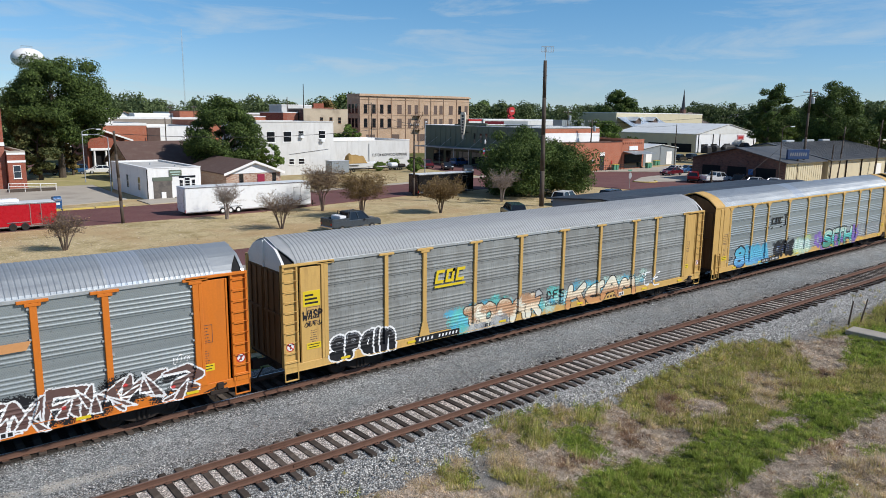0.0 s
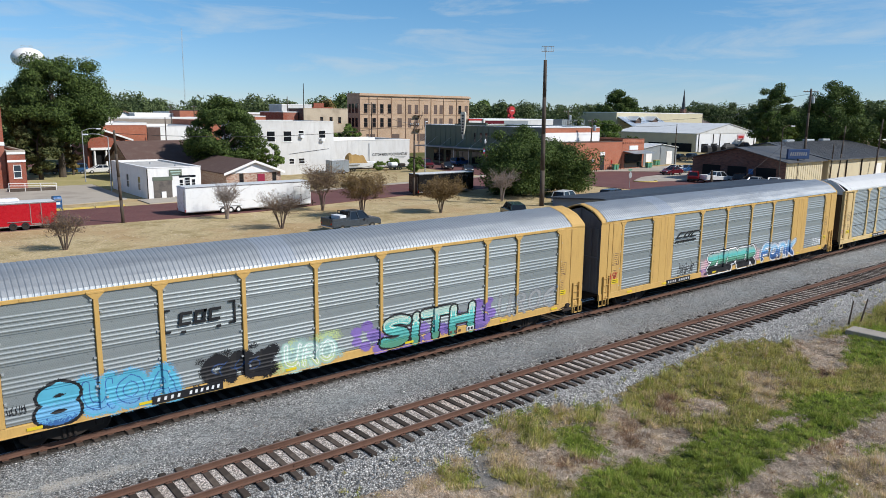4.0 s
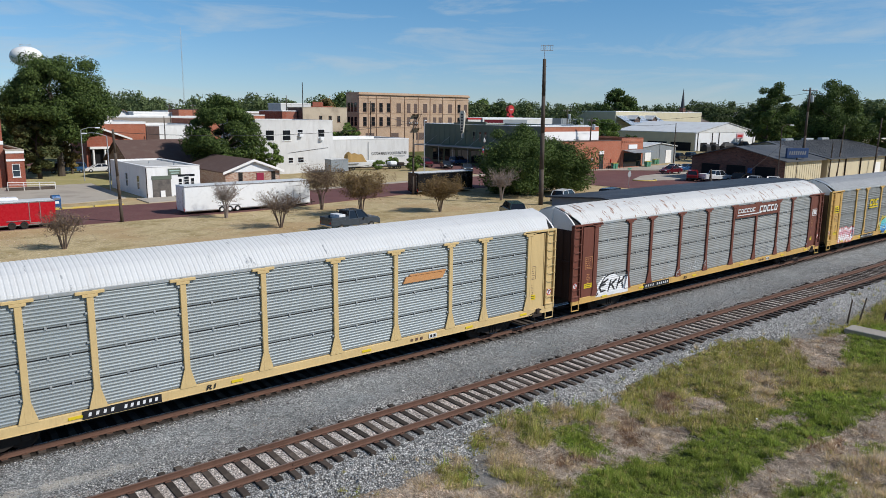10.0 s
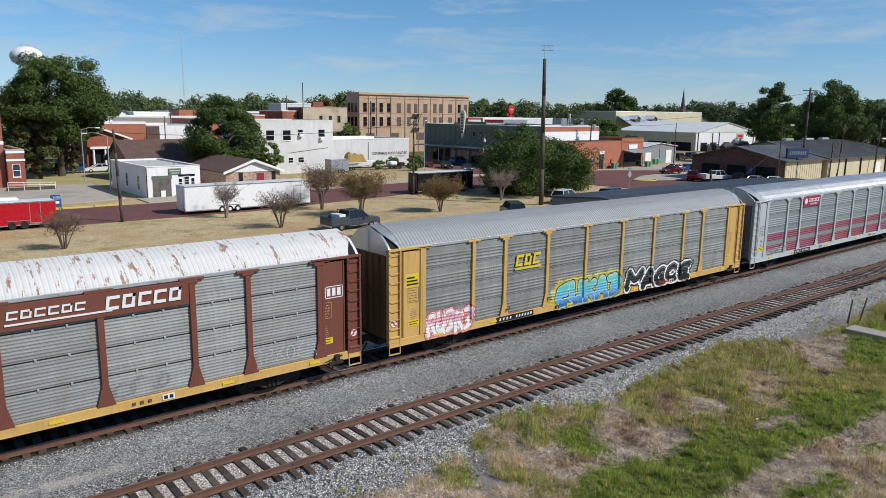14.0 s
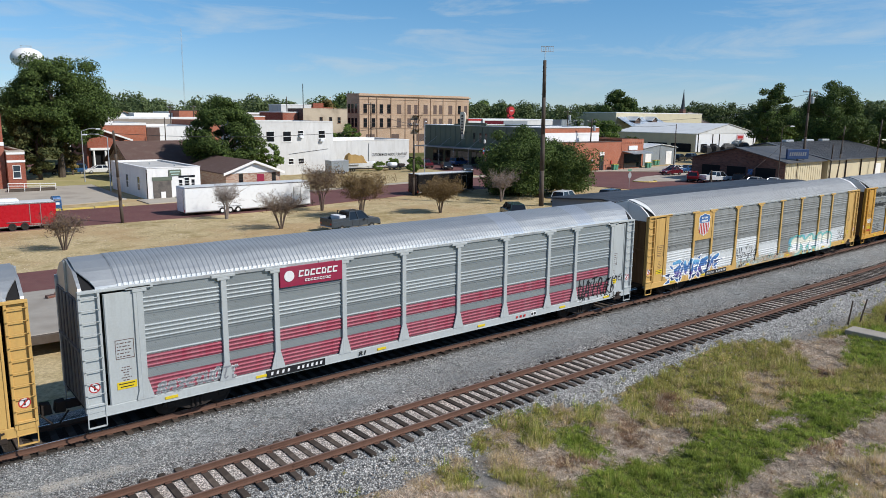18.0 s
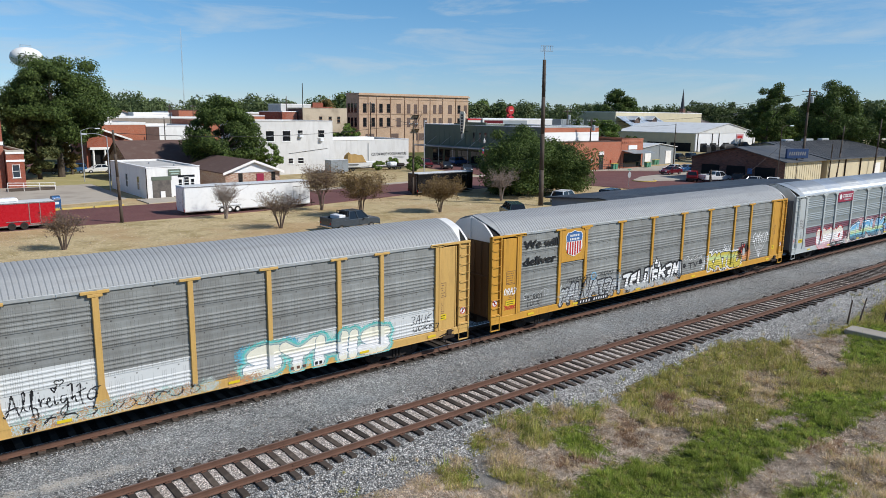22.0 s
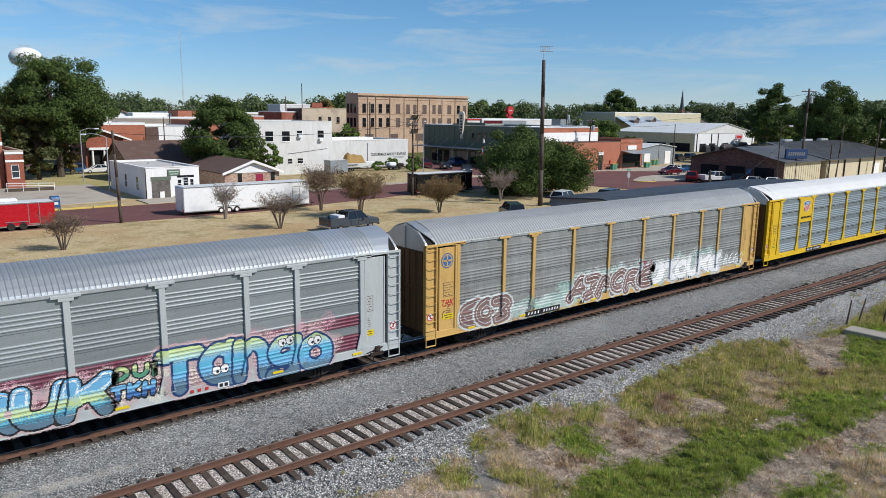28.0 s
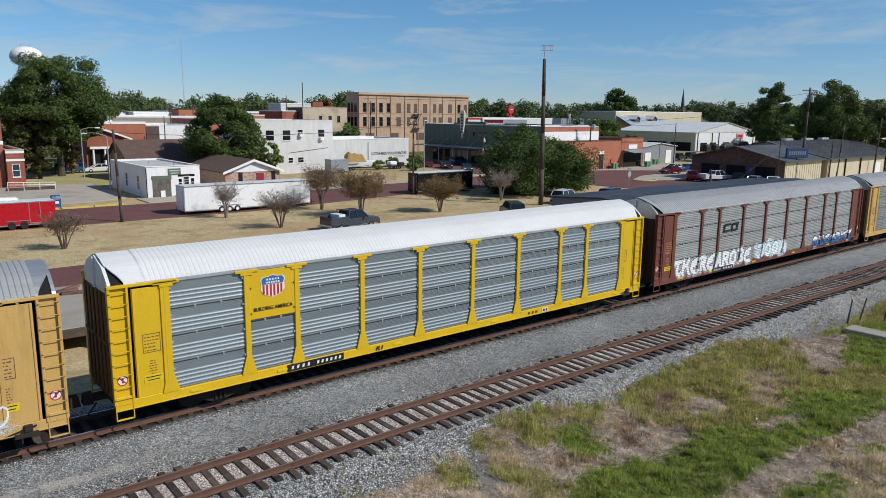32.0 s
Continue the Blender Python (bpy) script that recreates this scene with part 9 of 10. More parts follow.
part("globe", Form().turned([(0.08, 5.6), (0.2, 5.75), (0.2, 6.1), (0.1, 6.35), (0.02, 6.5)], 10), "lamp_clear", p)
for dx, z, c in ((-0.45, 3.6, "maroon"), (0.12, 2.3, "maroon")):
    part("banner", Form().box(dx, dx + 0.42, -0.01, 0.02, z, z + 1.2).box(dx + 0.03, dx + 0.39, -0.016, -0.01, z + 0.45, z + 0.8, 0, 1), ["enamel_" + c, "enamel_skyblue"], p, "red and blue cloth banner")
s = thing("stop_sign", pose(93.6, 69.4, GROUND), "back of a grey octagonal road sign with a green name blade", "road sign")
part("pole", Form().tube((0, 0, 0), (0, 0, 2.7), 0.04, None, 6), "galv_plain", s)
part("octagon", Form().prism([(0.42 * math.cos(math.pi / 8 + j * math.pi / 4), 2.0 + 0.5 * math.sin(math.pi / 8 + j * math.pi / 4)) for j in range(8)], -0.06, -0.04), "galv_plain", s, "unpainted back of an octagonal sign")
part("name_blade", Form().box(-0.45, 0.45, -0.02, 0.02, 2.72, 2.95), "enamel_green", s)
s = thing("board_sign", pose(122.0, 57.0, GROUND + 0.0), "dark blue board on a dark post before the garage", "sign")
part("pole", Form().tube((0, 0, 0), (0, 0, 4.4), 0.18, None, 8), "pole_timber", s)
f = Form().box(-2.2, 2.0, -0.2, 0.2, 4.4, 6.0, 0.04)
for q in range(8):
    f.prism([(-1.8 + q * 0.42, 4.9), (-1.55 + q * 0.42, 4.9), (-1.45 + q * 0.42, 5.5), (-1.7 + q * 0.42, 5.5)], -0.22, -0.19, 1)
part("board", f, ["enamel_navy", "enamel_grey"], s, "dark blue board with plain pale blocks", pose(0, 0, 0, 0, 0, -25))
for j, (x, y) in enumerate(((122.0, 94.6), (122.7, 94.5), (133.2, 94.4), (134.2, 94.5), (142.0, 98.6), (143.0, 98.6))):
    c = thing("wheeled_bin", pose(x, y, GROUND + 0.1), "green and yellow wheeled bin by a wall", "bin", "wheeled bins")
    part("body", Form().loft([[(-0.28, -0.3, 0.05), (0.28, -0.3, 0.05), (0.28, 0.3, 0.05), (-0.28, 0.3, 0.05)], [(-0.38, -0.4, 1.1), (0.38, -0.4, 1.1), (0.38, 0.4, 1.1), (-0.38, 0.4, 1.1)]]), "enamel_green", c)
    part("lid", Form().box(-0.4, 0.4, -0.45, 0.42, 1.1, 1.2, 0.03), "enamel_yellow", c, "yellow lid")
fence = thing("handrail", pose(0, 0, 0), "black iron rail along the brick shop's pavement", "railing")
for x in np.arange(115.5, 125.2, 1.2):
    part("post", Form().tube((x, 94.4, G), (x, 94.4, 0.45), 0.045, None, 6), "black_plain", fence)
for z in (0.0, 0.42):
    part("rail", Form().tube((115.5, 94.4, z), (125.2, 94.4, z), 0.04, None, 6), "black_plain", fence)
# slab and old posts at the far side of the rough grass
single("concrete_slab", Form().box(-3.2, 3.2, -0.55, 0.55, 0, 0.25, 0.03), "old_concrete", "narrow weathered concrete slab in the grass", "slab", "", "", pose(39.6, 11.7, GROUND + 0.05, 0, 0, -88))
for j, (x, y, dx) in enumerate(((41.1, 15.6, 0.1), (41.8, 15.3, 0.5), (43.4, 14.6, 0.2))):
    single("old_post", Form().tube((0, 0, -0.2), (dx, -0.1, 1.35), 0.05, 0.035, 7), "pole_timber", "thin crooked old post beside the slab", "post", "old posts", "", pose(x, y, GROUND))
for j, (x, y) in enumerate(((24.8, 12.1), (22.9, 7.9), (22.3, 20.9), (15.5, 21.4))):
    single("litter", Form().box(-0.05, 0.05, -0.03, 0.03, 0, 0.03, 0.01), "white_paint", "scrap of white litter on the ground", "litter", "litter", "", pose(x, y, (GROUND + swell(x, y) + 0.06) if y < 18 else -0.33, 8, 5, 30 * j))

# ---- far landmarks ----
w = thing("water_tower", pose(71.2, 413.5, GROUND - 0.5), "white bulbous water tower with dark lettering on its side", "water tower")
part("tank", Form().turned([(max(0.05, 7.4 * math.sin(a)), 36.4 - 4.9 * math.cos(a)) for a in np.linspace(0.12, math.pi, 14)], 32), "white_paint", w, "", None, True)
part("stem", Form().tube((0, 0, 0), (0, 0, 30), 1.9, 1.5, 16), "white_paint", w)
for key, e, size in (("tower_g", -14.0, 2.6), ("tower_r", 3.0, 1.5), ("tower_o", 14.0, 1.5), ("tower_e", 25.0, 1.5)):
    me, wide = TEXT[key]
    put("letter", me, "enamel_black", w, pose(0, 0, 0, 0, 0, e - 10.0) @ Matrix.LocRotScale((-wide * size / 2, -7.44, 36.4 - (0.9 if size > 2 else 0.75)), None, (size, 1, size)), "dark painted letter")
rail = Form()
for q in range(14):
    a, b_ = 2 * math.pi * q / 14, 2 * math.pi * (q + 1) / 14
    rail.tube((2.5 * math.cos(a), 2.5 * math.sin(a), 42.2), (2.5 * math.cos(b_), 2.5 * math.sin(b_), 42.2), 0.06, None, 4)
    rail.tube((2.5 * math.cos(a), 2.5 * math.sin(a), 40.8), (2.5 * math.cos(a), 2.5 * math.sin(a), 42.2), 0.05, None, 4)
part("guard_rail", rail, "galv_plain", w)
a = thing("radio_mast", pose(134.5, 376.7, GROUND), "slender lattice radio mast", "mast")
f = Form()
for q in range(3):
    t_ = 2 * math.pi * q / 3
    f.tube((0.35 * math.cos(t_), 0.35 * math.sin(t_), 0), (0.22 * math.cos(t_), 0.22 * math.sin(t_), 52), 0.04, None, 4)
for z in range(0, 44, 2):
    f.tube((0.35, 0, z), (-0.17, 0.3, z + 2), 0.03, None, 4)
    f.tube((-0.17, 0.3, z), (-0.17, -0.3, z + 2), 0.03, None, 4)
part("lattice", f, "galv_plain", a)
s = thing("church_steeple", pose(293.4, 190.7, GROUND), "dark slender church steeple above the trees", "steeple")
part("tower", Form().box(-1.0, 1.0, -1.0, 1.0, 0, 14.5), "brick_dark", s)
part("spire", Form().tube((0, 0, 14.5), (0, 0, 23.4), 0.95, 0.04, 8), "roof_dark_metal", s)
s = thing("pole_sign", pose(184.0, 190.0, GROUND), "red round-topped sign on a pole above the roofs", "sign")
part("pole", Form().tube((0, 0, 0), (0, 0, 11.5), 0.2, None, 6), "steel_dark", s)
part("disc", Form().prism([(1.3 * math.cos(2 * math.pi * j / 16), 12.6 + 1.1 * math.sin(2 * math.pi * j / 16)) for j in range(16)], -0.2, 0.2).box(-0.9, 0.9, -0.2, 0.2, 9.6, 11.3), "enamel_red", s)


# ---- trees ----
def trunk_form(h, r, rng, spread, limbs=7, fork=0.35):
    """A tapered trunk with limbs that fork once."""
    f = Form()
    pts = [Vector((rng.uniform(-0.04, 0.04) * h * q, rng.uniform(-0.04, 0.04) * h * q, h * q * 0.8)) for q in (0, 0.2, 0.4, 0.6, 0.8, 1)]
    for k, (a, b_) in enumerate(zip(pts, pts[1:])):
        f.tube(a, b_, r * (1 - 0.16 * k), r * (1 - 0.16 * (k + 1)), 8)
    for k in range(limbs):
        q = fork + (0.95 - fork) * k / limbs
        root = pts[0].lerp(pts[-1], q)
        a = k * 2.4 + rng.uniform(-0.4, 0.4)
        reach = spread * rng.uniform(0.55, 0.9) * (1.1 - 0.5 * q)
        mid = root + Vector((math.cos(a) * reach * 0.5, math.sin(a) * reach * 0.5, h * 0.10))
        f.tube(root, mid, r * 0.42, r * 0.26, 6)
        for s in (-0.5, 0.5):
            f.tube(mid, mid + Vector((math.cos(a + s) * reach * 0.5, math.sin(a + s) * reach * 0.5, h * rng.uniform(0.05, 0.16))), r * 0.24, r * 0.07, 5)
    return f


def crown_arrays(rng, h, base, spread, clumps, leaves, size, squash=1.0, puff=(0.14, 0.29), rough=0.28):
    """Leaves gathered in rounded clumps under an uneven dome between heights base and h; they face outwards from their clump."""
    c = []
    while len(c) < clumps:
        p = rng.normal(0, 1, 3)
        p /= np.linalg.norm(p)
        p *= rng.uniform(0.45, 1.0) ** 0.5
        k = 1 + rough * noise.noise((p[0] * 1.7 + spread, p[1] * 1.7, p[2] * 1.7 + h))
        z = (base + h) / 2 + p[2] * (h - base) / 2 * k * squash
        lean = 1.0 - 0.25 * max(0.0, p[2])
        c.append((p[0] * spread * k * lean * 0.92, p[1] * spread * k * lean * 0.92, max(base * 0.75, z - 0.08 * spread)))
    c = np.array(c)
    n = clumps * leaves
    rad = spread * rng.uniform(puff[0], puff[1], clumps)
    d = rng.normal(0, 1, (clumps, leaves, 3))
    d /= np.linalg.norm(d, axis=2, keepdims=True)
    d *= (rng.random((clumps, leaves, 1)) ** 0.28) * rad[:, None, None] * (1 + 0.2 * (rng.random((clumps, leaves, 1)) > 0.88))
    d[:, :, 2] *= 0.68
    d = d.reshape(n, 3)
    p = np.repeat(c, leaves, 0) + d
    out = d / (np.linalg.norm(d, axis=1, keepdims=True) + 1e-6) + np.array([0, 0, 0.35]) + rng.normal(0, 0.5, (n, 3))
    a = np.cross(out, rng.normal(0, 1, (n, 3)))
    a /= np.linalg.norm(a, axis=1, keepdims=True)
    b_ = np.cross(a, out)
    b_ /= np.linalg.norm(b_, axis=1, keepdims=True)
    s = size * rng.uniform(0.7, 1.5, (n, 1))
    verts = np.stack([p - a * s * 0.55, p + a * s * 0.55, p + b_ * s * 0.75], 1).reshape(-1, 3)
    return verts, np.arange(3 * n).reshape(-1, 3)


def tree(x, y, h, spread, base, seed, leaf, label, clumps=90, leaves=70, size=0.4, r=0.35, category="tree", group="", rough=0.28):
    rng = np.random.default_rng(seed)
    t = thing("tree", pose(x, y, GROUND), label, category, group)
    part("trunk", trunk_form(h * 0.85, r, random.Random(seed), spread), "bark", t)
    v, fa = crown_arrays(rng, h, base, spread, clumps, leaves, size, rough=rough)
    put("crown", array_mesh("crown", v, fa), leaf, t)
    return t


tree(26.5, 133.0, 20.3, 8.8, 5.8, 21, "leaf_dark", "large dark green oak beside the church", 130, 620, 0.27, 0.6, rough=0.2)
tree(22.8, 130.0, 11.5, 3.6, 1.0, 3, "leaf_cedar", "shaggy brownish cedar by the church", 90, 180, 0.30, 0.35)
tree(29.0, 137.0, 7.4, 1.9, 0.8, 5, "leaf_olive", "thin yellowing tree by the porch house", 50, 90, 0.28, 0.2)
tree(47.2, 114.5, 13.2, 6.2, 2.0, 6, "leaf_dark", "broad dark green tree behind the brick house", 110, 400, 0.27, 0.4)
tree(54.0, 113.0, 6.2, 2.4, 1.6, 7, "leaf_mid", "small green tree before the white building", 40, 140, 0.24, 0.15)
tree(74.2, 72.2, 9.2, 7.9, 0.7, 8, "leaf_dark", "wide low live oak beside the brick street", 190, 470, 0.20, 0.5, rough=0.6)
tree(89.5, 146.3, 8.9, 3.5, 1.5, 9, "leaf_mid", "dark green tree between white buildings", 60, 200, 0.32, 0.3)
tree(278.0, 215.0, 22.6, 10.7, 5.0, 10, "leaf_dark", "tall dark tree behind the tan hall", 90, 300, 0.6, 0.5)
tree(155.8, 125.0, 10.6, 5.2, 1.5, 11, "leaf_mid", "green tree beside the warehouse", 70, 200, 0.36, 0.3)
tree(166.0, 124.0, 6.4, 4.8, 0.4, 17, "leaf_dark", "dark ivy-like thicket beside the warehouse", 60, 180, 0.32, 0.2)
tree(171.0, 87.5, 18.8, 5.4, 3.0, 12, "leaf_dark", "tall dark tree behind the repair shop", 80, 330, 0.29, 0.4, rough=0.45)
tree(168.0, 71.5, 18.0, 8.0, 3.0, 13, "leaf_dark", "broad dark tree above the repair shop", 110, 380, 0.29, 0.5, rough=0.45)
tree(178.0, 62.0, 15.8, 6.0, 3.0, 14, "leaf_dark", "dark tree beyond the garage", 80, 260, 0.32, 0.4)
tree(238.0, 117.0, 14.0, 7.5, 2.0, 15, "leaf_mid", "bushy tree behind the warehouse", 70, 220, 0.45, 0.4)
tree(205.0, 72.0, 14.0, 7.0, 2.0, 16, "leaf_dark", "dark tree over the long warehouse", 80, 220, 0.45, 0.4)
tree(123.7, 215.0, 16.0, 6.5, 3.0, 41, "leaf_olive", "yellow-green tree behind the old brick block", 60, 220, 0.5, 0.4)
tree(135.8, 225.0, 17.6, 6.5, 3.0, 42, "leaf_mid", "green tree rising behind the hotel", 60, 220, 0.5, 0.4)
tree(210.7, 235.0, 17.3, 8.5, 3.0, 43, "leaf_mid", "light green tree behind the hotel's end", 60, 220, 0.55, 0.4)
tree(203.4, 215.0, 16.2, 6.5, 3.0, 44, "leaf_dark", "dark green tree behind the stores", 60, 220, 0.5, 0.4)
for j, (x, y, h, s) in enumerate(((86.5, 123.0, 2.3, 1.8), (89.5, 119.5, 2.6, 2.0), (79.6, 118.5, 2.0, 1.5), (84.0, 113.0, 1.6, 1.4))):
    tree(x, y, h, s, 0.2, 20 + j, "leaf_mid", "green garden shrub beside the workshop", 24, 120, 0.2, 0.06, "shrub", "garden shrubs")


def myrtle(x, y, h, spread, seed, leaf, dense, label, twig="twig", vase=0.24):
    """A many-stemmed crape myrtle: bare vase-shaped stems, fine twigs and what is left of its leaves."""
    rng = random.Random(seed)
    t = thing("crape_myrtle", pose(x, y, GROUND), label, "shrub", "crape myrtles")
    twigs, tips = Form(), []
    for k in range(9):
        stems = Form()
        a, out = k * 0.7 + rng.uniform(-0.3, 0.3), spread * rng.uniform(0.2, 0.7)
        b0 = Vector((math.cos(a) * 0.12, math.sin(a) * 0.12, 0))
        b1 = Vector((math.cos(a) * out * vase, math.sin(a) * out * vase, h * 0.34))
        b2 = Vector((math.cos(a + 0.2) * out, math.sin(a + 0.2) * out, h * rng.uniform(0.62, 0.78)))
        stems.tube(b0, b1, 0.055, 0.04, 6)
        stems.tube(b1, b2, 0.04, 0.02, 5)
        part("stem", stems, twig, t)
        for q in range(20):
            u = rng.uniform(0.15, 1)
            p = b1.lerp(b2, u)
            e = p + Vector((rng.uniform(-1, 1) * spread * 0.5 + math.cos(a) * 0.2, rng.uniform(-1, 1) * spread * 0.5 + math.sin(a) * 0.2, rng.uniform(-0.06, 0.30) * h))
            twigs.tube(p, e, 0.014, 0.006, 4, 0, False)
            for _ in range(9):
                g0 = p.lerp(e, rng.uniform(0.3, 1))
                g1 = g0 + Vector((rng.uniform(-0.4, 0.4), rng.uniform(-0.4, 0.4), rng.uniform(0.05, 0.45))) * (h / 4)
                twigs.tube(g0, g1, 0.008, 0.004, 3, 0, False)
                tips.append(g0.lerp(g1, rng.random()))
    tagged(part("twig_mass", twigs, twig, t, "fine bare twigs"), kind="stuff")
    if dense:
        g = np.random.default_rng(seed)
        n = dense
        c = np.array([tips[i] for i in g.integers(0, len(tips), n)]) + g.normal(0, 0.16, (n, 3))
        a = g.normal(0, 1, (n, 3))
        a /= np.linalg.norm(a, axis=1, keepdims=True)
        b_ = np.cross(a, g.normal(0, 1, (n, 3)))
        b_ /= np.linalg.norm(b_, axis=1, keepdims=True)
        s = g.uniform(0.045, 0.095, (n, 1))
        v = np.stack([c - a * s, c + b_ * s * 0.5, c + a * s, c - b_ * s * 0.5], 1).reshape(-1, 3)
        put("leaves", array_mesh("leaves", v, np.arange(4 * n).reshape(-1, 4)), leaf, t)
    return t


myrtle(12.3, 63.1, 3.1, 1.9, 31, "leaf_dry", 900, "sparse brown crape myrtle on the dry lawn", "twig", 0.5)
myrtle(31.3, 63.3, 3.7, 2.6, 32, "leaf_dry", 1100, "twiggy crape myrtle with few dry leaves", "twig", 0.45)
myrtle(41.1, 72.7, 5.2, 3.17, 33, "leaf_dry", 4840, "brown-leaved crape myrtle on the lawn")
myrtle(42.1, 65.9, 5.0, 3.54, 34, "leaf_gold", 13000, "full olive-brown crape myrtle on the lawn")
myrtle(51.2, 63.6, 4.0, 2.81, 35, "leaf_gold", 14000, "dense golden-brown crape myrtle on the lawn")
myrtle(64.6, 67.7, 4.2, 2.44, 36, "leaf_dry", 660, "pale bare crape myrtle beside the oak", "pale_twig")
myrtle(29.6, 72.4, 4.0, 2.07, 37, "leaf_dry", 132, "bare grey crape myrtle before the white trailer", "pale_twig")


def far_woods():
    """The belt of trees round the town, as clumps of leaves on unseen stems."""
    rng = np.random.default_rng(77)
    allv, spots = [], []
    for _ in range(230):
        az = rng.uniform(2, 78)
        d = rng.uniform(235, 430)
        d = max(d, 385) if 49 < az < 66 else d
        spots.append((az, d, rng.uniform(13.0, 16.5) + (d - 240) * 0.014))
    for az, d, h in ((13.5, 300, 18), (15.5, 300, 19.0), (17.5, 300, 16.5), (22.0, 330, 17), (25.5, 250, 16.5), (29.5, 260, 17.5), (31.5, 260, 18.5), (42.0, 280, 17.0), (43.5, 250, 16.5), (44.5, 255, 17), (46, 300, 15.5), (48.5, 260, 15.5), (57.0, 390, 18.5), (61.5, 390, 16.5), (67, 230, 17), (69.5, 230, 17.5), (72, 230, 17)):
        spots.append((az, d, h))
    for az, d, h in spots:
        d = max(d, 292) if 41.5 < az < 47 else d
        x, y = d * math.sin(radians(az)), d * math.cos(radians(az))
        v, _ = crown_arrays(rng, h, 1.2, rng.uniform(5.5, 9.5), 30, 62, 0.70, 1.0, (0.26, 0.42))
        v[:, 0] += x
        v[:, 1] += y
        v[:, 2] += GROUND
        allv.append(v)
    v = np.concatenate(allv)
    bulk("far_woods", v, np.arange(len(v)).reshape(-1, 3), "leaf_far", "belt of distant dark green trees round the town", "woods")


far_woods()


def wire(a, b_, sag, parent=None):
    a, b_ = Vector(a), Vector(b_)
    f = Form()
    pts = [a.lerp(b_, q / 8) - Vector((0, 0, sag * 4 * (q / 8) * (1 - q / 8))) for q in range(9)]
    f.loft([[p + Vector((0, 0.025 * math.cos(j * math.pi / 2), 0.025 * math.sin(j * math.pi / 2))) for j in range(4)] for p in pts])
    return single("overhead_wire", f, "black_plain", "thin sagging overhead wire between poles", "wire", "overhead wires")


wire((126.8, 57.6, 14.4), (176.0, 136.0, 11.5), 1.2)
wire((126.8, 57.6, 12.5), (116.5, 96.2, 9.0), 0.8)
wire((116.3, 96.2, 9.0), (147.6, 97.3, 8.4), 0.6)
wire((20.0, 75.6, 8.0), (59.0, 79.2, 8.9), 0.9)
wire((59.0, 79.2, 8.9), (104.0, 158.0, 12.4), 1.0)
wire((119.0, 57.0, 7.0), (107.0, 60.0, -0.6), 0.1)


# ---- ground, streets and the two tracks ----
def lerp_axis(stops):
    """Grid lines: (value, step up to the next value)."""
    out = []
    for (a, s), (b, _) in zip(stops, stops[1:]):
        out += list(np.arange(a, b, s))
    return np.array(out + [stops[-1][0]])


# the growth in the rough strip by the line, patch by patch: b tall bunch grass, g fresh green, o olive, s grey straw, t tan straw, r russet weeds
PATCHES = (("b", ((17.7, 17.5), (18.9, 17.1), (17.2, 15.5), (16.7, 16.2))),
           ("b", ((20.4, 17.0), (21.2, 16.4), (20.0, 15.4), (19.3, 15.9))),
           ("g", ((18.0, 16.4), (19.3, 15.7), (18.4, 13.6), (17.3, 14.0), (17.5, 15.3))),
           ("r", ((21.2, 15.4), (21.6, 14.9), (19.6, 13.5), (18.9, 14.0))),
           ("r", ((16.9, 14.9), (18.0, 14.1), (17.2, 13.5), (16.2, 14.3))),
           ("r", ((24.0, 16.0), (24.7, 15.2), (22.9, 14.2), (22.4, 14.7))),
           ("r", ((32.8, 13.5), (33.3, 12.8), (32.2, 12.4), (31.5, 12.8))),
           ("r", ((24.5, 9.9), (25.7, 9.6), (24.5, 9.1), (23.5, 9.6))),
           ("t", ((15.5, 16.3), (16.1, 15.7), (15.0, 14.9), (14.7, 15.4))),
           ("o", ((15.0, 15.2), (15.6, 14.8), (14.7, 13.9), (14.1, 14.3))),
           ("b", ((13.6, 16.6), (13.9, 15.8), (13.3, 15.0), (12.5, 15.2))),
           ("-", ((14.4, 16.9), (15.5, 16.1), (14.0, 13.8), (13.0, 14.8))),
           ("s", ((20.9, 14.5), (22.2, 13.2), (20.2, 12.4), (19.0, 13.3))),
           ("s", ((24.8, 15.0), (26.2, 14.0), (23.9, 12.8), (22.8, 13.6))),
           ("t", ((29.5, 15.2), (30.5, 14.0), (26.9, 12.1), (26.2, 13.0))),
           ("s", ((24.8, 12.1), (26.8, 11.4), (25.8, 10.9), (24.3, 11.7))),
           ("s", ((35.5, 16.2), (39.1, 14.7), (33.6, 12.6), (32.2, 13.7))),
           ("g", ((15.2, 12.8), (17.2, 13.3), (18.4, 13.0), (20.4, 12.6), (22.8, 12.7), (24.3, 12.0), (28.0, 12.5), (30.5, 11.6), (32.0, 10.0), (29.0, 9.6), (26.4, 9.7), (24.1, 9.9), (21.4, 10.2), (18.6, 9.8), (14.8, 10.0))),
           ("g", ((38.6, 15.2), (43.5, 14.2), (48.0, 13.0), (42.0, 10.5), (35.0, 11.4), (34.5, 12.7))),
           ("o", ((32.0, 14.8), (35.2, 11.4), (31.0, 10.3), (28.0, 12.5))),
           ("g", ((22.4, 8.9), (23.0, 8.4), (22.2, 8.0), (21.6, 8.5))),
           ("g", ((20.8, 9.2), (21.5, 8.4), (22.0, 7.7), (21.4, 7.5), (19.7, 8.9))),
           ("t", ((23.8, 8.8), (26.0, 8.1), (23.7, 7.2), (22.5, 8.1))),
           ("g", ((25.7, 8.9), (26.9, 8.4), (26.0, 8.1), (25.1, 8.6))))


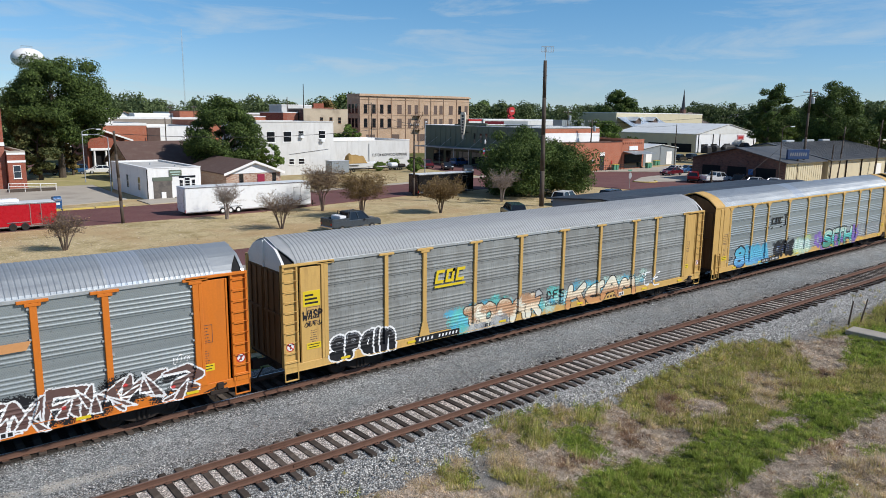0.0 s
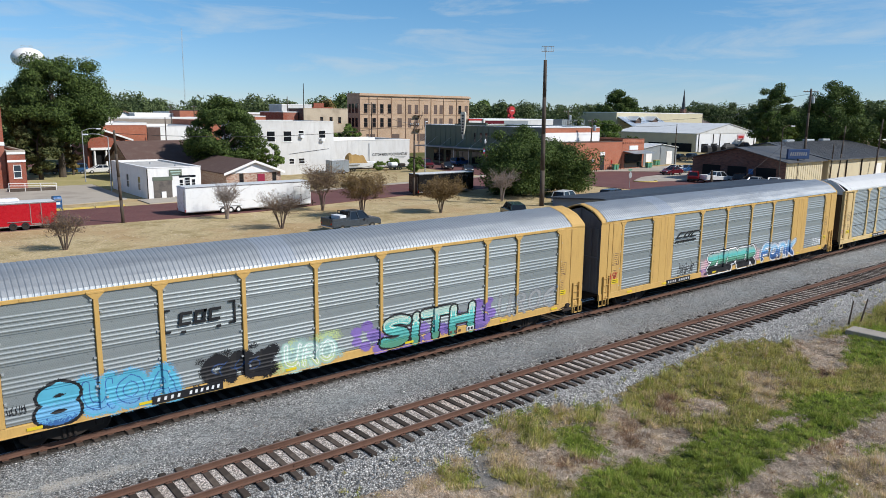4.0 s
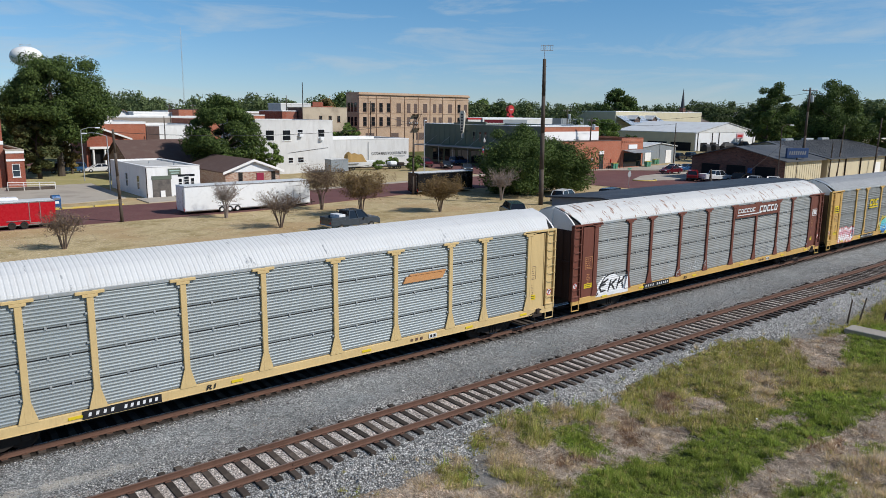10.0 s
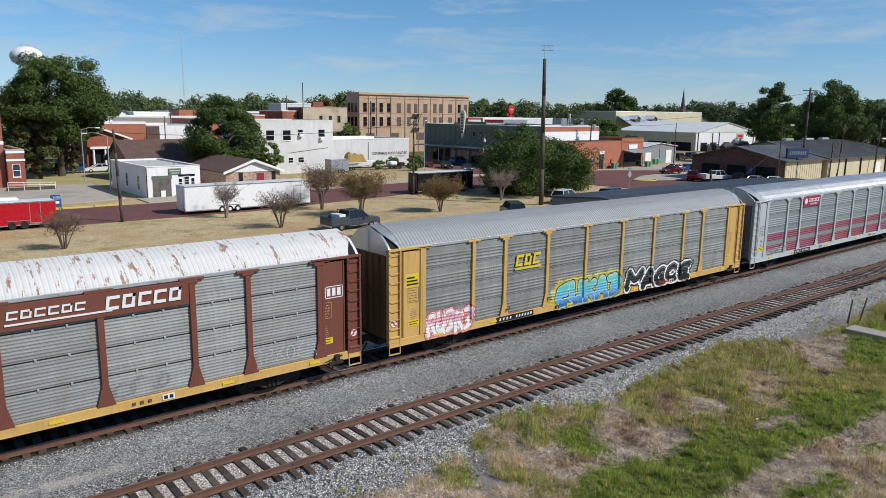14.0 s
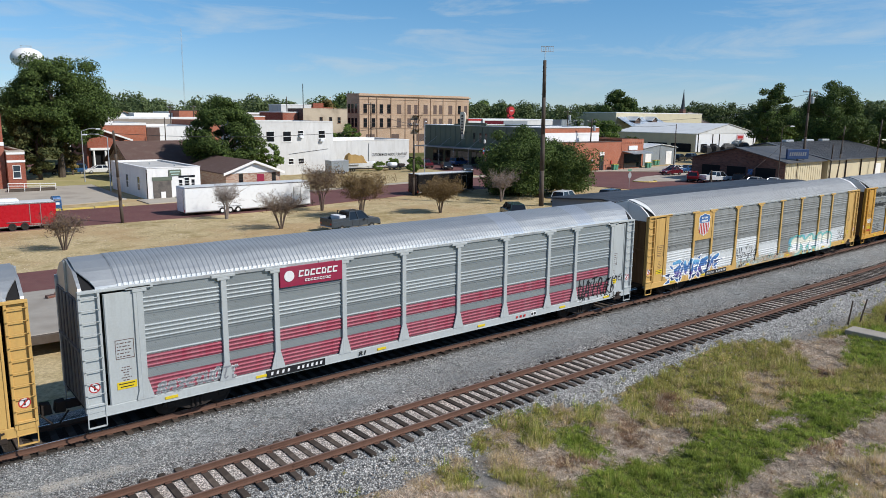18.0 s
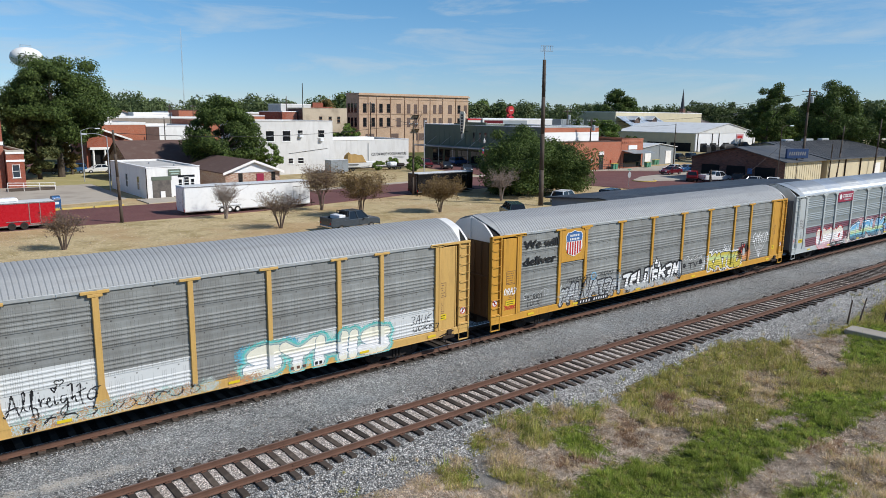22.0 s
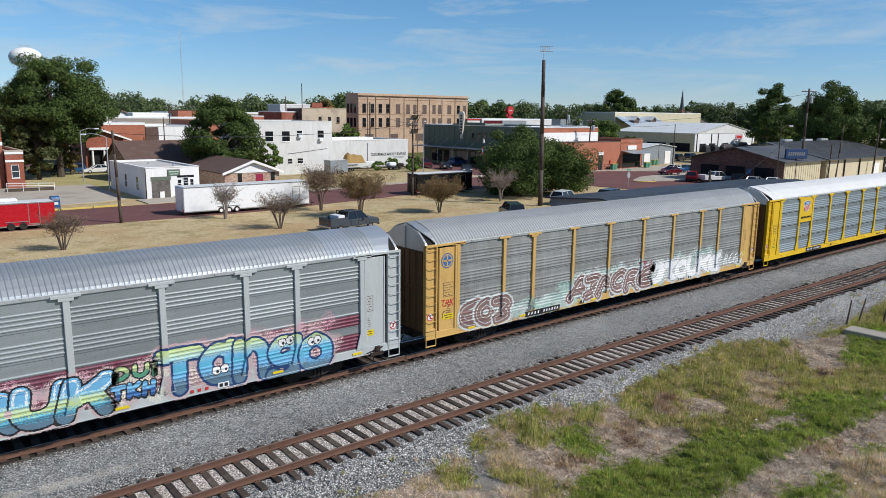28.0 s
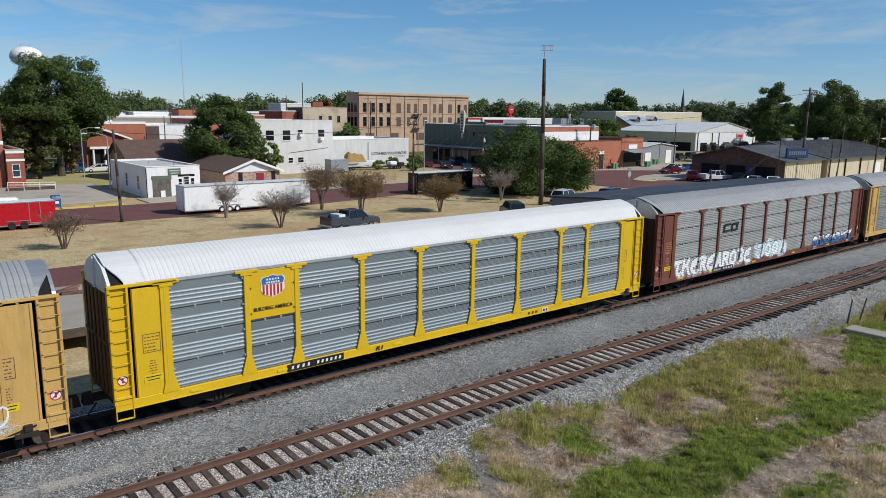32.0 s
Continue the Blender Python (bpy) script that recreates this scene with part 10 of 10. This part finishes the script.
def within(x, y, ring):
    inside = False
    for (xa, ya), (xb, yb) in zip(ring, ring[1:] + ring[:1]):
        if (ya > y) != (yb > y) and x < xa + (y - ya) * (xb - xa) / (yb - ya):
            inside = not inside
    return inside


def turf_zone(x, y):
    """Which growth covers a spot of the rough strip; - is bare stone."""
    n = noise.noise((x * 0.5, y * 0.5, 11.0)) + 0.5 * noise.noise((x * 1.6, y * 1.6, 2.0))
    edge = float(np.interp(x, (13, 15, 17, 18.6, 20.8, 22.2, 25.5, 29, 32.5, 35, 39.5, 48), (16.3, 16.6, 17.2, 17.0, 16.5, 16.3, 16.8, 17.1, 17.1, 15.9, 15.3, 16.0)))
    if y > edge + 0.3 * n:
        return "-"
    u, v = x + 0.45 * noise.noise((x * 1.1, y * 1.1, 5.0)), y + 0.35 * noise.noise((x * 1.1, y * 1.1, 25.0))
    for kind, ring in PATCHES:
        if within(u, v, ring):
            return kind
    if y < 10.2:
        return "s" if n < 0.35 else "t"
    if x < 21.8:
        return "s" if n < 0.18 else ("t" if n < 0.4 else "o")
    return "o" if n > -0.62 else "t"


def ground_sheet():
    xs = lerp_axis([(-3000, 600), (-600, 120), (-120, 20), (-20, 2), (4, 0.25), (50, 2), (80, 20), (400, 120), (1000, 500), (3500, 500)])
    ys = lerp_axis([(-3000, 600), (-600, 120), (-120, 20), (-20, 2), (0, 0.25), (18, 2), (60, 10), (200, 50), (600, 200), (1200, 600), (3600, 600)])
    verts = [(x, y, GROUND + swell(x, y)) for y in ys for x in xs]
    nx = len(xs)
    faces = [(j * nx + i, j * nx + i + 1, (j + 1) * nx + i + 1, (j + 1) * nx + i) for j in range(len(ys) - 1) for i in range(nx - 1)]
    ob = bulk("ground", verts, faces, ["turf", "turf_green", "turf_olive", "turf_thatch", "turf_russet", "turf_grit"], "open ground with dry tan turf and rough grass by the line", "ground", "structure")
    kind = {"g": 1, "b": 1, "o": 2, "s": 3, "t": 3, "r": 4, "-": 5}
    rng = random.Random(3)
    index = [kind[turf_zone(x + rng.gauss(0, 0.18), y + rng.gauss(0, 0.18))] if 8 <= x < 50 and 4 <= y < 18 and 29 < math.degrees(math.atan2(x, y)) < 77 else 0 for y in ys[:-1] for x in xs[:-1]]
    ob.data.polygons.foreach_set("material_index", index)
    return ob


ground_sheet()


def flat(name, poly, z, mat, label, category, thick=0.12):
    """A paved area with a little thickness, its top at z."""
    f = Form().loft([[(x, y, z - thick) for x, y in poly], [(x, y, z) for x, y in poly]])
    return single(name, f, mat, label, category, "", "structure")


def rect(x0, x1, y0, y1):
    return [(x0, y0), (x1, y0), (x1, y1), (x0, y1)]



flat("road_brick_main", [(-80, 75.5), (34, 75.5), (58, 80), (90, 82), (92, 68), (98, 60), (150, 60), (150, 78), (131, 84), (118, 93), (105, 97), (96, 98), (72, 94), (30, 88.5), (-80, 86)], G + 0.05, "street_brick", "dull red brick-paved street", "street")
flat("road_brick_cross", [(89, 97.2), (104.0, 97.2), (104.0, 300), (92, 300), (91.5, 120)], G + 0.054, "street_brick", "red brick-paved side street with parked cars", "street")
flat("road_brick_lane", rect(-80, 62, 47.5, 55.5), G + 0.05, "street_brick", "narrow brick lane beside the railway", "street")
flat("car_park", [(-40, 94.5), (20.0, 93.6), (26.2, 95.6), (26.9, 104), (27.3, 117.5), (14.0, 117.0), (-40, 116)], G + 0.07, "concrete", "worn concrete car park", "car park")
flat("lawn_church", [(19.0, 117.6), (27.4, 117.6), (27.6, 108), (28.2, 108), (36, 118), (36, 141), (19, 141)], G + 0.03, "lawn", "yellow-green mown lawn between the church and the porch house", "lawn")
flat("pavement_office", [(26.9, 89.0), (38.5, 90.4), (38.5, 93.9), (26.9, 93.9)], G + 0.10, "concrete", "concrete forecourt of the small white office", "pavement")
flat("pavement_corner", [(105, 97.4), (118.5, 93.2), (131, 84.5), (136, 87), (150, 92), (150, 95.4), (105, 95.45 + 3)], G + 0.12, "concrete", "pale concrete pavement before the brick shop", "pavement")
flat("parking_court", [(103.5, 76.2), (107, 73.5), (131, 66), (131, 83.5), (112, 80.5)], G + 0.11, "concrete", "pale concrete parking court with a rounded kerb", "car park")
flat("road_back", rect(14, 94, 160, 168), G + 0.05, "street_brick", "brick street behind the lots", "street")
f = Form()
for j in range(13):
    x = -20 + j * 3.4
    f.box(x, x + 3.2, 86.9 + 0.045 * (x + 20), 87.25 + 0.045 * (x + 20), G, G + 0.2, 0.03)
single("curb_yellow", f, "curb_yellow", "faded yellow concrete kerb along the brick street", "kerb", "", "structure")
f = Form()
for j in range(9):
    a = radians(150 + j * 22)
    b = radians(150 + (j + 1) * 22)
    p, q = (105.6 + 2.2 * math.cos(a), 75.2 + 2.0 * math.sin(a)), (105.6 + 2.2 * math.cos(b), 75.2 + 2.0 * math.sin(b))
    f.tube((*p, G + 0.1), (*q, G + 0.1), 0.12, None, 6)
single("curb_round", f, "curb_yellow", "rounded yellowish kerb of the parking court", "kerb", "", "structure")

flat("curb_street", [(50.0, 91.0), (72, 94.1), (88.8, 97.3), (88.8, 98.3), (72, 95.3), (50.0, 92.1)], G + 0.16, "concrete", "pale concrete kerb and footway beside the brick street", "kerb", 0.2)
TRACK1_Y = 18.975


def ballast_bed():
    prof = [(15.9, -1.0), (16.6, -0.70), (17.45, -0.25), (18.15, -0.24), (18.3, -0.275), (19.65, -0.275), (19.8, -0.24), (20.6, -0.25), (21.4, -0.36), (22.3, -0.36), (23.1, -0.24), (24.8, -0.225), (26.5, -0.24), (27.6, -0.55), (28.8, -1.0)]
    ys = []
    for (a, za), (b, zb) in zip(prof, prof[1:]):
        n = max(1, int((b - a) / 0.25))
        ys += [(a + (b - a) * q / n, za + (zb - za) * q / n) for q in range(n)]
    ys.append(prof[-1])
    xs = lerp_axis([(-60, 4), (-4, 0.3), (60, 1.0), (120, 6), (600, 6)])
    verts = []
    for x in xs:
        for y, z in ys:
            e = noise.noise((x * 0.25, y * 0.2, 7.0)) * 0.10 + noise.noise((x * 1.6, y * 1.6, 1.0)) * 0.035
            on_tie = 17.5 < y < 20.5 or 23.3 < y < 26.3
            verts.append((x, y + (noise.noise((x * 0.2, 0, 5.0)) * 0.5 if y < 16.7 else 0), z + e * (0.25 if on_tie else 1)))
    n = len(ys)
    faces = [(i * n + j, (i + 1) * n + j, (i + 1) * n + j + 1, i * n + j + 1) for i in range(len(xs) - 1) for j in range(n - 1)]
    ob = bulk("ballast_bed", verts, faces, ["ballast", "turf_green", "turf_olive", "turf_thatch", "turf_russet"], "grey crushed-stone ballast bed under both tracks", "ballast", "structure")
    kind = {"-": 0, "g": 1, "b": 1, "o": 2, "s": 3, "t": 3, "r": 4}
    # growth creeps up the foot of the slope
    ob.data.polygons.foreach_set("material_index", [kind[turf_zone(x, y)] if 9 < x < 50 and y < 17.6 else 0 for x in xs[:-1] for y, _ in ys[:-1]])
    return ob


ballast_bed()
flat("crib_gravel", rect(-60, 600, 18.30, 19.65), -0.218, "crib_gravel", "pale gravel between the rails", "gravel", 0.05)


def rail_form(y, x0, x1):
    prof = [(-0.075, -0.18), (0.075, -0.18), (0.07, -0.165), (0.012, -0.14), (0.010, -0.05), (0.036, -0.035), (0.037, -0.008), (0.028, 0.0), (-0.028, 0.0), (-0.037, -0.008), (-0.036, -0.035), (-0.010, -0.05), (-0.012, -0.14), (-0.07, -0.165)]
    f = Form()
    n = len(prof)
    v = [(x, y + a, z) for x in (x0, x1) for a, z in prof]
    for j in range(n):
        f.raw([v[j], v[(j + 1) % n], v[n + (j + 1) % n], v[n + j]], [(0, 1, 2, 3)], 1 if j == 7 else 0)
    return f


def track(y, label, first, count, spacing=0.5):
    tr = thing("railway_track", pose(0, y, 0), label, "railway track", "parallel tracks", "structure")
    for side in (-0.7525, 0.7525):
        part("rail", rail_form(side, -60, 600), ["rail_rust", "rail_head" if y > 22 else "rail_head_dull"], tr, "rusty steel rail with a worn top")
    rng = random.Random(int(y))
    # the running track's tie ends lie under the ballast between the tracks
    near_end = -1.3 if y < 22 else -1.04
    ties = []
    for k in range(3):
        f = Form()
        f.box(-0.115 + 0.01 * k, 0.115, near_end, 1.3, -0.38, -0.172, 0.018)
        me = f.mesh("tie")
        for v in me.vertices:
            v.co.z += noise.noise((v.co.x * 3, v.co.y * 1.3, k * 9.0)) * 0.012
        ties.append(me)
    far, plates = Form(), Form()
    x = first
    for j in range(count * 3):
        x += spacing + rng.uniform(-0.05, 0.05)
        if j < count:
            put("tie", ties[rng.randrange(3)], "tie_timber", tr, pose(x, rng.uniform(-0.14, 0.14), rng.uniform(-0.014, 0.004), 0, 0, rng.uniform(-2.6, 2.6)))
        elif j < count * 3:
            far.box(x - 0.11, x + 0.11, near_end, 1.3, -0.36, -0.172)
        if j < count * 1.3:
            for side in (-0.7525, 0.7525):
                plates.box(x - 0.09, x + 0.09, side - 0.17, side + 0.17, -0.178, -0.164)
                for dy in (-0.11, 0.11):
                    plates.box(x - 0.05, x - 0.02, side + dy - 0.015, side + dy + 0.015, -0.165, -0.14)
                    plates.box(x + 0.03, x + 0.06, side - dy - 0.015, side - dy + 0.015, -0.165, -0.14)
    tagged(part("ties_beyond", far, "tie_timber", tr, "timber ties further along"), kind="stuff")
    tagged(part("tie_plates", plates, "rail_rust", tr, "rusty tie plates and spikes"), kind="stuff")
    bars = Form()
    for xx in (9.5, 21.5, 33.4, 45.3, 57.2):
        for side in (-0.7525, 0.7525):
            bars.box(xx - 0.35, xx + 0.35, side - 0.035, side - 0.012, -0.13, -0.06)
    part("joint_bar", bars, "rail_rust", tr, "bolted joint bars")
    return tr


track(TRACK1_Y, "empty rusty railway track on dark timber ties", 1.0, 150)
track(TRACK_Y, "railway track carrying the train of car carriers", -2.0, 110)


def scatter_stones(count):
    rng = np.random.default_rng(5)
    x = -2 + 57 * rng.random(count) ** 1.4
    y = rng.uniform(15.1, 23.6, count)
    bed = np.abs(y - TRACK1_Y) < 1.45
    keep = ~(bed & (rng.random(count) < 0.35))
    keep &= np.array([b > 17.7 or turf_zone(a, b) == "-" or c < 0.06 for a, b, c in zip(x, y, rng.random(count))])
    keep &= ~((y > 21.2) & (y < 23.0) & (rng.random(count) < 0.2))
    x, y = x[keep], y[keep]
    n = len(x)
    prof_y = [15.0, 15.9, 16.6, 17.45, 20.6, 21.4, 22.3, 23.1, 24]
    prof_z = [-0.80, -0.80, -0.68, -0.23, -0.23, -0.34, -0.34, -0.23, -0.22]
    z = np.interp(y, prof_y, prof_z) + rng.normal(0, 0.012, n) + 0.01
    base = np.array([(1, 0, 0), (0, 1, 0), (-1, 0, 0), (0, -1, 0), (0.2, 0.1, 0.8), (-0.1, -0.2, -0.6)])
    tri = np.array([(0, 1, 4), (1, 2, 4), (2, 3, 4), (3, 0, 4), (1, 0, 5), (2, 1, 5), (3, 2, 5), (0, 3, 5)])
    r = rng.uniform(0.013, 0.038, n)
    r[(y > 20.9) & (y < 23.2)] *= 0.85
    bed = np.abs(y - TRACK1_Y) < 1.45
    r[bed] *= 0.75
    z[bed] -= 0.02
    z[np.abs(y - TRACK1_Y) < 0.66] = -0.212
    a = rng.uniform(0, 6.28, n)
    v = base[None] * (1 + rng.uniform(-0.35, 0.35, (n, 6, 3))) * r[:, None, None]
    ca, sa = np.cos(a)[:, None], np.sin(a)[:, None]
    vx, vy = v[:, :, 0] * ca - v[:, :, 1] * sa, v[:, :, 0] * sa + v[:, :, 1] * ca
    verts = np.stack([vx + x[:, None], vy + y[:, None], v[:, :, 2] + z[:, None]], 2).reshape(-1, 3)
    faces = (tri[None] + 6 * np.arange(n)[:, None, None]).reshape(-1, 3)
    bulk("ballast_stones", verts, faces, "ballast_stone", "loose crushed stones on the ballast", "stones")


scatter_stones(80000)


# each growth: blade height, how far a tuft leans out, tuft radius, share of stray tall stems, and the kinds of blades that make it up
GROWTH = {"g": (0.19, 0.12, 0.10, 0.03, "gggggggo"), "b": (0.31, 0.24, 0.14, 0.06, "ggoooott"), "o": (0.25, 0.20, 0.12, 0.06, "ooooootg"), "s": (0.09, 0.32, 0.18, 0.07, "sssssstr"), "t": (0.20, 0.28, 0.13, 0.06, "ttttsso"), "r": (0.22, 0.24, 0.14, 0.06, "rrrst")}


def grow(count):
    """Tufts: blades that fan out from a common root, dark at heart and light at the tips."""
    rng = np.random.default_rng(8)
    made = {k: [] for k in "gostr"}
    done = 0
    while done < count:
        x, y = 9 + 44 * rng.random() ** 1.3, rng.uniform(5, 17.4)
        az = math.degrees(math.atan2(x, y))
        if az > 76 or az < 30:
            continue
        zone = turf_zone(x + rng.normal(0, 0.12), y + rng.normal(0, 0.12))
        done += 1
        if zone == "-":
            if rng.random() > 0.025:
                continue
            zone = "o"
        tall, reach, radius, stray, kinds = GROWTH[zone]
        z = GROUND + swell(x, y)
        if y > 16:
            z = max(z, float(np.interp(y, [15.9, 16.6, 17.45], [-0.95, -0.70, -0.25])))
        clump = noise.noise((x * 2.2, y * 2.2, 4.0)) + 0.7 * noise.noise((x * 0.8, y * 0.8, 14.0))
        grown = (0.6 + 1.3 * max(0.0, clump)) * rng.uniform(0.5, 1.5)
        kind = kinds[rng.integers(len(kinds))]
        n = int(rng.integers(14, 30))
        a = rng.uniform(0, 6.28, n)
        out = rng.random(n) ** 0.7
        h = tall * grown * (1.1 - 0.6 * out) * rng.uniform(0.6, 1.25, n)
        r = reach * out * rng.uniform(0.6, 1.3, n) * min(1.4, grown + 0.3)
        long = rng.random(n) < stray
        h[long] *= rng.uniform(1.6, 2.4)
        if zone == "s":
            a = rng.normal(rng.uniform(0, 6.28), 0.9, n)
        made[kind].append(np.stack([x + np.cos(a) * radius * 0.4 * out + rng.normal(0, 0.02, n), y + np.sin(a) * radius * 0.4 * out + rng.normal(0, 0.02, n), np.full(n, z - 0.01), h, r, rng.uniform(0, 6.28, n), a + rng.normal(0, 0.5, n)], 1))
    for zone, mat, label in (("g", "grass_green", "fresh green grass in the shallow ditch"), ("o", "grass_olive", "olive grass and weeds beside the ballast"), ("s", "grass_straw", "dead grey straw lying flat"), ("t", "grass_tan", "dry tan grass"), ("r", "grass_russet", "dry reddish-brown weeds")):
        p = np.concatenate(made[zone])
        n = len(p)
        w = rng.uniform(0.005, 0.012, n)
        off = np.stack([np.cos(p[:, 5]) * w, np.sin(p[:, 5]) * w, np.zeros(n)], 1)
        root = p[:, :3]
        tip = root + np.stack([np.cos(p[:, 6]) * p[:, 4], np.sin(p[:, 6]) * p[:, 4], p[:, 3]], 1)
        verts = np.stack([root - off, root + off, tip], 1).reshape(-1, 3)
        bulk("grass", verts, np.arange(3 * n).reshape(-1, 3), mat, label, "grass")


grow(36500)


def lawn_tufts(count):
    """Short dry tufts over the wide lawn between lane and street."""
    rng = np.random.default_rng(21)
    x = rng.uniform(2, 78, count)
    y = rng.uniform(56, 76, count)
    keep = np.array([noise.noise((a * 0.25, b * 0.25, 9.0)) + 0.6 * noise.noise((a * 0.9, b * 0.9, 2.0)) > rng.uniform(-0.7, 0.5) for a, b in zip(x, y)])
    keep &= ~((x > 34) & (y > 75.5 + (x - 34) * 0.15))
    x, y = x[keep], y[keep]
    n = len(x)
    for half, mat, label in ((0, "grass_straw", "short dry grass tufts on the lawn"), (1, "grass_dull", "dull olive grass tufts on the lawn")):
        sel = np.arange(n) % 2 == half if half == 0 else np.arange(n) % 7 == 1
        px, py = x[sel], y[sel]
        k = len(px)
        a = rng.uniform(0, 6.28, k)
        w, h = rng.uniform(0.04, 0.12, k), rng.uniform(0.008, 0.026, k)
        ox, oy = np.cos(a) * w, np.sin(a) * w
        z = np.full(k, GROUND - 0.01)
        verts = np.stack([np.stack([px - ox, py - oy, z], 1), np.stack([px + ox, py + oy, z], 1), np.stack([px + ox * 0.6 + rng.normal(0, 0.05, k), py + oy * 0.6 + rng.normal(0, 0.05, k), z + h], 1), np.stack([px - ox * 0.7, py - oy * 0.7, z + h * 0.8], 1)], 1).reshape(-1, 3)
        bulk("lawn_grass", verts, np.arange(4 * k).reshape(-1, 4), mat, label, "grass")


lawn_tufts(60000)


# ---- what moves ----
def motions():
    times = [0, 2, 4, 6, 8, 10, 12, 14, 16, 18, 20, 22, 24, 26, 28, 30, 32]
    for k, car in enumerate(WAGONS):
        walk(car, [(t, pose(-17.164 + PITCH * k - rolled(t), TRACK_Y, 0)) for t in times])
    walk(SEDAN, [(t, pose(x, y, GROUND + 0.06, 0, 0, turn)) for t, x, y, turn in SEDAN_WAY])


motions()
